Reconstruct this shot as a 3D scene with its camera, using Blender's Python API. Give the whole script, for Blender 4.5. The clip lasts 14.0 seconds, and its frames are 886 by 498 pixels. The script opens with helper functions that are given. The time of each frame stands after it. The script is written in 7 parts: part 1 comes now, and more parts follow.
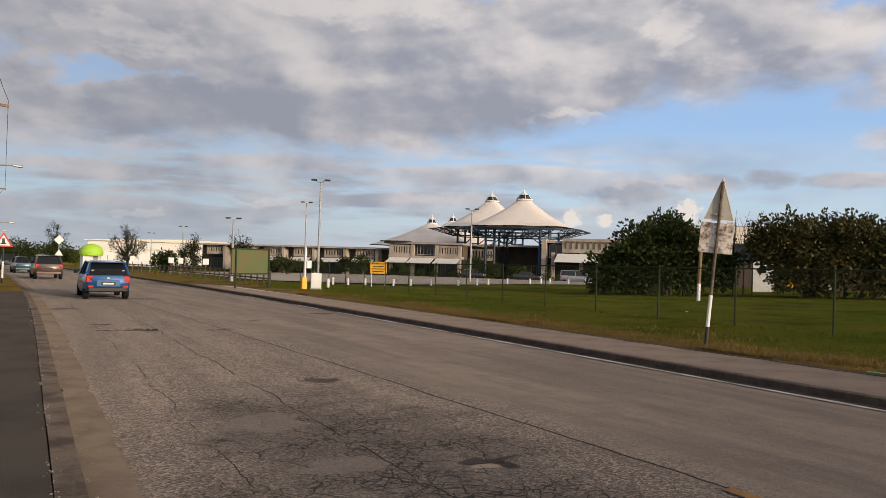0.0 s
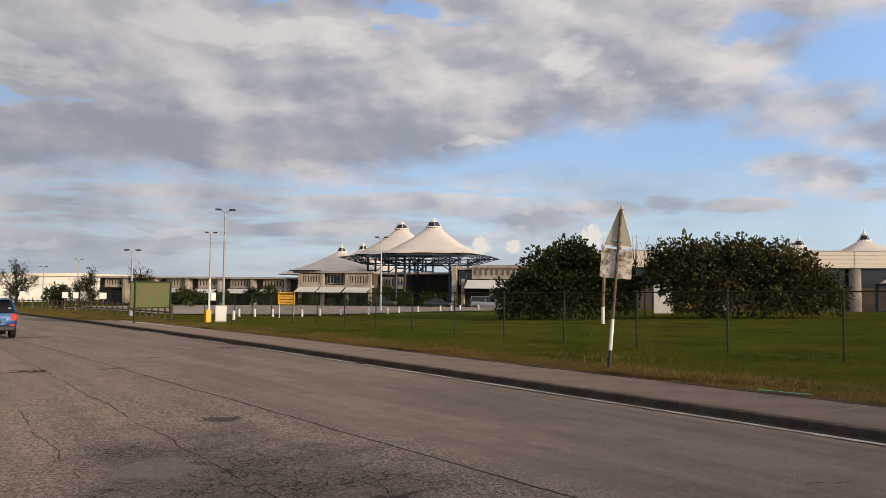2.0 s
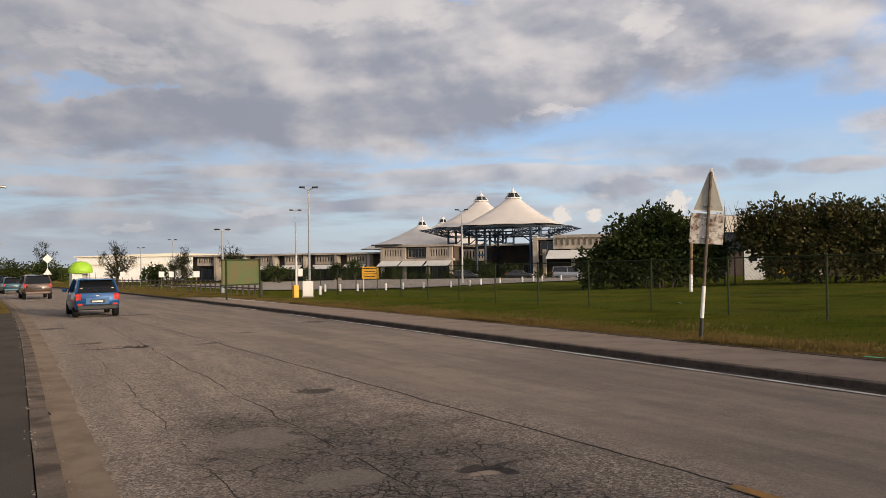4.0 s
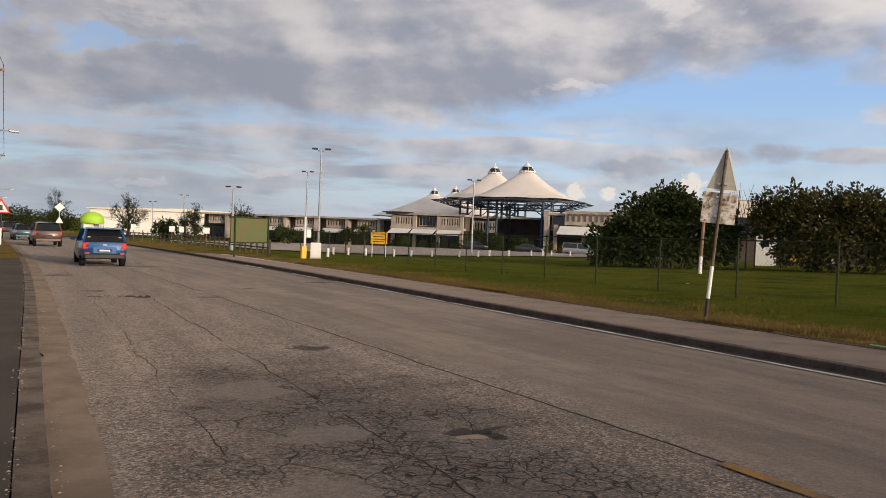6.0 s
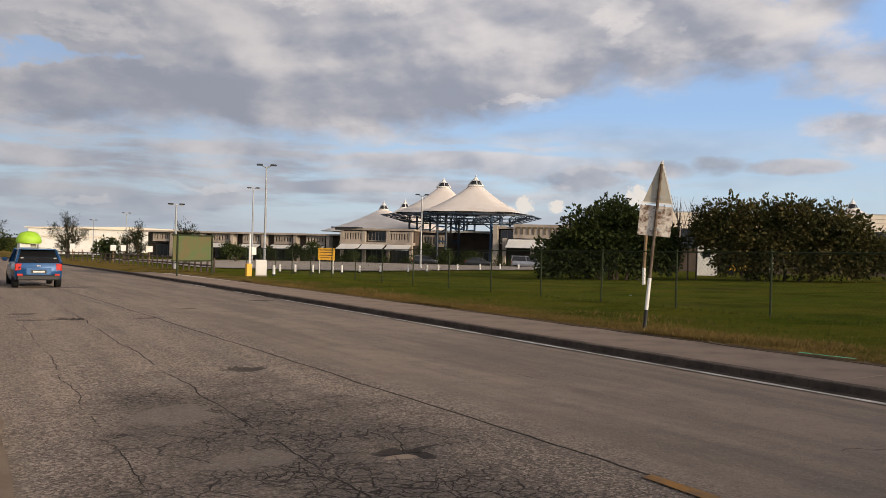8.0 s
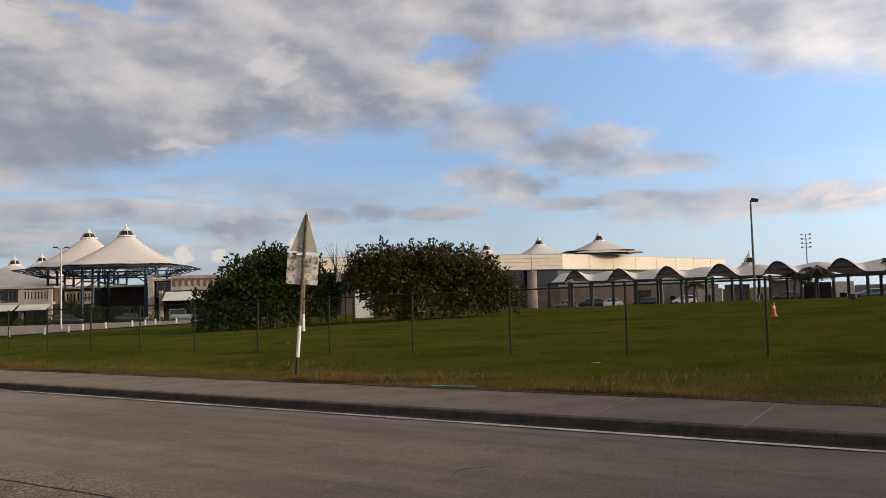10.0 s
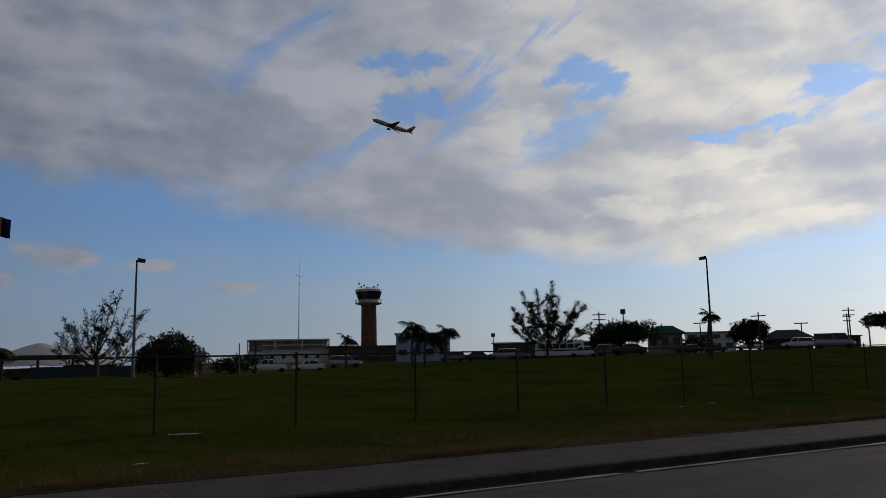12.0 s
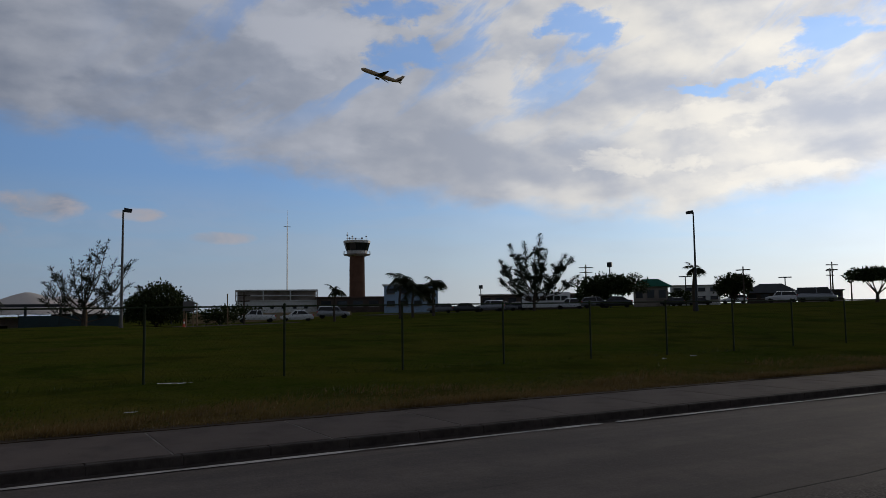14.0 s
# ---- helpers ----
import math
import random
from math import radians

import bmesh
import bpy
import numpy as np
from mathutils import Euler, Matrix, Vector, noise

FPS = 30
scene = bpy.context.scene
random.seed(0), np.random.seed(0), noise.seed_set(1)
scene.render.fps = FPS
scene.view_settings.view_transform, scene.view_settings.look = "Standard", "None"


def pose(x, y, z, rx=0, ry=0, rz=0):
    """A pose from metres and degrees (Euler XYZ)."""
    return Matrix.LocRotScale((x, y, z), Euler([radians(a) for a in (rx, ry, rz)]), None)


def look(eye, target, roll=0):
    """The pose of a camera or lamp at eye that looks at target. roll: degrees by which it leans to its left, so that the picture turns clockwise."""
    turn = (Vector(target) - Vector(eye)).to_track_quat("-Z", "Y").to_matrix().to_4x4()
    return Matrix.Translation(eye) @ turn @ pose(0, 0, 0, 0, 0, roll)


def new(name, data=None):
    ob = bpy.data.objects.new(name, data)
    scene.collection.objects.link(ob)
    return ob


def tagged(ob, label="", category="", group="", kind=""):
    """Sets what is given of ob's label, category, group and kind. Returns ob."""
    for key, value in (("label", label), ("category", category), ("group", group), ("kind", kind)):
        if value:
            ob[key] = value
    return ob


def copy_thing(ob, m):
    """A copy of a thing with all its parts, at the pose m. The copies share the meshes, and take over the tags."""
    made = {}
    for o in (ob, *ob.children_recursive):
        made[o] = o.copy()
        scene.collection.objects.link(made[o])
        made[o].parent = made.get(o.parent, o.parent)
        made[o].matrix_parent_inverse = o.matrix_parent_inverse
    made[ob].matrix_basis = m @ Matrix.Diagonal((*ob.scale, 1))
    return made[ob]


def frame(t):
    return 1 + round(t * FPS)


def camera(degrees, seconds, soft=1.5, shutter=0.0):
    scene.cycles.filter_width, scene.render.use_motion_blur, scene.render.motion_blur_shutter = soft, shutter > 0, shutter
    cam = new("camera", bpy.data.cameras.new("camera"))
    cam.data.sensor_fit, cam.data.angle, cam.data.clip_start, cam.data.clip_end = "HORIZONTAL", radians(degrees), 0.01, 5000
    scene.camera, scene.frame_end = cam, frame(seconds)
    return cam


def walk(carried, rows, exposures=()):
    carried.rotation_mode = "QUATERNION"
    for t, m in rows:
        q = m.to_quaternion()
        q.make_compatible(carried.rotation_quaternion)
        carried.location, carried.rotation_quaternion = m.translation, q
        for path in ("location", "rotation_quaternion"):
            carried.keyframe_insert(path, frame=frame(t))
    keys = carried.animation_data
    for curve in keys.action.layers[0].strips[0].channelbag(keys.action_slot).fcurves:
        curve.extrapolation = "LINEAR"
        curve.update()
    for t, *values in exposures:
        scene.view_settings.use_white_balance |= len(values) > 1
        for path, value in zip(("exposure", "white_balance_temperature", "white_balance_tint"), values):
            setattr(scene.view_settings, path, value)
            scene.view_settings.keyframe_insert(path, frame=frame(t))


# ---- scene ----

# the camera: held by hand on the near pavement, turning from along the road to across it
cam = camera(59.69, 14.0, soft=0.62)
EYE = 1.65
ROWS = [  # seconds, x, y, height over EYE, yaw, pitch, roll
    (0, -0.350, 0.032, -0.012, -28.34, 0.80, -1.78),
    (0.5, -0.182, -0.017, 0.022, -30.84, 0.54, -0.64),
    (1, -0.249, 0.064, 0.035, -32.94, 1.94, 0.45),
    (1.5, -0.268, 0.080, 0.029, -32.24, 3.02, -0.29),
    (2, -0.237, 0.043, 0.030, -34.92, 2.98, -0.60),
    (2.5, -0.255, 0.011, 0.031, -35.34, 2.60, 0.19),
    (3, -0.280, 0.064, 0.022, -31.58, 1.66, 0.40),
    (3.2, -0.280, 0.092, 0.025, -29.12, 1.64, 0.53),
    (5.3, -0.164, 0.200, -0.038, -29.17, -0.07, 0.89),
    (5.5, -0.149, 0.258, -0.047, -26.53, 0.24, -0.78),
    (5.6, -0.156, 0.261, -0.052, -25.14, 0.69, -0.68),
    (6, -0.088, 0.241, -0.084, -28.14, -1.30, -2.30),
    (6.5, -0.044, 0.214, -0.078, -37.99, -1.62, -2.98),
    (7, -0.021, 0.182, -0.058, -31.96, -0.61, -2.06),
    (7.2, 0.001, 0.177, -0.062, -31.60, -0.57, -1.66),
    (9.5, 0.195, 0.062, -0.002, -36.96, 2.90, -0.08),
    (10, 0.231, -0.164, 0.004, -56.23, 3.39, 1.52),
    (10.2, 0.290, -0.161, 0.008, -66.66, 4.18, 0.85),
    (10.5, 0.259, -0.191, 0.023, -82.13, 4.66, 0.22),
    (10.7, 0.231, -0.205, 0.005, -88.36, 5.29, 0.10),
    (11, 0.215, -0.191, -0.013, -98.86, 6.80, 1.27),
    (11.3, 0.170, -0.216, 0.016, -111.69, 7.40, 1.64),
    (11.5, 0.186, -0.179, 0.030, -116.58, 8.16, 2.13),
    (12, 0.220, -0.142, 0.019, -119.17, 8.19, 1.08),
    (12.5, 0.222, -0.162, 0.046, -119.62, 5.40, 1.28),
    (13, 0.131, -0.120, 0.009, -120.18, 4.65, 1.01),
    (13.5, 0.169, -0.133, 0.016, -120.47, 4.75, 0.96),
    (14, 0.137, -0.127, 0.042, -120.07, 4.60, 0.74),
]
walk(cam, [(t, pose(x, y, EYE + z, 90 + pitch, roll, yaw)) for t, x, y, z, yaw, pitch, roll in ROWS],
     exposures=[(0.0, 0.21, 6450, 10), (9.6, 0.21, 6400, 10), (10.0, 0.04, 6350, 9), (10.5, -0.32, 6100, 9), (11.0, -0.78, 5900, 8), (11.5, -1.64, 5450, 8), (12.0, -1.82, 5450, 8), (12.5, -1.82, 5450, 8), (13.0, -1.58, 5450, 8), (14.0, -1.56, 5450, 8)])

# ---------------------------------------------------------------- light
SUN_AZ, SUN_EL = 163.0, 9.5            # degrees clockwise from +y, and above the horizon


class Nodes:
    """Short hand for node trees."""

    def __init__(self, tree):
        self.t = tree
        tree.nodes.clear()

    def n(self, kind, **kw):
        node = self.t.nodes.new(kind)
        for k, v in kw.items():
            setattr(node, k, v)
        return node

    def put(self, sock, v):
        if hasattr(v, "is_output"):
            self.t.links.new(v, sock)
        elif v is not None:
            if hasattr(sock.default_value, "__len__") and not hasattr(v, "__len__"):
                v = (v,) * len(sock.default_value)
            if hasattr(sock.default_value, "__len__") and len(sock.default_value) == 4 and len(v) == 3:
                v = (*v, 1.0)
            sock.default_value = v

    def m(self, op, a, b=None, c=None, clamp=False):
        node = self.n("ShaderNodeMath", operation=op, use_clamp=clamp)
        for s, v in zip(node.inputs, (a, b, c)):
            self.put(s, v)
        return node.outputs[0]

    def vm(self, op, a, b=None):
        node = self.n("ShaderNodeVectorMath", operation=op)
        self.put(node.inputs[0], a)
        if b is not None:
            self.put(node.inputs[1], b)
        return node.outputs["Value"] if op in ("DOT_PRODUCT", "LENGTH", "DISTANCE") else node.outputs[0]

    def smooth(self, x, lo, hi, a=0.0, b=1.0):
        node = self.n("ShaderNodeMapRange", interpolation_type="SMOOTHSTEP")
        for s, v in zip(node.inputs, (x, lo, hi, a, b)):
            self.put(s, v)
        return node.outputs[0]

    def noise(self, vec, scale, detail=4.0, rough=0.55, warp=0.0, colour=False):
        node = self.n("ShaderNodeTexNoise")
        if vec is not None:
            self.put(node.inputs["Vector"], vec)
        node.inputs["Scale"].default_value = scale
        node.inputs["Detail"].default_value = detail
        node.inputs["Roughness"].default_value = rough
        node.inputs["Distortion"].default_value = warp
        return node.outputs[1 if colour else 0]

    def voronoi(self, vec, scale, feature="F1", out="Distance", rand=1.0):
        node = self.n("ShaderNodeTexVoronoi", feature=feature)
        if vec is not None:
            self.put(node.inputs["Vector"], vec)
        node.inputs["Scale"].default_value = scale
        node.inputs["Randomness"].default_value = rand
        return node.outputs[out]

    def mix(self, f, a, b, blend="MIX"):
        node = self.n("ShaderNodeMix", data_type="RGBA", blend_type=blend)
        self.put(node.inputs[0], f)
        self.put(node.inputs[6], a)
        self.put(node.inputs[7], b)
        return node.outputs[2]

    def xyz(self, x, y, z=0.0):
        node = self.n("ShaderNodeCombineXYZ")
        for s, v in zip(node.inputs, (x, y, z)):
            self.put(s, v)
        return node.outputs[0]

    def sep(self, v):
        node = self.n("ShaderNodeSeparateXYZ")
        self.put(node.inputs[0], v)
        return node.outputs

    def ramp(self, x, stops):
        node = self.n("ShaderNodeValToRGB")
        self.put(node.inputs[0], x)
        el = node.color_ramp.elements
        while len(el) < len(stops):
            el.new(0.5)
        for e, (p, v) in zip(el, stops):
            e.position = p
            e.color = (v, v, v, 1) if not hasattr(v, "__len__") else (*v, 1)
        return node.outputs[0]


def build_world():
    world = bpy.data.worlds.new("evening_sky")
    scene.world = world
    world.use_nodes = True
    g = Nodes(world.node_tree)
    way = g.n("ShaderNodeTexCoord").outputs["Generated"]
    x, y, z = g.sep(way)
    az = g.m("DEGREES", g.m("ARCTAN2", x, y))
    el = g.m("DEGREES", g.m("ARCSINE", z))
    sky = g.n("ShaderNodeTexSky", sky_type="NISHITA", sun_disc=False, sun_elevation=radians(SUN_EL),
              sun_rotation=radians(SUN_AZ), air_density=1.3, dust_density=0.6, ozone_density=2.0)
    nishita = g.mix(1.0, sky.outputs[0], (0.10, 0.10, 0.12), "MULTIPLY")
    blue = g.ramp(g.m("DIVIDE", el, 40.0), [(0.0, (0.62, 0.68, 0.69)), (0.08, (0.49, 0.63, 0.74)), (0.25, (0.33, 0.50, 0.77)), (0.6, (0.25, 0.40, 0.72)), (1.0, (0.15, 0.30, 0.68))])
    clear = g.mix(0.85, nishita, blue)
    # clouds, drawn out along the horizon; their billows are lit from the sun's side and from above
    p = g.xyz(g.m("MULTIPLY", az, 1 / 11), g.m("MULTIPLY", el, 1 / 6.0))
    big = g.noise(p, 1.0, 7.0, 0.52, 0.25)
    fine = g.noise(g.vm("ADD", p, (7.3, 2.1, 0)), 3.0, 8.0, 0.6, 0.3)
    here = g.noise(g.vm("ADD", p, (3.1, 9.4, 0)), 1.2, 7.0, 0.47, 0.15)
    sunward = g.noise(g.vm("ADD", p, (3.30, 9.60, 0)), 1.2, 7.0, 0.47, 0.15)
    relief = g.m("SUBTRACT", here, sunward)
    small = g.noise(g.vm("ADD", p, (1.7, 4.4, 0)), 3.0, 6.0, 0.5, 0.15)
    small_sunward = g.noise(g.vm("ADD", p, (1.77, 4.50, 0)), 3.0, 6.0, 0.5, 0.15)
    relief = g.m("ADD", relief, g.m("MULTIPLY", g.m("SUBTRACT", small, small_sunward), 0.40))
    edge = g.ramp(g.m("DIVIDE", g.m("ADD", az, 20.0), 200.0), [
        ((a + 20) / 200, e / 30) for a, e in ((-20, 6.5), (8, 7.0), (25, 7.6), (32, 8.2), (36, 9.6), (44, 11.6), (48, 11.4), (53, 12.2), (58, 14.2), (63, 17.6), (71, 17.6),
                                              (78, 15.6), (83, 13.8), (88, 12.6), (97, 12.6), (103, 11.2), (112, 10.0), (121, 8.0), (129, 6.4), (137, 7.0), (149, 8.2), (180, 10))])
    edge = g.m("MULTIPLY", edge, 30.0)
    wob = g.m("ADD", g.m("MULTIPLY", g.m("SUBTRACT", big, 0.5), 4.2), g.m("MULTIPLY", g.m("SUBTRACT", fine, 0.5), 3.4))
    above = g.m("SUBTRACT", el, edge)
    deck = g.smooth(g.m("ADD", above, wob), -1.0, 1.7)

    drift = g.sep(g.noise(g.vm("ADD", p, (5.5, 1.2, 3.0)), 2.2, 7.0, 0.6, 0.2, colour=True))
    az_w = g.m("ADD", az, g.m("MULTIPLY", g.m("SUBTRACT", drift[0], 0.5), 15.0))
    el_w = g.m("ADD", el, g.m("MULTIPLY", g.m("SUBTRACT", drift[1], 0.5), 6.0))

    def blobs(rows, torn_edge=True):
        total = None
        for a, e, ra, re in rows:
            d = g.m("ADD", g.m("POWER", g.m("ABSOLUTE", g.m("MULTIPLY", g.m("SUBTRACT", az_w if torn_edge else az, a), 1 / ra)), 2.0),
                    g.m("POWER", g.m("ABSOLUTE", g.m("MULTIPLY", g.m("SUBTRACT", el_w if torn_edge else el, e), 1 / re)), 2.0))
            v = g.m("SUBTRACT", 1.0, d)
            total = v if total is None else g.m("MAXIMUM", total, v)
        return total

    # a bank that slopes down to the horizon, and grey puffs below the deck
    puffs = blobs(((42.0, 5.2, 3.6, 1.1), (46.5, 5.9, 3.2, 0.7), (51.3, 6.2, 2.0, 0.7), (56, 6.0, 3.5, 0.5), (61, 7.8, 3.6, 1.1), (54, 14.0, 5.5, 1.7), (60, 12.2, 5.0, 1.6), (66, 10.4, 5.5, 1.4), (71, 8.9, 5.0, 0.9), (60, 8.5, 3.2, 0.9),
                   (70.5, 6.5, 4.5, 0.6), (79, 5.6, 5.0, 0.8), (66, 6.4, 5, 0.5), (75, 5.6, 6, 1.2), (84, 5.8, 6, 1.0), (92.5, 7.4, 2.3, 0.95), (98.5, 6.9, 1.6, 0.4), (104, 5.4, 2.0, 0.4)), False)
    torn = g.noise(g.xyz(g.m("MULTIPLY", az, 1 / 3.6), g.m("MULTIPLY", el, 1 / 1.8), 8.0), 1.0, 8.0, 0.58, 0.35)
    puffs = g.smooth(g.m("ADD", puffs, g.m("MULTIPLY", g.m("SUBTRACT", torn, 0.5), 3.6)), -0.9, 0.9, 0.0, 0.9)
    heaps = blobs(((37.7, 3.2, 0.8, 0.8), (40.1, 3.2, 0.7, 0.6), (45.9, 4.0, 1.0, 1.1), (36.6, 2.8, 0.6, 0.4)), False)
    knob = g.noise(g.xyz(g.m("MULTIPLY", az, 1.0), g.m("MULTIPLY", el, 1.0)), 1.5, 7.0, 0.6, 0.3)
    heaps = g.smooth(g.m("ADD", heaps, g.m("MULTIPLY", g.m("SUBTRACT", knob, 0.5), 2.6)), 0.1, 0.7, 0.0, 0.9)
    # thin grey sheets in layers over the far road
    sheet = g.noise(g.xyz(g.m("MULTIPLY", az, 1 / 13), g.m("MULTIPLY", el, 1 / 1.7), 4.0), 1.0, 7.0, 0.56, 0.25)
    sheet = g.m("MULTIPLY", g.smooth(sheet, 0.36, 0.56), g.m("MULTIPLY", g.smooth(az, 60.0, 30.0, 0.15, 0.92), g.smooth(el, 10.0, 7.0)))
    gaps = blobs(((4.5, 12.1, 5.0, 0.7), (-8, 13.5, 8, 1.2), (31.5, 20.2, 4.5, 1.3), (22, 21.0, 5, 0.9), (58, 18.0, 4.5, 1.6), (117, 18.6, 2.6, 1.4), (117, 22.0, 3.5, 1.2), (131, 19.6, 3.0, 1.5), (141.5, 15.5, 5, 0.55), (147.5, 17.6, 3.5, 1.1)))
    ragged = g.m("ADD", g.m("MULTIPLY", g.m("SUBTRACT", fine, 0.5), 2.6), g.m("MULTIPLY", g.m("SUBTRACT", big, 0.5), 2.0))
    gaps = g.smooth(g.m("ADD", gaps, ragged), -0.3, 0.9, 0.0, 0.85)
    # rents drawn out aslant in the deck towards the sun
    slant = g.xyz(g.m("MULTIPLY", g.m("SUBTRACT", az, g.m("MULTIPLY", el, 1.3)), 1 / 9), g.m("MULTIPLY", g.m("ADD", el, g.m("MULTIPLY", az, 0.25)), 1 / 14), 2.0)
    rents = g.smooth(g.noise(slant, 1.6, 8.0, 0.6, 0.3), 0.52, 0.66, 0.0, 0.7)
    rents = g.m("MULTIPLY", rents, g.m("MULTIPLY", g.smooth(el, 11.0, 17.0), g.smooth(az, 92.0, 112.0)))
    gaps = g.m("MAXIMUM", gaps, rents)
    cover = g.m("MULTIPLY", deck, g.m("SUBTRACT", 1.0, gaps))
    cover = g.m("MAXIMUM", g.m("MAXIMUM", cover, puffs), sheet)
    # thick grey bellies and bright crowns of the deck
    belly = g.smooth(blobs(((29, 11.0, 14, 3.2), (47, 12.6, 9, 1.8), (8, 9.5, 10, 2.0), (121, 10.5, 14, 2.6), (100, 14.5, 7, 2.0), (61, 8.3, 4, 1.2), (42, 4.9, 5, 1.2))), -0.5, 0.9)
    bright = g.smooth(blobs(((22, 18.0, 9, 1.0), (6, 14.6, 4, 1.0), (45, 16.4, 2.2, 1.2), (36.5, 10.9, 3.0, 0.45), (124.4, 16.6, 3.5, 1.6), (111, 19.8, 4, 1.8), (145, 9.0, 5, 0.8), (134, 10.3, 3, 0.6), (140, 13.5, 6, 1.0), (14, 3.8, 2.5, 0.35), (5.8, 3.0, 1.5, 0.3))), -0.6, 0.8)
    lit = g.m("ADD", g.m("MULTIPLY", relief, 2.5), g.m("MULTIPLY", g.m("SUBTRACT", big, 0.5), 1.1))
    lit = g.m("ADD", lit, g.m("SUBTRACT", g.m("MULTIPLY", bright, 0.45), g.m("MULTIPLY", belly, 0.46)))
    lit = g.smooth(g.m("ADD", lit, 0.05), -0.75, 0.85)
    pale = g.mix(g.smooth(az, 20.0, 95.0), (0.62, 0.575, 0.56), (0.65, 0.605, 0.59))
    pale = g.mix(g.smooth(az, 108.0, 140.0), pale, (0.79, 0.70, 0.585))
    grey = g.mix(g.smooth(az, 70.0, 120.0), (0.275, 0.290, 0.345), (0.43, 0.42, 0.44))
    cloud = g.mix(lit, grey, pale)
    # low puffs catch the sun on their sides
    rosy = g.m("MULTIPLY", g.smooth(torn, 0.40, 0.62), g.m("MULTIPLY", g.m("MULTIPLY", g.smooth(az, 70.0, 92.0), g.smooth(az, 112.0, 103.0)), g.smooth(el, 10.0, 8.5)))
    cloud = g.mix(rosy, cloud, (0.68, 0.57, 0.52))
    colour = g.mix(cover, clear, cloud)
    haze = g.mix(g.smooth(az, 78.0, 125.0), (0.42, 0.48, 0.55), (0.60, 0.575, 0.52))
    colour = g.mix(g.smooth(el, -0.5, g.smooth(az, 78.0, 110.0, 5.0, 9.0), 0.70, 0.0), colour, haze)
    colour = g.mix(heaps, colour, (0.72, 0.655, 0.59))
    colour = g.mix(g.smooth(az, 36.0, 4.0, 0.0, 0.28), colour, (0.20, 0.21, 0.24))
    # the sky brightens towards the sun
    s = (math.sin(radians(SUN_AZ)) * math.cos(radians(SUN_EL)), math.cos(radians(SUN_AZ)) * math.cos(radians(SUN_EL)), math.sin(radians(SUN_EL)))
    near = g.vm("DOT_PRODUCT", way, s)
    gain = g.ramp(g.m("MULTIPLY_ADD", near, 0.5, 0.5), [(0.0, 0.2), (0.40, 0.2), (0.56, 0.26), (0.70, 0.35), (0.78, 0.385), (0.86, 0.46), (0.93, 0.62), (1.0, 0.85)])
    glow = g.mix(g.smooth(near, 0.5, 1.0), (1, 1, 1), (1.05, 1.0, 0.92))
    colour = g.mix(1.0, colour, glow, "MULTIPLY")
    back = g.n("ShaderNodeBackground")
    g.put(back.inputs[0], colour)
    high = g.smooth(el, 24.0, 75.0, 5.0, 1.1)      # the deck grows heavier overhead
    g.put(back.inputs[1], g.m("MULTIPLY", gain, high))
    g.t.links.new(back.outputs[0], g.n("ShaderNodeOutputWorld").inputs[0])


build_world()
lamp = bpy.data.lights.new("sun", "SUN")
lamp.energy, lamp.angle, lamp.color = 2.7, radians(3.0), (1.0, 0.77, 0.52)
sun = new("sun", lamp)
sun.matrix_world = look((0, 0, 0), (-math.sin(radians(SUN_AZ)) * math.cos(radians(SUN_EL)), -math.cos(radians(SUN_AZ)) * math.cos(radians(SUN_EL)), -math.sin(radians(SUN_EL))))

# ---------------------------------------------------------------- materials
MATS = {}


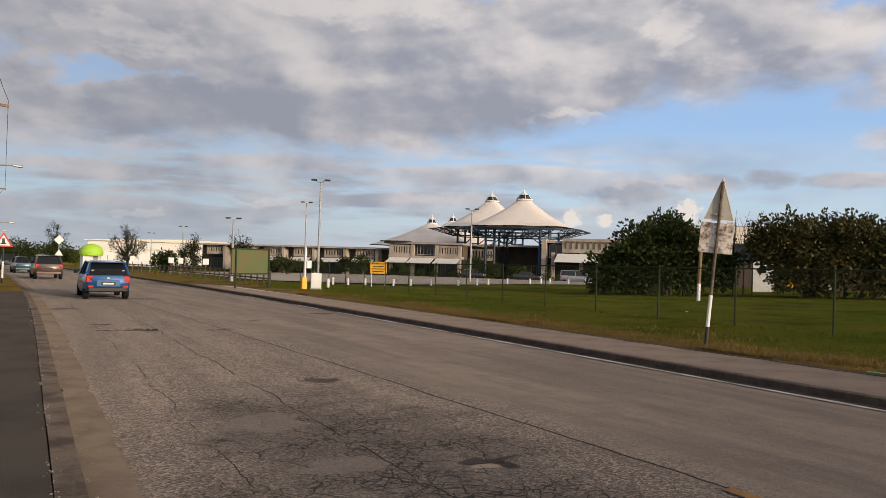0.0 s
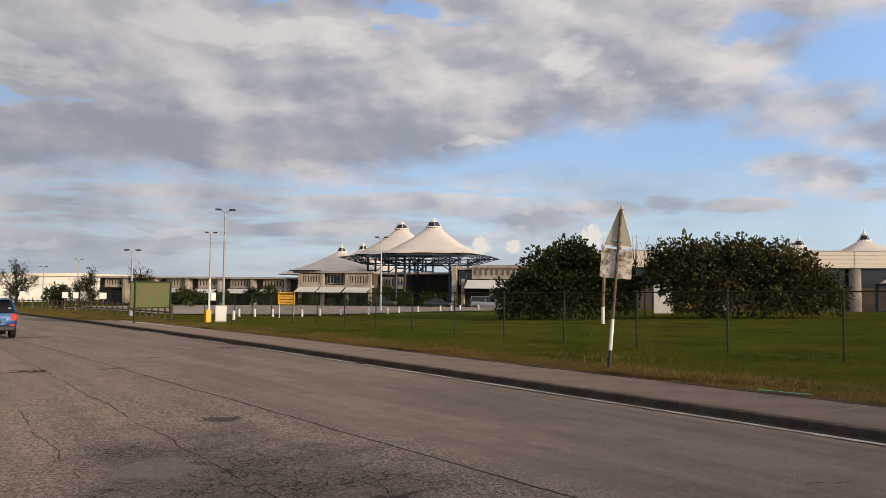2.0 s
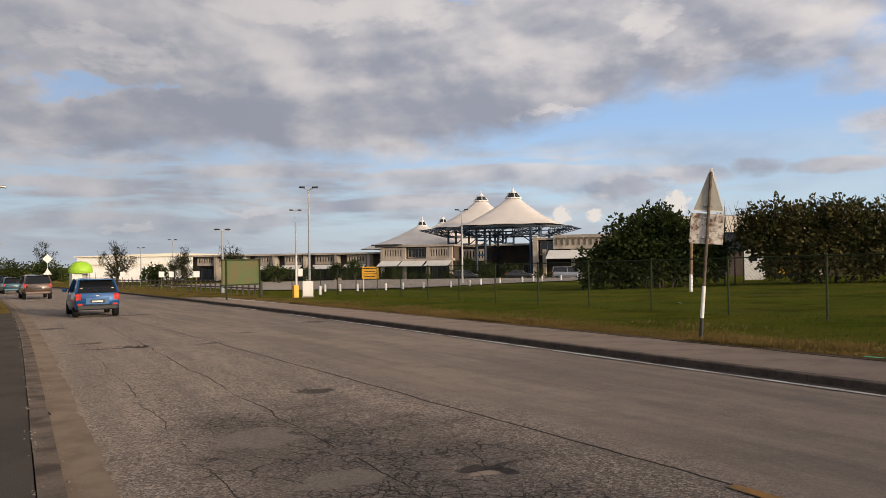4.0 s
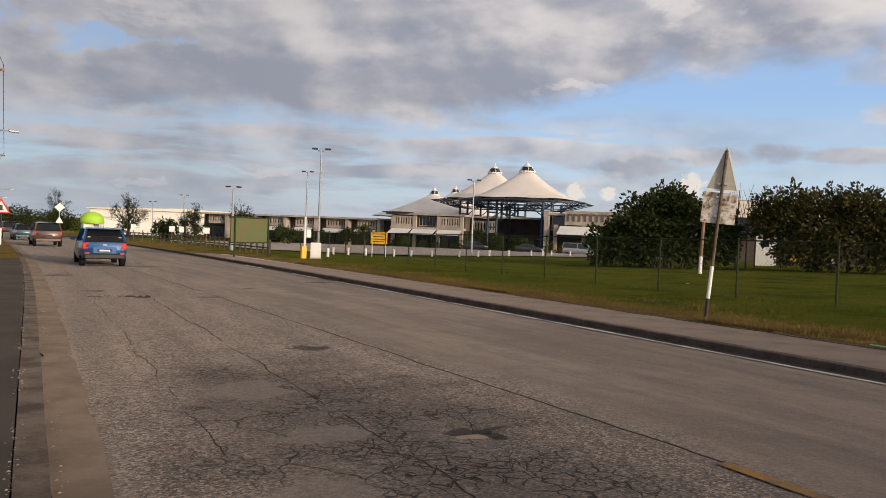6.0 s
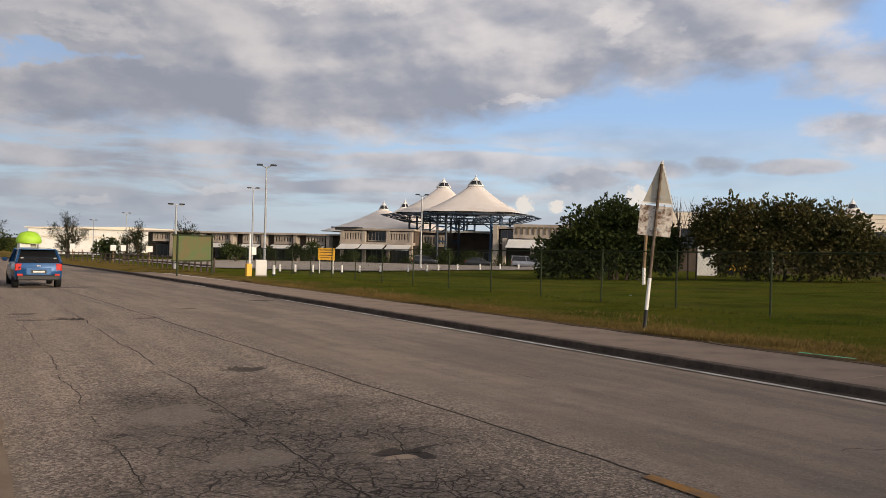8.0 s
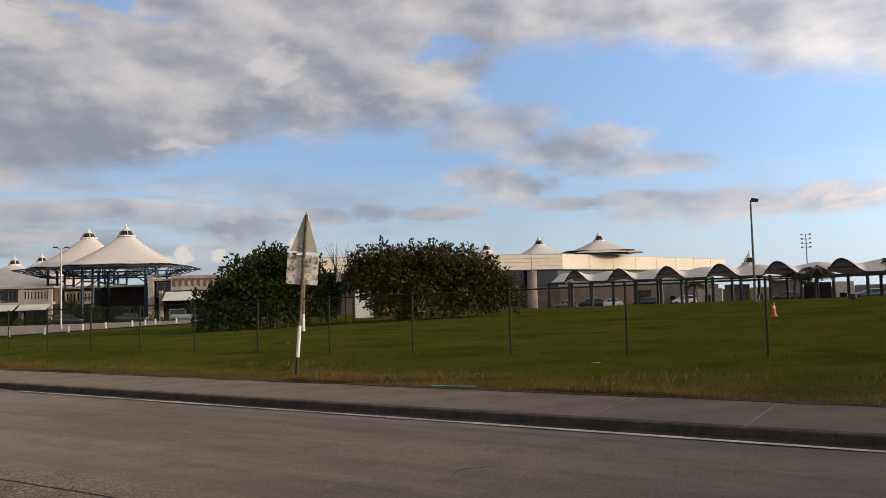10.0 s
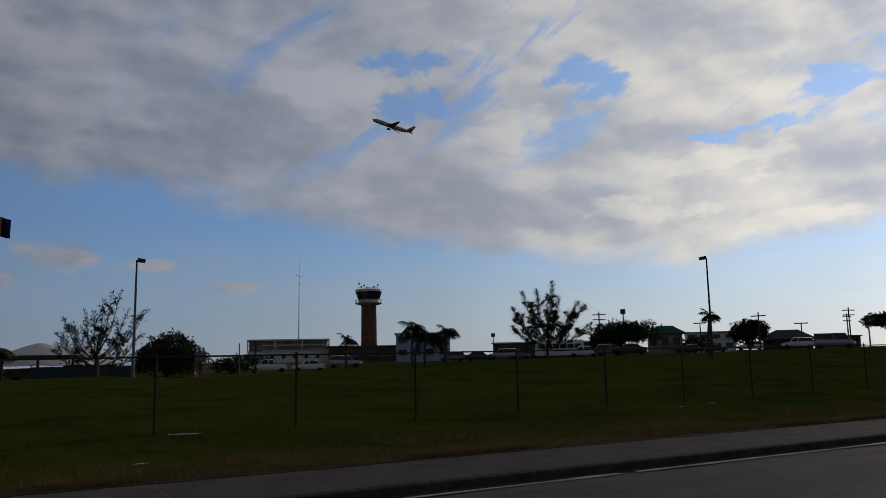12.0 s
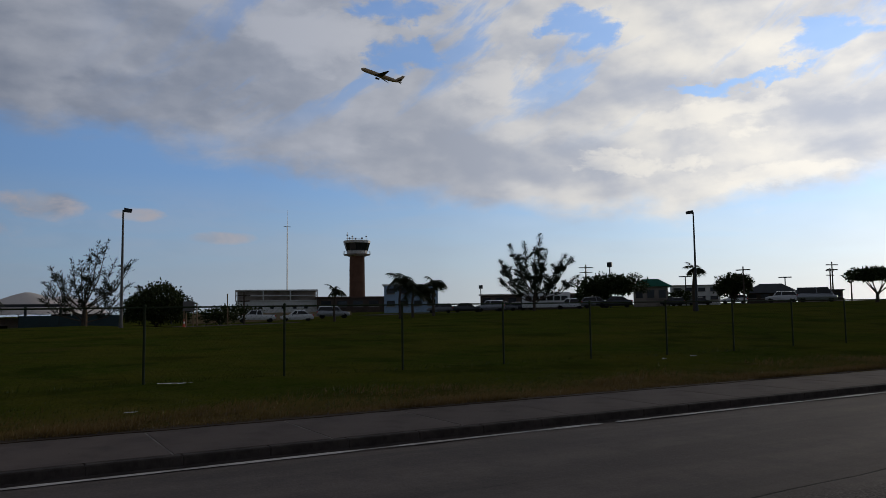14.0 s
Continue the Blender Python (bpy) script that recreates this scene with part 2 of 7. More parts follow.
def material(name, base, rough=0.7, metal=0.0, other=None, scale=2.0, amount=0.5, grain=40.0, grain_amount=0.25, bump=0.1, random_tint=0.0, alpha=None, emit=0.0, coat=0.0):
    """A surface with two scales of variation: blotches of a second colour, and a fine grain."""
    if name in MATS:
        return MATS[name]
    mat = bpy.data.materials.new(name)
    mat.use_nodes = True
    g = Nodes(mat.node_tree)
    at = g.n("ShaderNodeTexCoord").outputs["Object"]
    if other is None:
        other = tuple(c * 0.7 for c in base)
    f = g.smooth(g.noise(at, scale, 5.0, 0.6, 0.3), 0.38, 0.68, 0.0, amount)
    col = g.mix(f, base, other)
    gr = g.noise(at, grain, 3.0, 0.6)
    col = g.mix(g.m("MULTIPLY", g.m("SUBTRACT", 1.0, gr), grain_amount), col, tuple(c * 0.45 for c in base))
    if random_tint:
        rnd = g.n("ShaderNodeObjectInfo").outputs["Random"]
        col = g.mix(g.m("MULTIPLY", rnd, random_tint), col, tuple(c * 0.5 for c in base))
    b = g.n("ShaderNodeBsdfPrincipled")
    g.put(b.inputs["Base Color"], col)
    g.put(b.inputs["Roughness"], g.m("ADD", g.m("MULTIPLY", gr, 0.15), rough - 0.07, clamp=True))
    b.inputs["Metallic"].default_value = metal
    b.inputs["Specular IOR Level"].default_value = 0.5 if rough < 0.66 else 0.06
    b.inputs["Coat Weight"].default_value = coat
    b.inputs["Diffuse Roughness"].default_value = 1.0 if rough > 0.86 else 0.0
    if emit:
        g.put(b.inputs["Emission Color"], base)
        b.inputs["Emission Strength"].default_value = emit
    if bump:
        bm_ = g.n("ShaderNodeBump")
        bm_.inputs["Strength"].default_value = bump
        bm_.inputs["Distance"].default_value = 0.02
        g.put(bm_.inputs["Height"], g.m("ADD", gr, g.m("MULTIPLY", f, 0.5)))
        g.put(b.inputs["Normal"], bm_.outputs[0])
    g.t.links.new(b.outputs[0], g.n("ShaderNodeOutputMaterial").inputs[0])
    MATS[name] = mat
    return mat


def leaf_material(name, base, other, through_light=0.25):
    mat = bpy.data.materials.new(name)
    mat.use_nodes = True
    g = Nodes(mat.node_tree)
    rnd = g.n("ShaderNodeNewGeometry").outputs["Random Per Island"]
    at = g.n("ShaderNodeTexCoord").outputs["Object"]
    f = g.m("ADD", g.m("MULTIPLY", rnd, 0.55), g.smooth(g.noise(at, 0.8, 3.0), 0.4, 0.65, 0.0, 0.45))
    col = g.mix(f, base, other)
    b = g.n("ShaderNodeBsdfPrincipled")
    g.put(b.inputs["Base Color"], col)
    b.inputs["Roughness"].default_value = 0.6
    b.inputs["Specular IOR Level"].default_value = 0.12
    tr = g.n("ShaderNodeBsdfTranslucent")
    g.put(tr.inputs[0], col)
    mx = g.n("ShaderNodeMixShader")
    mx.inputs[0].default_value = through_light
    g.t.links.new(b.outputs[0], mx.inputs[1])
    g.t.links.new(tr.outputs[0], mx.inputs[2])
    g.t.links.new(mx.outputs[0], g.n("ShaderNodeOutputMaterial").inputs[0])
    return mat


def grass_material():
    mat = bpy.data.materials.new("grass")
    mat.use_nodes = True
    g = Nodes(mat.node_tree)
    at = g.n("ShaderNodeNewGeometry").outputs["Position"]
    x, y, z = g.sep(at)
    green = g.mix(g.smooth(g.noise(at, 0.22, 5.0, 0.6), 0.35, 0.65), (0.066, 0.090, 0.010), (0.112, 0.108, 0.016))
    green = g.mix(g.smooth(g.noise(at, 2.3, 4.0, 0.6), 0.40, 0.70, 0.0, 0.6), green, (0.112, 0.108, 0.024))
    green = g.mix(g.smooth(g.noise(at, 26.0, 3.0, 0.7), 0.42, 0.70, 0.0, 0.7), green, (0.016, 0.024, 0.004))
    dry = g.mix(g.noise(at, 5.0, 5.0, 0.7), (0.20, 0.135, 0.045), (0.085, 0.068, 0.020))
    off = g.m("ADD", x, g.m("MULTIPLY", g.noise(at, 0.8, 5.0, 0.6), 3.4))
    verge = g.smooth(off, 13.5, 16.4, 0.95, 0.0)
    col = g.mix(verge, green, dry)
    worn = g.smooth(g.noise(g.vm("ADD", at, (40, 3, 0)), 0.12, 4.0, 0.6), 0.60, 0.72, 0.0, 0.55)
    col = g.mix(worn, col, (0.075, 0.062, 0.022))
    dark = g.smooth(g.noise(g.vm("ADD", at, (5, 60, 0)), 0.35, 5.0, 0.65), 0.48, 0.66, 0.0, 0.55)
    col = g.mix(dark, col, (0.024, 0.038, 0.006))
    b = g.n("ShaderNodeBsdfPrincipled")
    g.put(b.inputs["Base Color"], col)
    b.inputs["Roughness"].default_value = 0.95
    b.inputs["Specular IOR Level"].default_value = 0.0
    b.inputs["Diffuse Roughness"].default_value = 0.5
    bu = g.n("ShaderNodeBump")
    bu.inputs["Strength"].default_value = 0.8
    bu.inputs["Distance"].default_value = 0.06
    g.put(bu.inputs["Height"], g.m("ADD", g.noise(at, 22.0, 4.0, 0.7), g.noise(at, 3.0, 3.0)))
    g.put(b.inputs["Normal"], bu.outputs[0])
    g.t.links.new(b.outputs[0], g.n("ShaderNodeOutputMaterial").inputs[0])
    return mat


# holes in the asphalt: place along and across, half sizes, depth
HOLES = ((3.05, 5.60, 0.20, 0.12, 0.045), (3.22, 5.38, 0.05, 0.15, 0.045), (3.34, 5.60, 0.12, 0.03, 0.03), (3.30, 10.27, 0.26, 0.19, 0.035), (1.75, 18.85, 0.62, 0.24, 0.05), (2.2, 18.7, 0.2, 0.3, 0.05),
         (3.6, 18.4, 0.28, 0.14, 0.02), (1.3, 20.5, 0.3, 0.2, 0.025), (0.7, 27.0, 0.5, 0.35, 0.03), (3.2, 33.0, 1.6, 0.5, 0.012), (8.2, 24.0, 0.4, 0.35, 0.03), (5.2, 21.0, 0.2, 0.2, 0.02))


def asphalt_material():
    """Weathered asphalt: bleached aggregate, dark repaired and crazed areas, long seams."""
    mat = bpy.data.materials.new("asphalt")
    mat.use_nodes = True
    g = Nodes(mat.node_tree)
    at = g.n("ShaderNodeNewGeometry").outputs["Position"]
    x, y, z = g.sep(at)
    flat = g.xyz(x, y, 0.0)
    bendy = g.m("MULTIPLY", g.m("POWER", g.m("MAXIMUM", g.m("SUBTRACT", y, 15.0), 0.0), 2.0), 0.0006)
    u = g.m("ADD", x, bendy)
    base = g.mix(g.smooth(g.noise(g.xyz(g.m("MULTIPLY", u, 1.3), g.m("MULTIPLY", y, 0.16)), 1.0, 5.0, 0.6), 0.36, 0.66), (0.170, 0.139, 0.120), (0.120, 0.100, 0.088))
    base = g.mix(g.smooth(g.noise(flat, 1.7, 5.0, 0.65), 0.42, 0.7, 0.0, 0.5), base, (0.092, 0.080, 0.075))
    stones = g.voronoi(flat, 52.0, "F1", "Color")
    sx = g.sep(stones)[0]
    # the near half has lost its binder: coarse chips stand out
    coarse = g.smooth(g.m("ADD", u, g.m("MULTIPLY", g.noise(flat, 0.5, 4.0), 1.0)), 5.4, 4.4, 0.16, 1.0)
    base = g.mix(g.m("MULTIPLY", g.smooth(sx, 0.62, 0.95, 0.0, 0.75), coarse), base, (0.29, 0.245, 0.215))
    base = g.mix(g.m("MULTIPLY", g.smooth(sx, 0.45, 0.1, 0.0, 0.7), coarse), base, (0.034, 0.030, 0.029))
    # long dull stains of traffic
    lane = g.noise(g.xyz(g.m("MULTIPLY", u, 2.2), g.m("MULTIPLY", y, 0.12), 7.0), 1.0, 5.0, 0.6)
    base = g.mix(g.smooth(lane, 0.48, 0.64, 0.0, 0.26), base, (0.072, 0.063, 0.060))
    # crazed and oil-dark stretch in the near lane
    m1 = g.m("ADD", g.m("POWER", g.m("ABSOLUTE", g.m("MULTIPLY", g.m("SUBTRACT", u, 2.35), 1 / 2.1)), 2.0),
             g.m("POWER", g.m("ABSOLUTE", g.m("MULTIPLY", g.m("SUBTRACT", y, 5.6), 1 / 5.4)), 2.0))
    m1 = g.smooth(g.m("ADD", m1, g.m("MULTIPLY", g.noise(flat, 0.9, 4.0, 0.6), 1.6)), 1.75, 0.7)
    base = g.mix(g.m("MULTIPLY", m1, 0.62), base, (0.046, 0.041, 0.040))
    jig = g.vm("ADD", flat, g.vm("SCALE", g.noise(flat, 3.0, 3.0, 0.6, colour=True)))
    jig.node.inputs[1].links[0].from_node.inputs["Scale"].default_value = 0.25
    cells = g.voronoi(jig, 1.9, "DISTANCE_TO_EDGE")
    cells2 = g.voronoi(jig, 6.5, "DISTANCE_TO_EDGE")
    craze = g.m("MAXIMUM", g.m("MULTIPLY", g.smooth(cells, 0.022, 0.005), g.smooth(g.noise(flat, 1.3, 5.0), 0.38, 0.52, 0.0, 0.9)), g.m("MULTIPLY", g.smooth(cells2, 0.055, 0.010), g.smooth(g.noise(flat, 1.0, 4.0), 0.45, 0.56)))
    craze = g.m("MULTIPLY", craze, m1)
    # smooth pale repairs let into the crazed stretch
    fixes = None
    for px, py, rx, ry in ((1.85, 7.75, 0.42, 0.42), (1.95, 5.85, 0.42, 0.30), (2.2, 9.65, 0.22, 0.22), (1.5, 4.6, 0.3, 0.35)):
        pd = g.m("SQRT", g.m("ADD", g.m("POWER", g.m("ABSOLUTE", g.m("MULTIPLY", g.m("SUBTRACT", u, px), 1 / rx)), 2.0), g.m("POWER", g.m("ABSOLUTE", g.m("MULTIPLY", g.m("SUBTRACT", y, py), 1 / ry)), 2.0)))
        pd = g.smooth(g.m("ADD", pd, g.m("MULTIPLY", g.m("SUBTRACT", g.noise(flat, 2.6, 6.0, 0.65), 0.5), 2.4)), 1.1, 0.75)
        fixes = pd if fixes is None else g.m("MAXIMUM", fixes, pd)
    base = g.mix(g.m("MULTIPLY", fixes, 0.5), base, (0.135, 0.118, 0.108))
    craze = g.m("MULTIPLY", craze, g.m("SUBTRACT", 1.0, g.m("MULTIPLY", fixes, 0.85)))
    # long seams and wheel-track cracks
    wav = g.m("MULTIPLY", g.m("SUBTRACT", g.noise(g.xyz(0.0, y, 0.0), 0.45, 7.0, 0.62), 0.5), 0.5)
    lines = None
    for off, run, wide, gap in ((4.52, 0.039, 0.024, 0.30), (2.32, 0.0, 0.014, 0.44), (1.14, 0.0, 0.009, 0.46), (6.4, 0.0, 0.006, 0.60)):
        d = g.m("ABSOLUTE", g.m("SUBTRACT", g.m("ADD", g.m("ADD", u, g.m("MULTIPLY", y, run)), g.m("MULTIPLY", wav, 0.3 if off > 4 else 0.8)), off))
        s = g.m("MULTIPLY", g.smooth(d, wide, wide * 0.3), g.smooth(g.noise(g.xyz(off * 7, y, 0.0), 0.8, 6.0, 0.65), gap - 0.05, gap + 0.06))
        lines = s if lines is None else g.m("MAXIMUM", lines, s)
    across = g.m("ABSOLUTE", g.m("SUBTRACT", g.m("PINGPONG", g.m("ADD", y, g.m("MULTIPLY", g.noise(flat, 0.6, 4.0), 2.2)), 3.1), 1.5))
    across = g.m("MULTIPLY", g.smooth(across, 0.016, 0.004), g.smooth(g.noise(flat, 0.35, 3.0), 0.63, 0.70))
    crack = g.m("MAXIMUM", g.m("MAXIMUM", craze, lines), across)
    base = g.mix(g.m("MULTIPLY", crack, 0.92), base, (0.014, 0.012, 0.011))
    # broken-out holes are near black up to a ragged rim
    for hx, hy, rx, ry, dep in HOLES:
        hd = g.m("SQRT", g.m("ADD", g.m("POWER", g.m("ABSOLUTE", g.m("MULTIPLY", g.m("SUBTRACT", u, hx), 1 / rx)), 2.0), g.m("POWER", g.m("ABSOLUTE", g.m("MULTIPLY", g.m("SUBTRACT", y, hy), 1 / ry)), 2.0)))
        hd = g.smooth(g.m("ADD", hd, g.m("MULTIPLY", g.m("SUBTRACT", g.noise(flat, 5.0, 4.0), 0.5), 1.5)), 1.08, 0.92, 0.0, min(0.9, 0.45 + dep * 9))
        base = g.mix(hd, base, (0.024, 0.021, 0.020))
    # the pale floor of the deepest hole
    floor = g.m("SQRT", g.m("ADD", g.m("POWER", g.m("ABSOLUTE", g.m("MULTIPLY", g.m("SUBTRACT", u, 3.02), 1 / 0.15)), 2.0), g.m("POWER", g.m("ABSOLUTE", g.m("MULTIPLY", g.m("SUBTRACT", y, 5.44), 1 / 0.11)), 2.0)))
    base = g.mix(g.smooth(g.m("ADD", floor, g.m("MULTIPLY", g.m("SUBTRACT", g.noise(flat, 7.0, 4.0), 0.5), 1.2)), 1.1, 0.85, 0.0, 0.85), base, (0.20, 0.158, 0.13))
    # silt along the gutter
    silt = g.smooth(g.m("ADD", u, g.m("MULTIPLY", g.noise(flat, 1.5, 5.0, 0.6), 0.7)), 1.0, 0.5)
    base = g.mix(g.m("MULTIPLY", silt, 0.6), base, (0.145, 0.12, 0.10))
    b = g.n("ShaderNodeBsdfPrincipled")
    g.put(b.inputs["Base Color"], base)
    g.put(b.inputs["Roughness"], g.m("ADD", 0.82, g.m("MULTIPLY", g.noise(flat, 1.1, 3.0), 0.15)))
    b.inputs["Specular IOR Level"].default_value = 0.10
    b.inputs["Diffuse Roughness"].default_value = 0.85
    bu = g.n("ShaderNodeBump")
    bu.inputs["Strength"].default_value = 0.55
    bu.inputs["Distance"].default_value = 0.012
    g.put(bu.inputs["Height"], g.m("SUBTRACT", g.m("ADD", g.m("MULTIPLY", sx, 0.5), g.noise(flat, 9.0, 4.0, 0.6)), g.m("MULTIPLY", crack, 2.0)))
    g.put(b.inputs["Normal"], bu.outputs[0])
    g.t.links.new(b.outputs[0], g.n("ShaderNodeOutputMaterial").inputs[0])
    return mat


M_GRASS = grass_material()
M_ASPHALT = asphalt_material()
M_PAVE = material("pavement_concrete", (0.190, 0.152, 0.130), 0.9, other=(0.098, 0.080, 0.070), scale=1.2, amount=0.7, grain=55, grain_amount=0.45, bump=0.3, random_tint=0.12)
M_PAVE_DARK = material("pavement_tarmac", (0.052, 0.046, 0.041), 0.9, other=(0.028, 0.025, 0.022), scale=0.8, amount=0.7, grain=70, grain_amount=0.4, bump=0.3)
M_KERB = material("kerb_concrete", (0.110, 0.090, 0.077), 0.9, other=(0.036, 0.030, 0.027), scale=2.2, amount=0.95, grain=30, grain_amount=0.4, bump=0.4, random_tint=0.12)
M_CHANNEL = material("dark_channel_silt", (0.066, 0.054, 0.047), 0.95, other=(0.032, 0.027, 0.025), scale=1.8, amount=0.8, grain=35, bump=0.2)
M_KERB_LIGHT = material("weathered_kerb", (0.15, 0.135, 0.12), 0.9, other=(0.045, 0.041, 0.038), scale=3.0, amount=0.9, grain=30, bump=0.3)
M_SILT = material("gutter_silt", (0.150, 0.119, 0.095), 0.95, other=(0.085, 0.068, 0.056), scale=1.6, amount=0.8, grain=40, grain_amount=0.35, bump=0.15)
M_JOINT = material("pale_mortar", (0.30, 0.26, 0.22), 0.9, other=(0.12, 0.10, 0.09), scale=2.0, amount=0.7)
M_WHITE_LINE = material("worn_white_paint", (0.62, 0.60, 0.57), 0.8, other=(0.25, 0.23, 0.21), scale=2.5, amount=0.8, grain=25, grain_amount=0.5, bump=0.1)
M_YELLOW_LINE = material("worn_yellow_paint", (0.28, 0.15, 0.05), 0.8, other=(0.13, 0.10, 0.075), scale=5.0, amount=0.95, grain=25, grain_amount=0.5, bump=0.1)
M_FENCE = material("green_coated_steel", (0.034, 0.046, 0.024), 0.7, 0.0, other=(0.062, 0.060, 0.034), scale=6, amount=0.5, bump=0.05)
M_WIRE = material("dull_wire", (0.03, 0.035, 0.025), 0.8, 0.0, bump=0.0)
M_STEEL = material("galvanised_steel", (0.42, 0.43, 0.44), 0.5, 0.6, other=(0.30, 0.30, 0.30), scale=3, bump=0.03)
M_DARKSTEEL = material("dark_steel", (0.035, 0.04, 0.045), 0.5, 0.3, bump=0.03)
M_MEMBRANE = material("tent_membrane", (0.72, 0.66, 0.61), 0.75, other=(0.60, 0.53, 0.48), scale=0.25, amount=0.6, grain=3, grain_amount=0.12, bump=0.04)
M_BLUE_STEEL = material("blue_painted_steel", (0.02, 0.07, 0.16), 0.5, 0.1, bump=0.03)
M_TRUSS = material("dark_blue_truss", (0.012, 0.028, 0.05), 0.5, 0.1, bump=0.03)
M_CONCRETE = material("cast_concrete", (0.44, 0.385, 0.33), 0.9, other=(0.22, 0.19, 0.165), scale=0.35, amount=0.7, grain=4, grain_amount=0.3, bump=0.1)
# weathered brown block, darkened further so its colour holds the terminal's shade
M_CONCRETE_DARK = material("weathered_shaded_block", (0.135, 0.105, 0.086), 0.9, other=(0.075, 0.06, 0.05), scale=0.5, amount=0.7, grain=5, grain_amount=0.35, bump=0.12)
M_CREAM = material("cream_cladding", (0.74, 0.66, 0.55), 0.7, other=(0.66, 0.58, 0.48), scale=0.2, amount=0.6, grain=2, grain_amount=0.12, bump=0.03)
M_DARKGLASS = material("dark_glazing", (0.018, 0.021, 0.025), 0.12, 0.0, other=(0.03, 0.03, 0.033), scale=0.4, bump=0.0, grain_amount=0.1)
# near-black that puts deep shade into the colour of walls and openings
M_SHADE = material("painted_shade", (0.035, 0.03, 0.028), 0.9, scale=0.5, bump=0.0)
M_WHITE = material("white_paint", (0.74, 0.73, 0.70), 0.6, other=(0.60, 0.57, 0.52), scale=1.0, amount=0.5, grain=8, grain_amount=0.15, bump=0.03)
M_BLACK = material("black_paint", (0.015, 0.015, 0.015), 0.5, bump=0.0)
M_RUBBER = material("tyre_rubber", (0.018, 0.018, 0.018), 0.85, bump=0.05)
M_ORANGE = material("orange_plastic", (0.72, 0.12, 0.04), 0.6, other=(0.45, 0.08, 0.03), bump=0.02)
M_YELLOW = material("yellow_sign_paint", (0.80, 0.42, 0.02), 0.5, other=(0.62, 0.32, 0.02), bump=0.02)
M_RED = material("red_paint", (0.55, 0.03, 0.02), 0.5, bump=0.0)
M_WOOD = material("weathered_pole_wood", (0.25, 0.17, 0.10), 0.85, other=(0.14, 0.10, 0.07), scale=3, amount=0.7, grain=30, bump=0.2)
M_BARK = material("bark", (0.12, 0.095, 0.075), 0.9, other=(0.06, 0.05, 0.04), scale=4, amount=0.7, grain=25, bump=0.3)
M_LIME = material("lime_fabric", (0.36, 0.62, 0.03), 0.5, other=(0.27, 0.50, 0.03), scale=1.5, bump=0.02)
M_BOARD = material("faded_green_board", (0.11, 0.145, 0.065), 0.8, other=(0.17, 0.12, 0.065), scale=1.2, amount=0.8, grain=8, bump=0.05)
M_SIGNBACK = material("bare_sign_back", (0.42, 0.40, 0.34), 0.6, 0.2, other=(0.33, 0.29, 0.22), scale=5, amount=0.6, bump=0.02)
M_RUSTY = material("rust_streaked_white", (0.66, 0.61, 0.54), 0.7, 0.0, other=(0.10, 0.045, 0.02), scale=9, amount=1.0, grain=18, grain_amount=0.25, bump=0.05)
M_TOWER = material("brown_render", (0.22, 0.125, 0.085), 0.9, other=(0.15, 0.085, 0.06), scale=0.4, amount=0.6, grain=3, bump=0.08)
M_ROOF_BROWN = material("brown_shingle_roof", (0.22, 0.14, 0.11), 0.9, other=(0.13, 0.085, 0.07), scale=0.6, amount=0.6, grain=6, bump=0.1)
M_ROOF_GREEN = material("green_metal_roof", (0.03, 0.21, 0.14), 0.5, 0.0, other=(0.02, 0.14, 0.10), scale=0.5, bump=0.03)
M_BLUEWALL = material("pale_blue_render", (0.38, 0.50, 0.66), 0.8, other=(0.30, 0.40, 0.54), scale=0.5, bump=0.05)
M_CARPARK = material("car_park_tarmac", (0.20, 0.18, 0.165), 0.9, other=(0.14, 0.125, 0.115), scale=0.2, amount=0.6, grain=5, bump=0.1)
M_EARTH = material("bare_earth", (0.09, 0.065, 0.042), 0.95, other=(0.045, 0.033, 0.026), scale=0.6, amount=0.8, grain=6, bump=0.3)
M_HEDGE = leaf_material("hedge_leaves", (0.012, 0.024, 0.006), (0.052, 0.062, 0.016), 0.12)
M_BUSH = leaf_material("bush_leaves", (0.018, 0.028, 0.007), (0.105, 0.085, 0.030), 0.12)
M_NEEDLE = leaf_material("casuarina_needles", (0.012, 0.019, 0.008), (0.028, 0.032, 0.014), 0.1)
M_PALM = leaf_material("palm_fronds", (0.014, 0.023, 0.007), (0.038, 0.039, 0.013), 0.12)
M_BLADE = leaf_material("grass_blades", (0.040, 0.066, 0.007), (0.092, 0.088, 0.018), 0.25)
M_STRAW = leaf_material("dry_grass_blades", (0.20, 0.130, 0.045), (0.092, 0.070, 0.020), 0.2)
M_TARMAC = material("dark_tarmac", (0.055, 0.052, 0.05), 0.95, other=(0.04, 0.038, 0.036), scale=0.3, amount=0.6, grain=5, bump=0.1)
# post grey darkened part way towards a backlit silhouette
M_LAMPPOST = material("dull_grey_post", (0.17, 0.165, 0.155), 0.7, 0.0, other=(0.11, 0.10, 0.09), scale=2, bump=0.03)
M_POST_RUST = material("rusting_sign_post", (0.16, 0.13, 0.10), 0.75, 0.1, other=(0.07, 0.04, 0.025), scale=6, amount=0.9, grain=30, bump=0.08)
M_GLASS_BLACK = material("tinted_car_glass", (0.012, 0.013, 0.015), 0.06, bump=0.0, grain_amount=0.0)
M_RIM = material("alloy_rim", (0.45, 0.45, 0.46), 0.35, 0.8, bump=0.0)
M_TAIL = material("tail_lamp_red", (0.50, 0.015, 0.01), 0.2, bump=0.0)
M_HEAD = material("clear_lamp", (0.75, 0.76, 0.78), 0.15, bump=0.0)
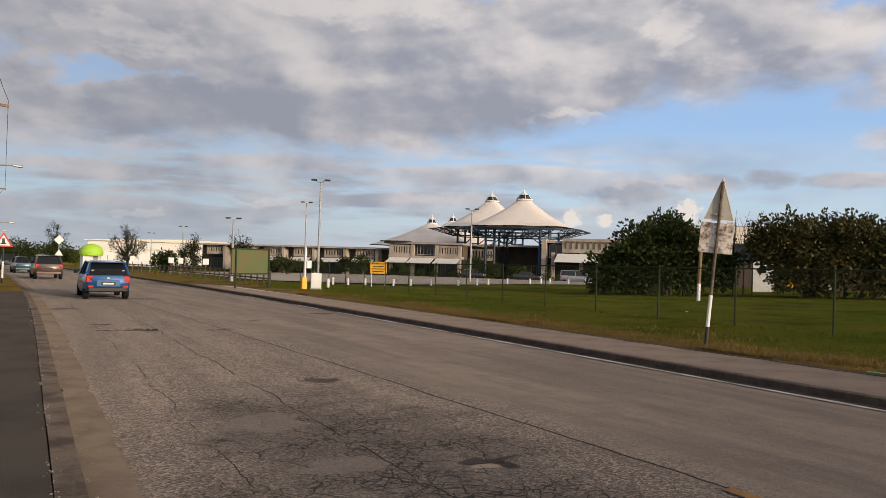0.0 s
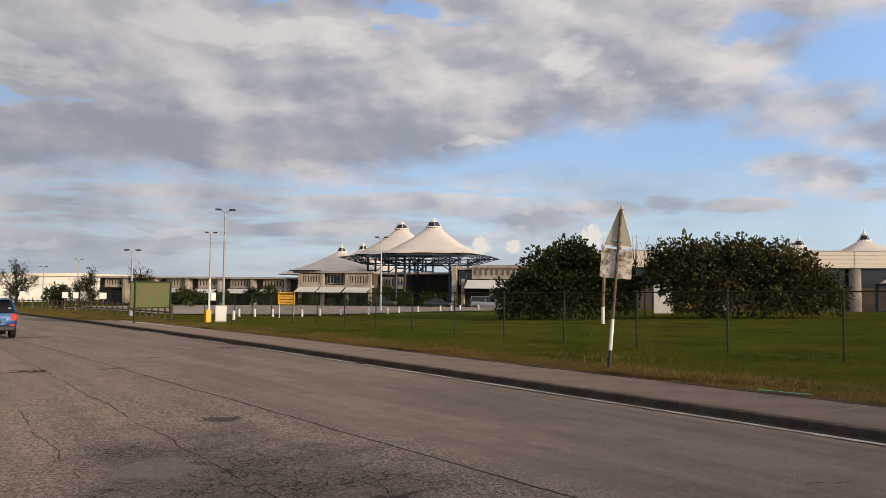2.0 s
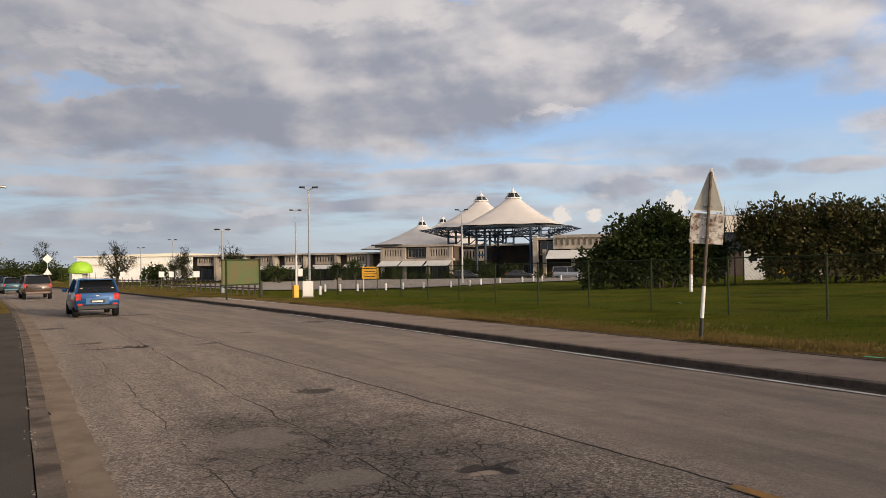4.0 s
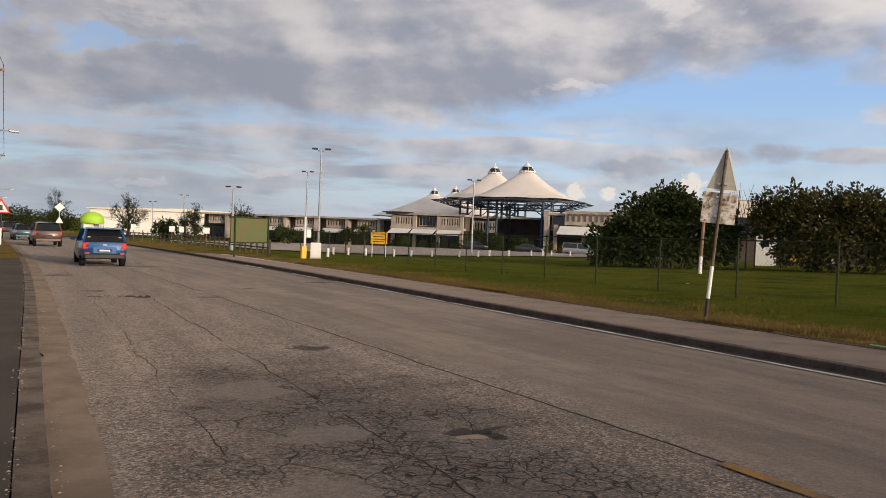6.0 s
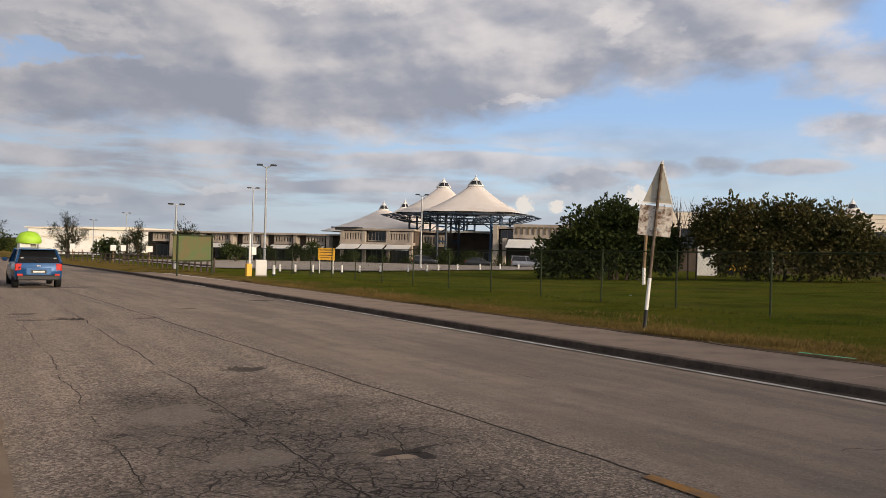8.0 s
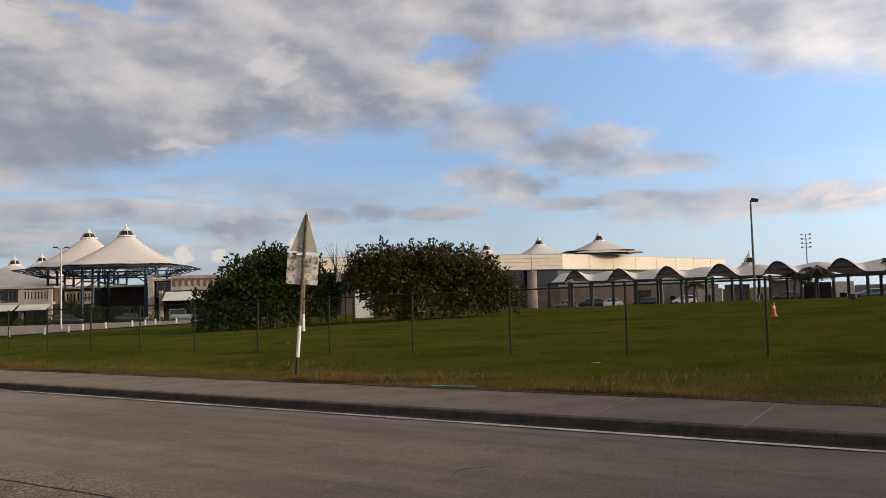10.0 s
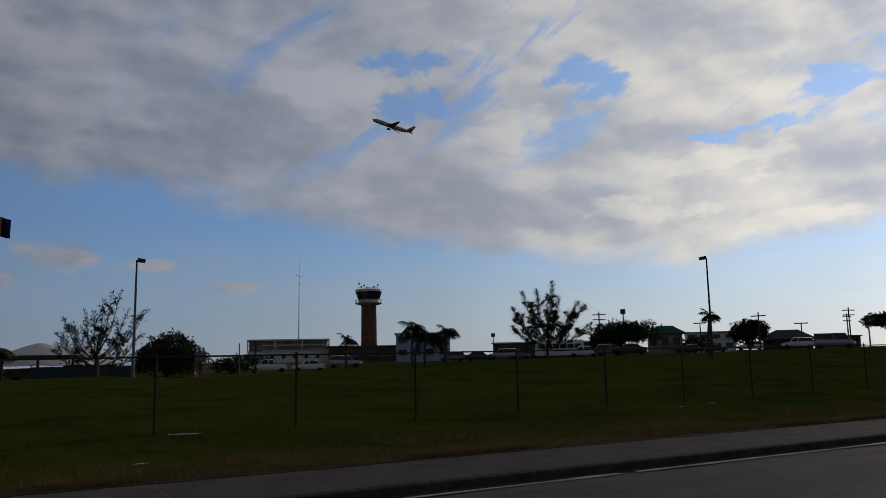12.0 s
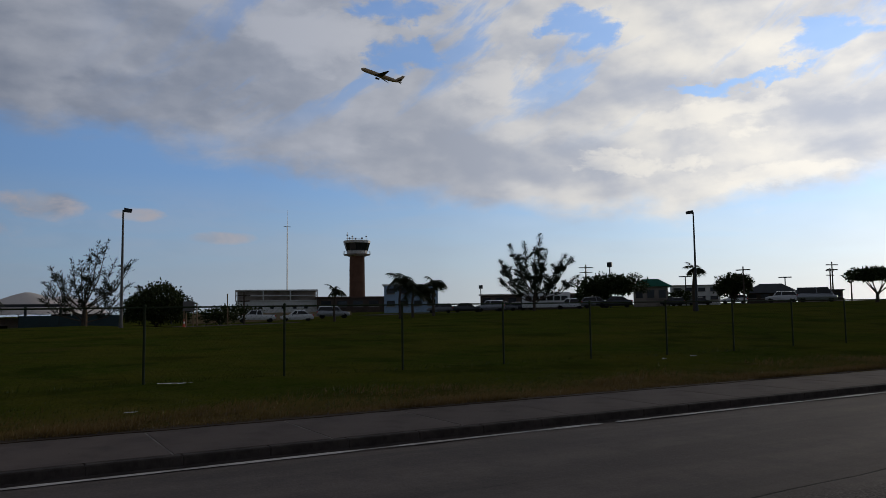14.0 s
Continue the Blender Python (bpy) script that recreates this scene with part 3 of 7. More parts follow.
M_PLASTIC = material("black_plastic", (0.02, 0.02, 0.022), 0.6, bump=0.0)
M_FLAGBLUE = material("ultramarine_cloth", (0.008, 0.012, 0.085), 0.8, bump=0.02)
M_FLAGGOLD = material("gold_cloth", (0.78, 0.38, 0.03), 0.8, bump=0.02)


def paint(name, rgb, metal=0.3):
    return material(name, rgb, 0.3, metal, other=tuple(c * 0.85 for c in rgb), scale=1.0, amount=0.3, grain=3, grain_amount=0.08, bump=0.0, coat=0.6)


# ---------------------------------------------------------------- mesh helpers
class Mesh:
    """A bmesh with a few shapes to put into it."""

    def __init__(self):
        self.bm = bmesh.new()

    def quad(self, *pts):
        self.bm.faces.new([self.bm.verts.new(p) for p in pts])
        return self

    def grid(self, rows, close=False):
        """A skin over rows of points of equal length; close joins each row's end to its start."""
        vs = [[self.bm.verts.new(p) for p in r] for r in rows]
        n = len(rows[0])
        for a, b in zip(vs, vs[1:]):
            for i in range(n if close else n - 1):
                j = (i + 1) % n
                self.bm.faces.new((a[i], a[j], b[j], b[i]))
        return vs

    def box(self, x0, x1, y0, y1, z0, z1, m=None, bevel=0.0):
        pts = [Vector((x, y, z)) for z in (z0, z1) for x, y in ((x0, y0), (x1, y0), (x1, y1), (x0, y1))]
        if m is not None:
            pts = [m @ p for p in pts]
        v = [self.bm.verts.new(p) for p in pts]
        fs = [self.bm.faces.new([v[i] for i in f]) for f in ((3, 2, 1, 0), (4, 5, 6, 7), (0, 1, 5, 4), (1, 2, 6, 5), (2, 3, 7, 6), (3, 0, 4, 7))]
        if bevel:
            bmesh.ops.bevel(self.bm, geom=list({e for f in fs for e in f.edges}), offset=bevel, segments=1, affect="EDGES")
        return self

    def tube(self, a, b, r0, r1=None, n=8, caps=True):
        a, b = Vector(a), Vector(b)
        r1 = r0 if r1 is None else r1
        q = (b - a).to_track_quat("Z", "Y")
        ring = [Vector((math.cos(2 * math.pi * i / n), math.sin(2 * math.pi * i / n), 0)) for i in range(n)]
        lo = [self.bm.verts.new(a + q @ (p * r0)) for p in ring]
        hi = [self.bm.verts.new(b + q @ (p * r1)) for p in ring]
        for i in range(n):
            j = (i + 1) % n
            self.bm.faces.new((lo[i], lo[j], hi[j], hi[i]))
        if caps:
            self.bm.faces.new(lo[::-1])
            self.bm.faces.new(hi)
        return self

    def lathe(self, rings, n=16, centre=(0, 0, 0), caps=True):
        """rings: (radius, z) from the bottom up."""
        c = Vector(centre)
        vs = self.grid([[c + Vector((r * math.cos(2 * math.pi * i / n), r * math.sin(2 * math.pi * i / n), z)) for i in range(n)] for r, z in rings], True)
        if caps:
            self.bm.faces.new(vs[0][::-1])
            self.bm.faces.new(vs[-1])
        return self

    def prism(self, outline, y0, y1, m=None):
        """An outline in x and z, drawn out along y."""
        pts = [[Vector((x, y, z)) for x, z in outline] for y in (y0, y1)]
        if m is not None:
            pts = [[m @ p for p in r] for r in pts]
        a, b = [[self.bm.verts.new(p) for p in r] for r in pts]
        n = len(a)
        for i in range(n):
            j = (i + 1) % n
            self.bm.faces.new((a[i], a[j], b[j], b[i]))
        self.bm.faces.new(a[::-1])
        self.bm.faces.new(b)
        return self


def part(name, mesh, mat, parent=None, label="", smooth=False):
    bm = mesh.bm if isinstance(mesh, Mesh) else mesh
    bmesh.ops.recalc_face_normals(bm, faces=bm.faces)
    data = bpy.data.meshes.new(name)
    bm.to_mesh(data)
    bm.free()
    data.materials.append(mat)
    if smooth:
        data.shade_smooth()
        data.set_sharp_from_angle(angle=radians(40))
    ob = new(name, data)
    if parent is not None:
        ob.parent = parent
    if label:
        tagged(ob, label)
    return ob


def thing(name, label, category, at=(0, 0, 0), turn=0.0, group="", kind=""):
    ob = new(name)
    ob.empty_display_size = 0.2
    ob.matrix_world = pose(*at, 0, 0, turn)
    return tagged(ob, label, category, group, kind)


def fill(name, verts, faces, mat, parent=None, label="", smooth=False):
    data = bpy.data.meshes.new(name)
    data.from_pydata(verts, [], faces)
    data.materials.append(mat)
    if smooth:
        data.shade_smooth()
    ob = new(name, data)
    if parent is not None:
        ob.parent = parent
    if label:
        tagged(ob, label)
    return ob


# ---------------------------------------------------------------- the lie of the land
ROAD_W, PAVE_W, NEAR_W = 9.2, 2.2, 2.4


def bend(y):
    """How far the road swings to the side, y metres along it."""
    if y < 15:
        return 0.0
    return -0.0006 * (y - 15) ** 2 if y < 130 else -7.935 - 0.138 * (y - 130)


def ease(a, b, x):
    t = min(1.0, max(0.0, (x - a) / (b - a)))
    return t * t * (3 - 2 * t)


def land(x, y):
    """Height of the open ground; on the road's strip, that of the road."""
    u = x - bend(y)
    yc = 250 * math.tanh(y / 250)
    slope = 0.01 + 0.01 * ease(10, 34, u) if y > 0 else 0.016 * ease(8, 42, u)
    h = float(np.interp(u, (-60, -2.5, 0, 9, 11.4, 19.5, 42, 60), (0.1, 0.1, 0.0, 0.0, 0.12, 0.25, 0.7, 0.8)))
    hollow = ease(-48, -34, y) * ease(-7, -12, y)
    dip = hollow * (0.4 * ease(50, 60, u) + 0.45 * ease(60, 95, u)) + ease(65, 110, u) * (0.4 * (1 - hollow) + 0.7 * ease(-25, 5, y))      # the lawn crests and falls away beyond
    return h - slope * yc - dip


def road_z(y):
    return land(bend(y) + 4.0, y)


# ---------------------------------------------------------------- ground, road, pavements
def build_ground():
    xs = sorted({*np.arange(-12, 30, 0.75), *np.arange(30, 150, 5.0), *np.arange(-60, -12, 6.0), 160, 200, 260, 350, 500, 800, 1500, 3000, -100, -200, -400, -800, -1500, -3000})
    ys = sorted({*np.arange(-40, 60, 1.5), *np.arange(60, 160, 5.0), *np.arange(-160, -40, 5.0), 170, 200, 250, 320, 450, 700, 1200, 2000, 3500, -200, -260, -350, -500, -900, -1600, -3000})
    verts, faces = [], []
    for y in ys:
        for x in xs:
            # the sheet follows the road's bend near it
            k = ease(120, 20, abs(x))
            px = x + bend(min(y, 300)) * k if y < 400 else x
            u = px - bend(y)
            z = land(px, y)
            if -2.7 < u < 11.2 and y < 400:
                z -= 0.16
            z += 0.05 * noise.noise((px * 0.15, y * 0.15, 0)) * ease(12, 16, u)
            verts.append((px, y, z))
    n = len(xs)
    for j in range(len(ys) - 1):
        for i in range(n - 1):
            a = j * n + i
            faces.append((a, a + 1, a + n + 1, a + n))
    ob = fill("ground", verts, faces, M_GRASS, smooth=True)
    tagged(ob, "mown green lawn with dry tan verge beside the pavement", "ground", kind="structure")


def build_road():
    us = list(np.linspace(0.0, ROAD_W, 76))
    ys = [*np.arange(-90, -20, 2.0), *np.arange(-20, 1.5, 0.5), *np.arange(1.5, 24, 0.11), *np.arange(24, 60, 0.6), *np.arange(60, 320, 4.0)]
    verts, faces = [], []
    for y in ys:
        for u in us:
            z = road_z(y) + 0.03 * (1 - ((u - ROAD_W / 2) / (ROAD_W / 2)) ** 2)
            z += 0.010 * noise.noise((u * 1.1, y * 0.5, 3.0)) + 0.005 * noise.noise((u * 4, y * 3, 1.0))
            for hx, hy, rx, ry, dep in HOLES:
                if abs(y - hy) < 2:
                    d = math.hypot((u - hx) / rx, (y - hy) / ry) + 0.55 * noise.noise((u * 5, y * 5, 7.0))
                    if d < 1.15:
                        z -= 0.6 * dep * ease(1.15, 0.85, d)
            verts.append((u + bend(y), y, z))
    n = len(us)
    for j in range(len(ys) - 1):
        for i in range(n - 1):
            a = j * n + i
            faces.append((a, a + 1, a + n + 1, a + n))
    ob = fill("road", verts, faces, M_ASPHALT, smooth=True)
    tagged(ob, "bleached grey asphalt road with cracks and potholes", "road", kind="structure")


M_CHIP = material("pale_chips", (0.26, 0.225, 0.19), 0.9, other=(0.12, 0.10, 0.085))


def strip(name, u0, u1, y0, y1, lift, mat, step=1.0, thick=0.0, wobble=0.0):
    """A band that follows the road."""
    ms = Mesh()
    ys = list(np.arange(y0, y1 + step * 0.5, step))
    rows = []
    for y in ys:
        w = wobble * noise.noise((y * 1.3, u0, 5.0))
        z = road_z(y) + lift
        b = bend(y)
        if thick:
            rows.append([(u0 + b + w, y, z - thick), (u0 + b + w, y, z), (u1 + b - w, y, z), (u1 + b - w, y, z - thick)])
        else:
            rows.append([(u0 + b + w, y, z), (u1 + b - w, y, z)])
    ms.grid(rows)
    return part(name, ms, mat)


def build_edges():
    # far kerb: stones of a metre, dark face, with the pavement's slabs behind
    kerb = thing("kerb", "dark weathered concrete kerb along the pavement", "kerb", kind="structure")
    stone = Mesh().box(-0.075, 0.075, 0.0, 1.0, -0.14, 0.120, bevel=0.014)
    first = part("kerbstone", stone, M_KERB, kerb)
    for i, y in enumerate(np.arange(-48, 60, 1.0)):
        ob = first if i == 0 else first.copy()
        if i:
            scene.collection.objects.link(ob)
        slope = math.degrees(math.atan2(road_z(y + 1) - road_z(y), 1))
        ob.matrix_basis = pose(ROAD_W + 0.08 + bend(y) + 0.006 * noise.noise((y, 0, 0)), y, road_z(y) + 0.004 * noise.noise((y, 4, 0)), slope, 0, math.degrees(math.atan2(bend(y) - bend(y + 1), 1)))
    # dark silt lying in the channel against the kerb
    tagged(strip("channel_silt", ROAD_W - 0.16, ROAD_W + 0.01, -46, 60, 0.014, M_CHANNEL, 0.35, 0.0, 0.06), "dark silt in the channel under the kerb", "gutter", kind="structure")
    far = strip("kerb_run", ROAD_W + 0.005, ROAD_W + 0.155, 60, 125, 0.12, M_KERB, 3.0, 0.2)
    tagged(far, "long dark concrete kerb along the verge", "kerb", kind="structure")
    pave = thing("pavement", "grey concrete pavement with slab joints and litter flecks", "pavement", kind="structure")
    slab = part("slab", Mesh().box(0, PAVE_W - 0.16, 0.014, 1.906, -0.12, 0.0, bevel=0.003), M_PAVE, pave)
    for i, y in enumerate(np.arange(-46.08, 49, 1.92)):
        ob = slab if i == 0 else slab.copy()
        if i:
            scene.collection.objects.link(ob)
        slope = math.degrees(math.atan2(road_z(y + 1.92) - road_z(y), 1.92))
        narrow = 1.0 - 0.35 * ease(25, 48, y)
        ob.matrix_basis = pose(ROAD_W + 0.16 + bend(y), y, road_z(y) + 0.122 + 0.002 * noise.noise((y, 9, 0)), slope, 0.05, math.degrees(math.atan2(bend(y) - bend(y + 1.92), 1.92))) @ Matrix.Diagonal((narrow, 1, 1, 1))
    tagged(strip("slab_bed", ROAD_W + 0.16, ROAD_W + 2.1, -46, 49, 0.117, M_JOINT, 1.92, 0.1), "pale mortar bed showing in the slab joints", "mortar", kind="structure")
    # worn soil line where grass meets the slabs
    tagged(strip("soil_edge", ROAD_W + PAVE_W - 0.10, ROAD_W + PAVE_W + 0.22, -46, 49, 0.131, M_EARTH, 0.4, 0.15, 0.12), "bare soil line at the lawn's edge", "soil", kind="structure")
    # white edge line, broken where it has worn off
    edge = thing("edge_line", "worn white painted line along the road's edge", "road marking", kind="structure")
    runs = ((-44, -20.4), (-20.1, -8.2), (-7.9, 16.5), (16.9, 24.5), (26, 29), (33, 36))
    for a, b in runs:
        ob = strip("line_run", ROAD_W - 0.29, ROAD_W - 0.19, a, b, 0.0165, M_WHITE_LINE, 0.35, 0.0, 0.05)
        ob.parent = edge
    centre = thing("centre_line", "faded yellow painted dash on the road's middle", "road marking", kind="structure")
    for a, b in ((0.6, 4.08),):
        strip("dash", 4.25, 4.36, a, b, 0.038, M_YELLOW_LINE, 0.25, 0.0, 0.03).parent = centre
    # near side: gutter, broken kerb and tarmac pavement
    tagged(strip("gutter", 0.04, 0.40, -40, 125, 0.026, M_SILT, 0.4, 0.05, 0.10), "silted concrete gutter with broken edge", "gutter", kind="structure")
    tagged(strip("near_kerb", -0.14, 0.05, -40, 125, 0.118, M_KERB, 0.7, 0.25, 0.015), "dark worn concrete kerb beside the near pavement", "kerb", kind="structure")
    tagged(strip("near_pavement", -2.45, -0.15, -40, 37, 0.112, M_PAVE_DARK, 1.0, 0.25), "dark tarmac pavement beside the hedge", "pavement", kind="structure")
    tagged(strip("near_verge", -3.3, -0.15, 37, 125, 0.113, M_GRASS, 1.0, 0.25), "dry grass verge under the hedge", "verge", kind="structure")
    # litter of small chips on the pavements
    rng = random.Random(5)
    verts, faces = [], []
    for _ in range(1500):
        y = rng.uniform(-14, 30)
        pick = rng.random()
        if pick < 0.5:
            y = 1.0 + 36 * rng.random() ** 1.4
            u, lift = rng.gauss(-0.145, 0.025) + 0.03 * noise.noise((y * 0.8, 2, 2)), 0.118
            if noise.noise((y * 0.9, 0, 8)) < -0.05:
                continue
        elif pick < 0.78:
            u, lift = rng.gauss(0.10, 0.05), 0.03
        else:
            u, lift = rng.uniform(ROAD_W + 0.2, ROAD_W + PAVE_W + 0.4), 0.135
        s = 0.005 + 0.014 * rng.random() ** 2.5
        a = rng.uniform(0, 6.28)
        b = len(verts)
        cx, z = u + bend(y), road_z(y) + lift
        for k in range(3):
            verts.append((cx + s * math.cos(a + 2.1 * k), y + s * math.sin(a + 2.1 * k), z))
        verts.append((cx, y, z + s * 0.6))
        faces += [(b, b + 1, b + 3), (b + 1, b + 2, b + 3), (b + 2, b, b + 3)]
    tagged(fill("gravel", verts, faces, M_CHIP), "pale chips of gravel and grit along the kerbs", "gravel", kind="stuff")


build_ground()
build_road()
build_edges()


# tarmac of the car park in front of the terminal, and the tracks across the lawn
def apron(name, pts, mat, label, lift=0.05):
    ms = Mesh()
    (x0, y0), (x1, y1), (x2, y2), (x3, y3) = pts
    rows = []
    for j in range(13):
        v = j / 12
        ax, ay, bx, by = x0 + (x3 - x0) * v, y0 + (y3 - y0) * v, x1 + (x2 - x1) * v, y1 + (y2 - y1) * v
        rows.append([(ax + (bx - ax) * i / 12, ay + (by - ay) * i / 12, land(ax + (bx - ax) * i / 12, ay + (by - ay) * i / 12) + lift) for i in range(13)])
    ms.grid(rows)
    return tagged(part(name, ms, mat), label, "paving", kind="structure")


apron("car_park", ((16, 62), (58, 58), (100, 112), (20, 150)), M_CARPARK, "pale tarmac car park in front of the terminal", 0.09)
apron("forecourt", ((98, 62), (98, -2), (142, -4), (134, 62)), M_CARPARK, "tarmac drive along the canopy walk", 0.06)
apron("gravel_track", ((57, -8.5), (59.5, -21), (66, -24), (64, -9)), M_EARTH, "bare earth patch dug in the lawn", 0.16)
apron("parking_strip", ((98, -46), (62, -106), (75, -113), (114, -50)), M_TARMAC, "tarmac parking strip with cars", 0.06)


# ---------------------------------------------------------------- chain-link fence
FENCE_X = 17.45


def build_fence():
    fence = thing("chain_link_fence", "green coated chain-link fence on steel posts", "fence")
    ys = [0.18 + 3.05 * i for i in range(-22, 19)]
    h = 1.64
    post = None
    for y in ys:
        if post is None:
            post = part("post", Mesh().tube((0, 0, -0.3), (0, 0, h), 0.028, n=8).lathe([(0.036, h), (0.036, h + 0.02), (0.012, h + 0.05)], 8), M_FENCE, fence)
            ob = post
        else:
            ob = post.copy()
            scene.collection.objects.link(ob)
        ob.matrix_basis = pose(FENCE_X, y, land(FENCE_X, y), 0.8 * noise.noise((y, 1, 1)), 1.2 * noise.noise((y, 3, 1)), 0)
    wires, faces = [], []
    for a, b in zip(ys, ys[1:]):
        za, zb = land(FENCE_X, a), land(FENCE_X, b)
        rail = part("rail", Mesh().tube((FENCE_X, a, za + h - 0.02), (FENCE_X, b, zb + h - 0.02), 0.021, n=6), M_FENCE, fence)
        del rail
    # wire diamonds
    y0, y1, pitch = ys[0], ys[-1], 0.12
    for sgn in (1, -1):
        for k in np.arange(y0, y1 - h, pitch):
            a, b = (k, k + h * 0.9) if sgn > 0 else (k + h * 0.9, k)
            za, zb = land(FENCE_X, a) + 0.06, land(FENCE_X, b) + h - 0.03
            i = len(wires)
            for y, z in ((a, za), (b, zb)):
                wires += [(FENCE_X + 0.03, y - 0.001, z), (FENCE_X + 0.03, y + 0.001, z), (FENCE_X + 0.034, y, z + 0.001)]
            faces += [(i, i + 1, i + 4, i + 3), (i + 1, i + 2, i + 5, i + 4), (i + 2, i, i + 3, i + 5)]
    tagged(fill("wire_mesh", wires, faces, M_WIRE, fence, "fine diamond wire mesh"), kind="stuff")


build_fence()


# ---------------------------------------------------------------- signs and lamps
def build_sign_post():
    s = thing("road_sign", "leaning road sign seen from behind, triangle over a rusty plate", "road sign", (12.22, 11.65, land(12.22, 11.65)), -44)
    s.matrix_world = s.matrix_world @ pose(0, 0, 0, 0, 4.4, 0) @ Matrix.Scale(1.045, 4)
    part("post", Mesh().tube((0, 0, 1.02), (0, 0, 3.3), 0.030, n=10), M_POST_RUST, s, "rusting brown steel post")
    part("foot", Mesh().tube((0, 0, -0.2), (0, 0, 0.38), 0.037, n=10), M_BLACK, s, "black painted foot")
    part("band", Mesh().tube((0, 0, 0.38), (0, 0, 1.02), 0.037, n=10), M_WHITE, s, "white painted band")
    part("triangle", Mesh().prism([(-0.29, 2.52), (0.29, 2.52), (0.015, 3.36), (-0.015, 3.36)], 0.05, 0.062), M_SIGNBACK, s, "grey back of a triangular plate")
    part("rim", Mesh().prism([(-0.305, 2.505), (0.305, 2.505), (0.29, 2.535), (-0.29, 2.535)], 0.045, 0.066), M_WHITE, s)
    part("rim", Mesh().prism([(0.305, 2.505), (0.02, 3.385), (0.0, 3.35), (0.275, 2.53)], 0.045, 0.066), M_WHITE, s)
    part("plate", Mesh().box(-0.33, 0.31, 0.05, 0.062, 1.86, 2.47, bevel=0.004), M_RUSTY, s, "white plate with rust stains")
    for z in (2.62, 2.36, 1.98):
        part("bracket", Mesh().box(-0.09, 0.09, 0.0, 0.05, z, z + 0.04), M_STEEL, s)
    b = thing("marker_post", "short leaning wooden post painted white below", "post", (30.5, 29.1, land(30.5, 29.1)))
    part("upper", Mesh().tube((0, 0, 0.9), (0.12, 0, 3.1), 0.085, 0.08), M_WOOD, b)
    part("lower", Mesh().tube((0, 0, -0.2), (0, 0, 0.9), 0.09), M_WHITE, b, "white painted foot")


build_sign_post()


def street_lamp(x, y, h, kind, turn=0.0, mat=None, z=None, label=""):
    mat = mat or M_STEEL
    z = land(x, y) if z is None else z
    s = thing("street_lamp", label or "tall grey steel lamp post", "lamp post", (x, y, z), turn, "street lamps")
    part("pole", Mesh().lathe([(0.14, -0.4), (0.13, 0.3), (0.10, 0.32), (0.055, h)], 10), mat, s)
    if kind == "double":
        part("bracket", Mesh().tube((-0.4, 0, h + 0.16), (0, 0, h - 0.05), 0.04).tube((0.4, 0, h + 0.16), (0, 0, h - 0.05), 0.04), mat, s)
        for sx in (-1, 1):
            part("lamp_head", Mesh().box(sx * 0.48 - 0.22, sx * 0.48 + 0.22, -0.13, 0.13, h + 0.10, h + 0.22, bevel=0.03), M_DARKSTEEL, s)
    elif kind == "bar":
        part("bracket", Mesh().box(-0.5, 0.5, -0.04, 0.04, h - 0.02, h + 0.03), mat, s)
        for sx in (-1, 1):
            part("lamp_head", Mesh().box(sx * 0.38 - 0.2, sx * 0.38 + 0.2, -0.14, 0.14, h + 0.03, h + 0.12, bevel=0.03), M_DARKSTEEL, s)
    else:
        part("bracket", Mesh().tube((0, 0, h - 0.08), (0.2, 0, h), 0.035), mat, s)
        part("lamp_head", Mesh().prism([(0.05, h - 0.12), (0.5, h - 0.16), (0.55, h + 0.05), (0.05, h + 0.14)], -0.16, 0.16), M_DARKSTEEL, s)
    return s


street_lamp(18.45, 54.1, 7.5, "double", -20)
street_lamp(23.15, 71.5, 7.5, "bar", -20)
street_lamp(40.27, 69.3, 7.5, "double", -35)
street_lamp(13.0, 57.5, 4.6, "bar", -15)
street_lamp(18.2, 108.7, 6.3, "bar", -12)
street_lamp(16.9, 129.1, 6.0, "bar", -12)
street_lamp(53.76, -7.2, 7.65, "single", -100, M_LAMPPOST, label="tall lamp post with one floodlight head on the lawn")
street_lamp(58.94, 12.1, 7.35, "single", -80, M_LAMPPOST, label="tall lamp post with one floodlight head on the lawn")
street_lamp(42.1, -47.1, 7.7, "single", 60, M_DARKSTEEL, label="dark lamp post with one floodlight head")


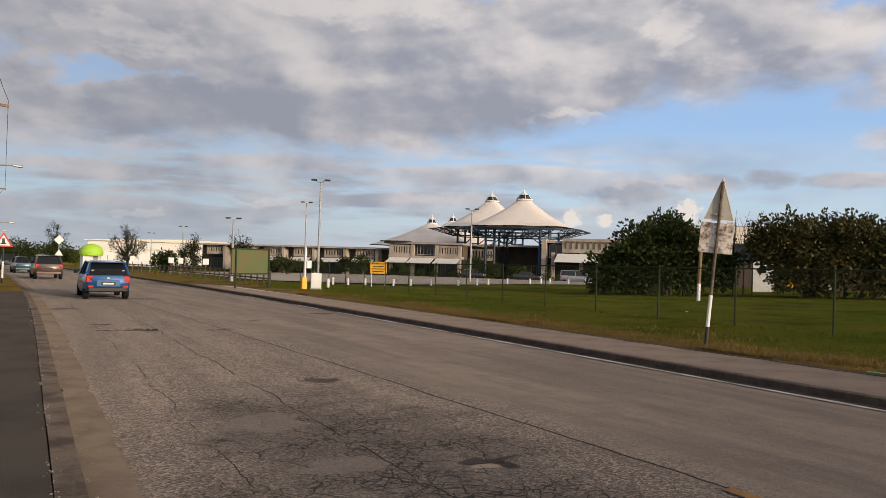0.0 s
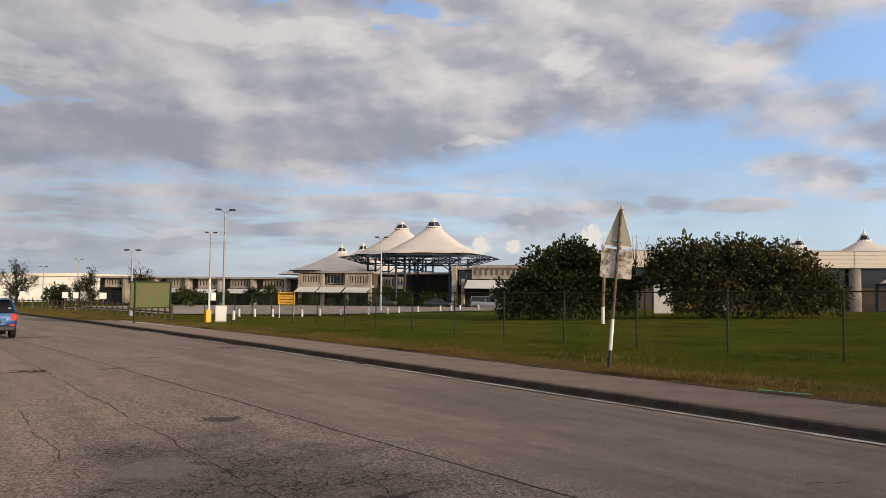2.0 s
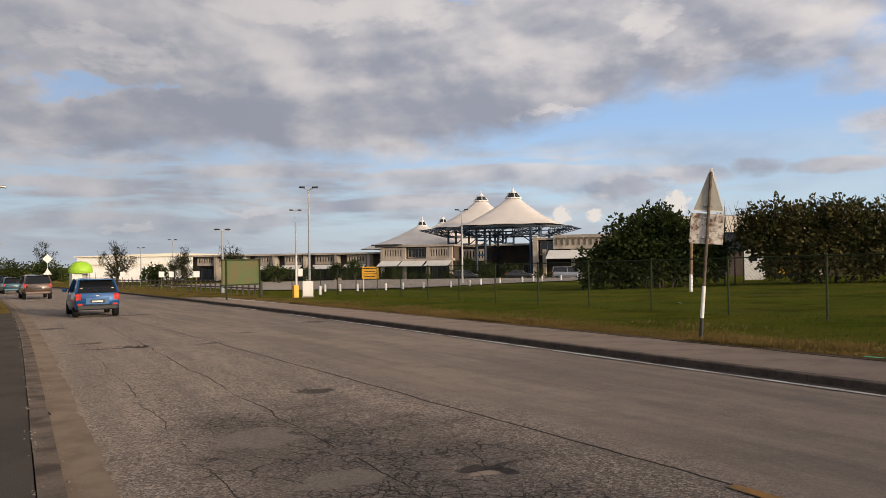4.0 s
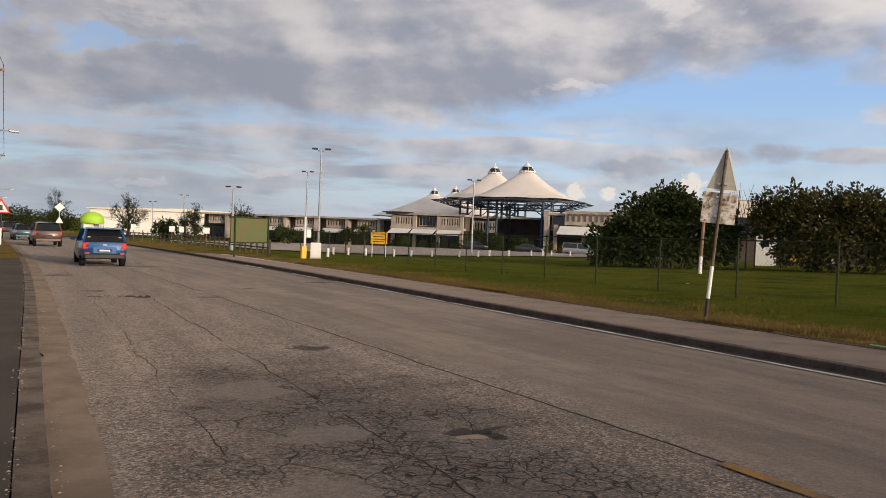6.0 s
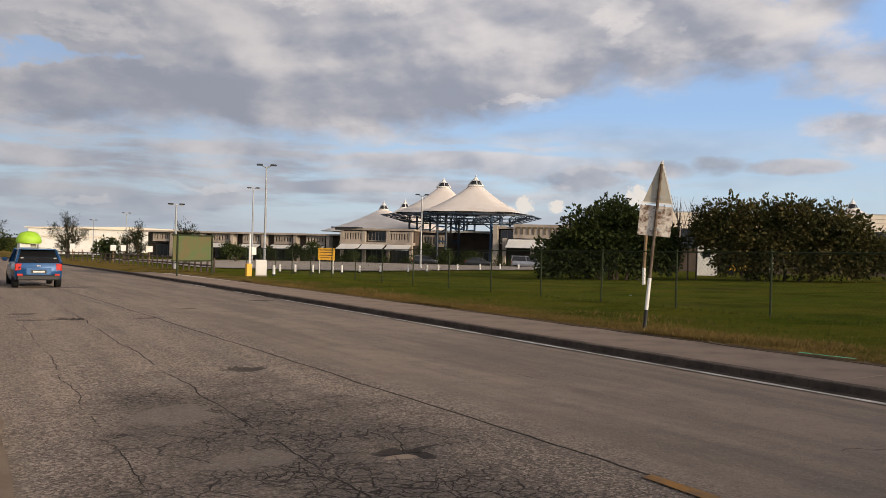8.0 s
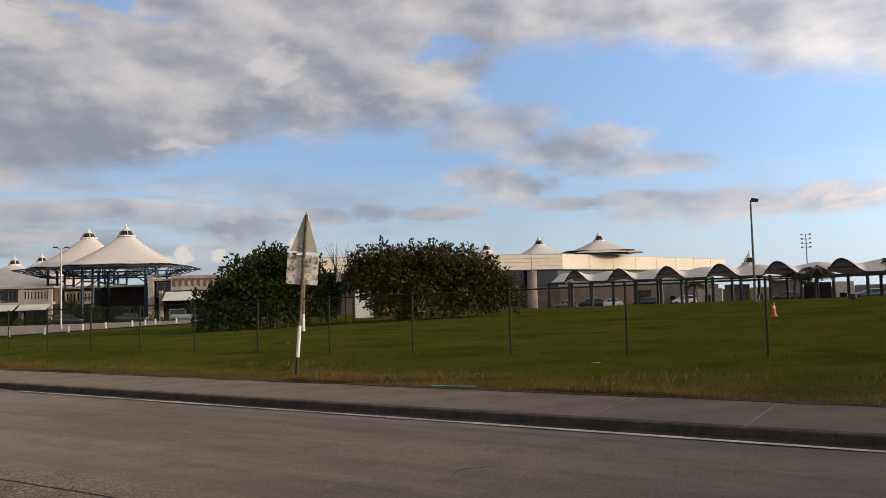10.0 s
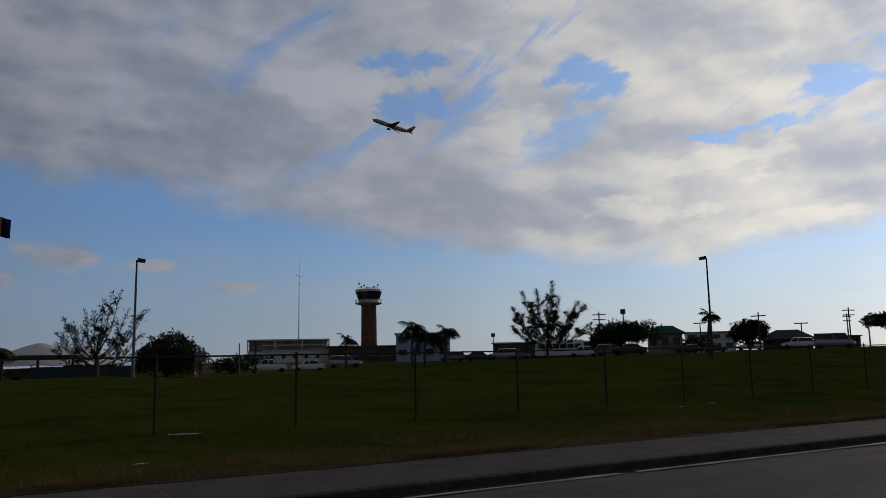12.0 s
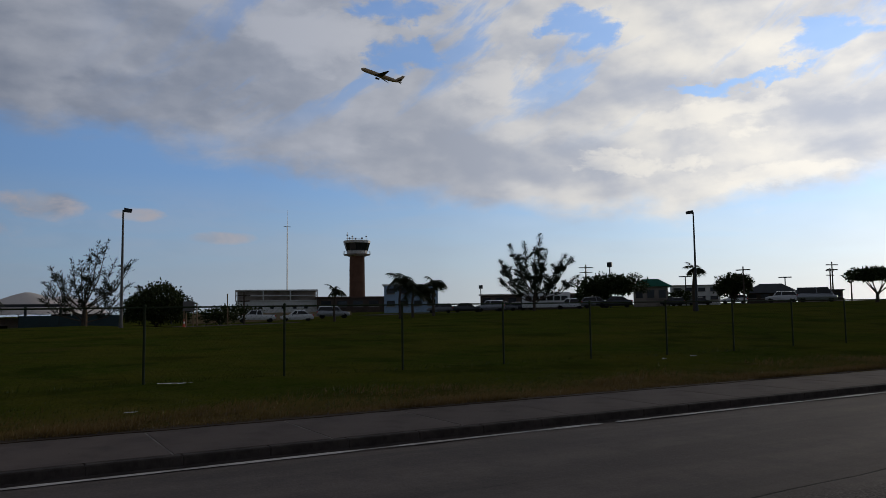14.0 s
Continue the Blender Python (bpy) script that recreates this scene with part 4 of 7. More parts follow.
def build_flag():
    s = thing("flagpole", "white flagpole flying a three-band flag on the lawn", "flagpole", (45.18, 1.5, land(45.18, 1.5)), -92)
    h = 9.15
    part("pole", Mesh().lathe([(0.10, -0.2), (0.095, 0.2), (0.07, 0.22), (0.04, h)], 10), M_WHITE, s)
    part("finial", Mesh().lathe([(0.02, h), (0.08, h + 0.06), (0.08, h + 0.1), (0.02, h + 0.16)], 8), M_DARKSTEEL, s)
    flag = new("flag")
    flag.parent = s

    def band(x0, x1):
        rows = []
        for j in range(9):
            z = h - 0.42 - 1.0 * j / 8
            rows.append([(x, 0.10 * math.sin(x * 5.2 + z * 1.4) * min(1, x), z - 0.10 * x - 0.04 * math.sin(x * 6)) for x in np.linspace(x0, x1, 7)])
        m = Mesh()
        m.grid(rows)
        return m
    part("band", band(0.06, 0.53), M_FLAGBLUE, flag, "ultramarine band")
    part("band", band(0.53, 1.0), M_FLAGGOLD, flag, "gold band")
    part("band", band(1.0, 1.42), M_FLAGBLUE, flag, "ultramarine band")
    t = Mesh()
    for dx, zz in ((0.0, 0.0), (-0.13, 0.06), (0.13, 0.06)):
        t.box(0.765 + dx - 0.02, 0.765 + dx + 0.02, -0.13, -0.115, h - 1.16 + zz, h - 0.86)
    t.box(0.62, 0.91, -0.13, -0.115, h - 1.14, h - 1.09)
    part("emblem", t, M_BLACK, flag, "black three-pointed emblem")


build_flag()


def traffic_cone(x, y, h=0.9):
    s = thing("traffic_cone", "orange traffic cone with pale band on the grass", "traffic cone", (x, y, land(x, y) + 0.02), 0, "traffic cones")
    k = h / 0.9
    part("base", Mesh().box(-0.2 * k, 0.2 * k, -0.2 * k, 0.2 * k, 0, 0.06 * k, bevel=0.01), M_ORANGE, s)
    part("body", Mesh().lathe([(0.15 * k, 0.06 * k), (0.04 * k, 0.86 * k), (0.03 * k, h)], 14), M_ORANGE, s)
    part("band", Mesh().lathe([(0.10 * k, 0.5 * k), (0.075 * k, 0.68 * k)], 14), M_WHITE, s, "pale reflective band")


traffic_cone(33.5, 6.1, 0.58)
traffic_cone(60.0, -12.4, 0.72)


def scrap(x, y, n, label, mat, seed, size=0.25, long=1.0):
    """A crumpled scrap lying on the ground."""
    rng = random.Random(seed)
    ms = Mesh()
    rows = []
    for j in range(4):
        rows.append([(long * size * (i / n - 0.5) * 2 + rng.uniform(-0.05, 0.05) * size, size * (j / 3 - 0.5) * 0.7 + rng.uniform(-0.1, 0.1) * size, 0.03 + rng.uniform(0.0, 0.10) * min(size, 0.3)) for i in range(n + 1)])
    ms.grid(rows)
    ob = part("litter", ms, mat)
    ob.matrix_world = pose(x, y, land(x, y) + 0.02, 0, 0, rng.uniform(60, 120))
    tagged(ob, label, "litter", "litter")


scrap(16.9, -3.4, 8, "pale crumpled sheet lying in the grass", M_WHITE, 3, 0.18, 1.9)
scrap(11.35, 7.1, 8, "strip of green plastic lying on the pavement edge", material("green_plastic", (0.03, 0.34, 0.17), 0.4), 4, 0.10, 4.2)
scrap(20.8, 20.5, 5, "white scrap lying in the grass", M_WHITE, 6, 0.09, 1.5)
scrap(15.3, 17.5, 8, "pale dry twig in the grass", M_KERB_LIGHT, 7, 0.05, 8)
scrap(13.0, -2.0, 5, "white scrap lying in the grass", M_WHITE, 8, 0.07, 1.5)
scrap(16.0, -16.5, 5, "white scrap lying in the grass", M_WHITE, 9, 0.07, 1.5)
scrap(16.3, -18.0, 5, "white scrap lying in the grass", M_WHITE, 10, 0.08, 1.5)
scrap(15.4, 6.2, 5, "pale scrap lying in the grass", M_WHITE, 11, 0.06, 1.8)
scrap(11.2, 9.0, 6, "bent pale stalk on the pavement edge", M_KERB_LIGHT, 12, 0.05, 6)


# ---------------------------------------------------------------- roadside on the far left
def build_billboard():
    s = thing("billboard", "faded green board on two posts beside the car park", "billboard", (10.9, 43.9, land(10.9, 43.9)), 30)
    part("board", Mesh().box(-1.45, 1.45, -0.04, 0.04, 0.85, 2.18, bevel=0.01), M_BOARD, s)
    part("frame", Mesh().box(-1.5, 1.5, -0.06, 0.06, 2.18, 2.26), M_FENCE, s)
    part("frame", Mesh().box(-1.5, 1.5, -0.06, 0.06, 0.78, 0.85), M_FENCE, s)
    for x, h in ((-1.2, 2.3), (1.35, 2.3)):
        part("post", Mesh().tube((x, -0.08, -0.3), (x, -0.08, h), 0.05), M_FENCE, s)


build_billboard()


def build_gate_things():
    z = lambda x, y: land(x, y)
    s = thing("yellow_sign", "yellow sign board with dark bars of text on two legs", "sign", (22.95, 53.4, z(22.95, 53.4)), -30)
    part("board", Mesh().box(-0.62, 0.62, -0.03, 0.03, 0.95, 1.84, bevel=0.01), M_YELLOW, s)
    for i in range(4):
        part("text_bar", Mesh().box(-0.5 + 0.06 * (i % 2), 0.5 - 0.1 * (i % 2), -0.04, -0.03, 1.66 - 0.19 * i, 1.72 - 0.19 * i), M_BLACK, s)
    for x in (-0.5, 0.5):
        part("leg", Mesh().tube((x, 0.05, -0.2), (x, 0.05, 1.0), 0.035), M_WHITE, s)
    s = thing("control_cabinet", "white metal control cabinet beside the gate", "cabinet", (14.45, 42.85, z(14.45, 42.85)), -20)
    part("body", Mesh().box(-0.3, 0.3, -0.2, 0.2, 0.06, 0.92, bevel=0.015), M_WHITE, s)
    part("door", Mesh().box(-0.26, 0.26, -0.22, -0.2, 0.12, 0.86), M_WHITE, s)
    part("base", Mesh().box(-0.33, 0.33, -0.24, 0.24, -0.1, 0.06), M_CONCRETE, s)
    s = thing("barrier_post", "yellow barrier stand with a tall white pole", "barrier", (13.8, 43.1, z(13.8, 43.1)))
    part("stand", Mesh().box(-0.15, 0.15, -0.15, 0.15, -0.1, 0.7, bevel=0.02), M_YELLOW, s)
    part("pole", Mesh().tube((0.05, 0, 0.7), (0.05, 0, 2.4), 0.06), M_WHITE, s)
    part("sensor", Mesh().box(0.12, 0.4, -0.1, 0.1, 1.2, 1.65, bevel=0.02), M_WHITE, s)
    # white bollards along the car park's edge
    b = thing("bollard", "short white bollard with dark cap along the car park", "bollard", (20, 52, z(20, 52)), 0, "car park bollards")
    part("body", Mesh().lathe([(0.08, -0.1), (0.08, 0.55), (0.05, 0.6)], 10), M_WHITE, b)
    part("base", Mesh().lathe([(0.1, -0.1), (0.1, 0.08)], 10), M_BLACK, b)
    spots = [(16.5 + 2.5 * i, 50.5 + 1.05 * i + 0.8 * math.sin(i * 1.7)) for i in range(1, 20)] + [(15.6, 44), (15.9, 44.8)]
    for x, y in spots:
        copy_thing(b, pose(x, y, z(x, y)))
    # low dark fence of the car park
    f = thing("low_fence", "low dark rail fence along the car park", "fence")
    p0, p1 = Vector((13.2, 48.0)), Vector((7.6, 100.0))
    n = 36
    pts = []
    for i in range(n + 1):
        q = p0.lerp(p1, i / n)
        q.x += 1.5 * math.sin(math.pi * i / n)
        pts.append(q)
        part("post", Mesh().box(q.x - 0.05, q.x + 0.05, q.y - 0.05, q.y + 0.05, z(q.x, q.y) - 0.2, z(q.x, q.y) + 0.95), M_BARK, f)
    for a, b2 in zip(pts, pts[1:]):
        for hh in (0.85, 0.45):
            part("rail", Mesh().tube((a.x, a.y, z(a.x, a.y) + hh), (b2.x, b2.y, z(b2.x, b2.y) + hh), 0.05, n=5), M_BARK, f)
    # small white notice boards
    for x, y, w in ((9.6, 88, 0.5), (10.4, 87, 0.5), (13.2, 86, 0.55), (14.1, 85.5, 0.5), (15.6, 80, 0.6)):
        s = thing("notice_board", "small white notice board on a post", "sign", (x, y, z(x, y)), -10, "notice boards")
        part("panel", Mesh().box(-w / 2, w / 2, -0.03, 0.03, 1.15, 1.75, bevel=0.01), M_WHITE, s)
        part("post", Mesh().tube((0, 0.05, -0.2), (0, 0.05, 1.2), 0.05), M_WOOD, s)


build_gate_things()


def build_kiosk():
    s = thing("roadside_kiosk", "white kiosk with a bulging lime green domed roof", "kiosk", (6.05, 95.0, land(6.05, 95.0)), 8)
    part("wall", Mesh().box(-1.0, 0.05, -0.6, 0.8, -0.2, 1.75, bevel=0.03), M_WHITE, s)
    part("counter", Mesh().box(0.05, 0.9, -0.5, 0.7, -0.2, 0.95, bevel=0.03), M_WHITE, s)
    part("panel", Mesh().box(0.1, 0.85, 0.5, 0.55, 0.95, 1.7), M_SIGNBACK, s)
    part("post", Mesh().tube((0.85, -0.4, 0.9), (0.85, -0.4, 1.8), 0.05), M_STEEL, s)
    part("roof", Mesh().lathe([(1.2, 1.75), (1.28, 1.95), (1.2, 2.4), (0.95, 2.8), (0.5, 3.0), (0.1, 3.08)], 14), M_LIME, s, "lime green domed roof", True)
    for k in range(6):
        a = k * math.pi / 3
        part("rib", Mesh().tube((1.25 * math.cos(a), 1.25 * math.sin(a), 1.95), (0.6 * math.cos(a), 0.6 * math.sin(a), 2.95), 0.05, n=5), M_LIME, s)


build_kiosk()


def build_left_signs():
    s = thing("warning_sign", "triangular warning sign with red border on striped post", "road sign", (-1.47, 48.2, land(-1.47, 48.2) + 0.1), 0)
    part("post", Mesh().tube((0, 0, -0.2), (0, 0, 0.25), 0.05).tube((0, 0, 1.15), (0, 0, 2.1), 0.05), M_BLACK, s)
    part("band", Mesh().tube((0, 0, 0.25), (0, 0, 1.15), 0.052), M_WHITE, s)
    part("plate", Mesh().prism([(-0.45, 1.95), (0.45, 1.95), (0.03, 2.72), (-0.03, 2.72)], -0.07, -0.05), M_RED, s, "red bordered triangle")
    part("face", Mesh().prism([(-0.33, 2.02), (0.33, 2.02), (0.0, 2.60)], -0.08, -0.07), M_WHITE, s)
    part("symbol", Mesh().box(-0.07, 0.07, -0.09, -0.08, 2.12, 2.4).box(-0.14, 0.14, -0.09, -0.08, 2.1, 2.15), M_BLACK, s)
    # junction signs far along the road
    s = thing("diamond_sign", "pale diamond junction sign on a post", "road sign", (2.7, 93.0, land(2.7, 93.0)))
    part("post", Mesh().tube((0, 0, -0.2), (0, 0, 3.6), 0.05), M_STEEL, s)
    part("plate", Mesh().prism([(0, 2.9), (0.5, 3.4), (0, 3.9), (-0.5, 3.4)], -0.06, -0.04), M_WHITE, s)
    part("triangle", Mesh().prism([(-0.4, 1.7), (0.4, 1.7), (0, 2.4)], -0.06, -0.04), M_WHITE, s)
    # power poles with wires
    tips = []
    for x, y, h, lean, arm in ((-2.75, 42.2, 9.4, 4.5, True), (-3.2, 75.2, 7.9, 3.0, True), (-3.6, 78.0, 7.2, 1.0, True), (-2.8, 10.0, 9.6, 0.4, True), (-8.5, 140, 8.0, 0.5, False)):
        s = thing("power_pole", "weathered leaning wooden power pole carrying wires", "utility pole", (x, y, land(x, y)), 0, "power poles")
        s.matrix_world = s.matrix_world @ pose(0, 0, 0, 0, lean, 0)
        part("pole", Mesh().lathe([(0.17, -0.6), (0.15, 1.5), (0.10, h)], 10), M_WOOD, s)
        part("crossarm", Mesh().box(-0.75, 0.75, -0.05, 0.05, h - 0.75, h - 0.63), M_WOOD, s)
        for k in (-0.65, 0.0, 0.65):
            part("insulator", Mesh().lathe([(0.04, h - 0.63), (0.05, h - 0.5), (0.02, h - 0.45)], 8), M_DARKSTEEL, s)
        if arm:
            part("lamp_arm", Mesh().tube((0, 0, h - 3.6), (1.3, 0, h - 3.45), 0.035), M_STEEL, s)
            part("lamp_head", Mesh().box(1.2, 1.65, -0.1, 0.1, h - 3.52, h - 3.4, bevel=0.03), M_STEEL, s)
        tips.append((x, y, land(x, y) + h - 0.5, lean, h))
    order = [tips[3], tips[0], tips[1], tips[4]]
    for a, b in zip(order, order[1:]):
        for k, drop in ((-0.65, 0), (0.0, 0), (0.65, 0), (0.1, 1.6), (-0.1, 2.6)):
            n = 14
            pts = []
            for i in range(n + 1):
                t = i / n
                ax, bx = a[0] + k + a[4] * math.sin(radians(a[3])), b[0] + k + b[4] * math.sin(radians(b[3]))
                pts.append((ax + (bx - ax) * t, a[1] + (b[1] - a[1]) * t, a[2] - drop + (b[2] - a[2]) * t - 2.4 * t * (1 - t)))
            ms = Mesh()
            for p, q in zip(pts, pts[1:]):
                ms.tube(p, q, 0.012 if drop == 0 else 0.022, n=4, caps=False)
            tagged(part("power_cable", ms, M_BLACK), "thin black sagging cable strung between power poles", "cable", "power cables")


build_left_signs()


# ---------------------------------------------------------------- tents
def tent_skin(size, z_edge, z_top, r_top, n=40, sag=0.28, corner=4.0, lift=0.0):
    """A membrane drawn up from a rounded square rim to a small ring, with a concave sweep."""
    rows = []
    for j in range(11):
        t = j / 10
        row = []
        for i in range(n):
            a = 2 * math.pi * i / n
            c, s = math.cos(a), math.sin(a)
            rim = size / (abs(c) ** corner + abs(s) ** corner) ** (1 / corner)
            r = r_top + (rim - r_top) * (1 - t)
            z = z_edge + (z_top - z_edge) * ((1 - (1 - t)) ** 1.0 * (1 - sag) + sag * t ** 2.4)
            ripple = 0.05 * math.cos(8 * a) * (1 - t) * (1 if t > 0 else 1)
            row.append((r * c, r * s, z + ripple + lift * abs(math.sin(2 * a)) ** 3 * (1 - t) ** 2))
        rows.append(row)
    return rows


def tent_cap(parent, z, r):
    """The glazed collar and pointed cap at a tent's peak."""
    part("collar", Mesh().lathe([(r * 1.15, z - 0.1), (r * 1.15, z + 0.15)], 12, caps=True), M_WHITE, parent)
    part("vent", Mesh().lathe([(r * 0.95, z + 0.15), (r * 0.55, z + 1.0)], 8), M_DARKGLASS, parent, "dark louvred vent")
    for k in range(4):
        a = k * math.pi / 2 + 0.4
        part("vent_strut", Mesh().tube((r * 1.02 * math.cos(a), r * 1.02 * math.sin(a), z + 0.1), (r * 0.58 * math.cos(a), r * 0.58 * math.sin(a), z + 1.05), 0.09, n=4), M_WHITE, parent)
    part("cap", Mesh().lathe([(r * 0.66, z + 0.98), (r * 0.45, z + 1.15), (0.12, z + 1.75), (0.03, z + 2.3)], 12), M_WHITE, parent)


def big_tent(x, y, top, turn, z_edge=8.35, size=9.4, ring=12.0, base=-1.7):
    s = thing("tensile_canopy", "peaked white membrane canopy on dark blue truss ring and columns", "canopy", (x, y, 0), turn, "peaked canopies")
    m = Mesh()
    m.grid(tent_skin(size, z_edge, top - 2.2, 1.0), True)
    part("membrane", m, M_MEMBRANE, s, "warm white membrane", True)
    tent_cap(s, top - 2.4, 1.45)
    # truss brackets out to an octagonal rim
    n = 16
    pts_o = [Vector((ring * math.cos(2 * math.pi * (i + 0.5) / n) / max(0.82, abs(math.cos(4 * math.pi * (i + 0.5) / n)) ** 0.2), ring * math.sin(2 * math.pi * (i + 0.5) / n), z_edge - 0.55)) for i in range(n)]
    for i, p in enumerate(pts_o):
        inner = p * 0.62
        inner.z = z_edge - 1.9
        up = p * 0.66
        up.z = z_edge + 0.1
        b = Mesh().tube(inner, p, 0.11, 0.06, 5).tube(up, p, 0.10, 0.06, 5)
        for t0, t1 in ((0.0, 0.25), (0.25, 0.5), (0.5, 0.75)):
            b.tube(inner.lerp(p, t0), up.lerp(p, t1), 0.05, n=4).tube(up.lerp(p, t1), inner.lerp(p, t1), 0.05, n=4)
        part("truss", b, M_TRUSS, s)
        q = pts_o[(i + 1) % n]
        part("rim_beam", Mesh().tube(p, q, 0.09, n=5).tube(p * 0.82 + Vector((0, 0, z_edge * 0.18 - 0.15)), q * 0.82 + Vector((0, 0, z_edge * 0.18 - 0.15)), 0.07, n=5), M_TRUSS, s)
        iq = q * 0.62
        iq.z = z_edge - 1.9
        part("ring_beam", Mesh().tube(inner, iq, 0.13, n=5), M_TRUSS, s)
    for sx in (-1, 1):
        for sy in (-1, 1):
            for dx in (-0.85, 0.85):
                part("column", Mesh().tube((sx * 5.2 + dx, sy * 5.2, base), (sx * 5.2 + dx, sy * 5.2, z_edge - 0.6), 0.24, n=10), M_BLUE_STEEL if sx > 0 else M_TRUSS, s)
            part("brace", Mesh().tube((sx * 5.2, sy * 5.2, 4.6), (sx * 1.2, sy * 5.2, z_edge - 1.0), 0.11, n=6), M_TRUSS, s)
            for z in (2.6, 5.4):
                part("tie", Mesh().box(sx * 5.2 - 0.85, sx * 5.2 + 0.85, sy * 5.2 - 0.12, sy * 5.2 + 0.12, z, z + 0.3), M_BLUE_STEEL, s)
    return s


M_LETTER = material("dull_tan_lettering", (0.13, 0.105, 0.07), 0.8, bump=0.0)
TERM = pose(71.6, 126.3, -1.9, 0, 0, -46.6)      # corner of the terminal's front; x runs along it, y into it


def term(x, y):
    p = TERM @ Vector((x, y, 0))
    return p.x, p.y


big_tent(*term(10.0, 8.0), 16.1, -46.6)
big_tent(*term(-1.1, 25.7), 17.2, -46.6, 8.9)


def roof_tent(x, y, z, size, top, turn=-46.6):
    s = thing("roof_tent", "peaked white membrane roof with dark vent cap", "tent roof", (x, y, 0), turn, "roof tents")
    m = Mesh()
    m.grid(tent_skin(size, z, top - 1.9, 0.9), True)
    part("membrane", m, M_MEMBRANE, s, "", True)
    tent_cap(s, top - 2.0, 1.1)


roof_tent(*term(-20.2, 40.9), 4.8, 13.5, 12.5)
roof_tent(*term(-18.3, 52.0), 5.0, 13.0, 13.6)
roof_tent(142.5, 83.5, 7.6, 7.2, 12.8)
roof_tent(147.8, 73.7, 8.0, 8.0, 13.6)
roof_tent(153.5, 62.5, 9.3, 8.0, 14.1)
roof_tent(139.0, 29.5, 2.6, 5.5, 7.6)


# ---------------------------------------------------------------- terminal, left range
def window_bay(parent, x0, x1, y, z0, z1, bars, trim=None):
    w = part("window", Mesh().box(x0, x1, y - 0.06, y + 0.02, z0, z1), M_DARKGLASS, parent)
    f = Mesh().box(x0 - 0.08, x1 + 0.08, y - 0.14, y - 0.06, z1, z1 + 0.12).box(x0 - 0.08, x1 + 0.08, y - 0.14, y - 0.06, z0 - 0.12, z0)
    for i in range(bars + 1):
        x = x0 + (x1 - x0) * i / bars
        f.box(x - 0.04, x + 0.04, y - 0.12, y - 0.06, z0, z1)
    part("frame", f, trim or M_CONCRETE, w)


def slotted_panel(parent, x0, x1, y, z0, z1, n):
    """A concrete balustrade panel with upright slots through it."""
    m = Mesh().box(x0, x1, y - 0.25, y, z0, z0 + 0.55).box(x0, x1, y - 0.25, y, z1 - 0.35, z1)
    w = (x1 - x0) / (2 * n + 1)
    for i in range(n + 1):
        m.box(x0 + 2 * i * w, x0 + (2 * i + 1) * w, y - 0.25, y, z0 + 0.55, z1 - 0.35)
    part("balustrade", m, M_CONCRETE, parent, "pale concrete panel with upright slots")


def awning(parent, x0, x1, y, z, out=2.6, drop=0.95):
    m = Mesh()
    n = 6
    rows = []
    for j in range(n + 1):
        t = j / n
        rows.append([(x0 + (x1 - x0) * i / 6, y - out * t, z - drop * t - 0.06 * math.sin(math.pi * t)) for i in range(7)])
    m.grid(rows)
    m.grid([[(p[0], p[1], p[2] - 0.05) for p in r] for r in rows])
    a = part("awning", m, M_WHITE, parent, "white sloping awning")
    part("awning_arm", Mesh().tube((x0 + 0.1, y, z - drop), (x0 + 0.1, y - out, z - drop - 0.08), 0.05, n=5).tube((x1 - 0.1, y, z - drop), (x1 - 0.1, y - out, z - drop - 0.08), 0.05, n=5), M_DARKSTEEL, a)


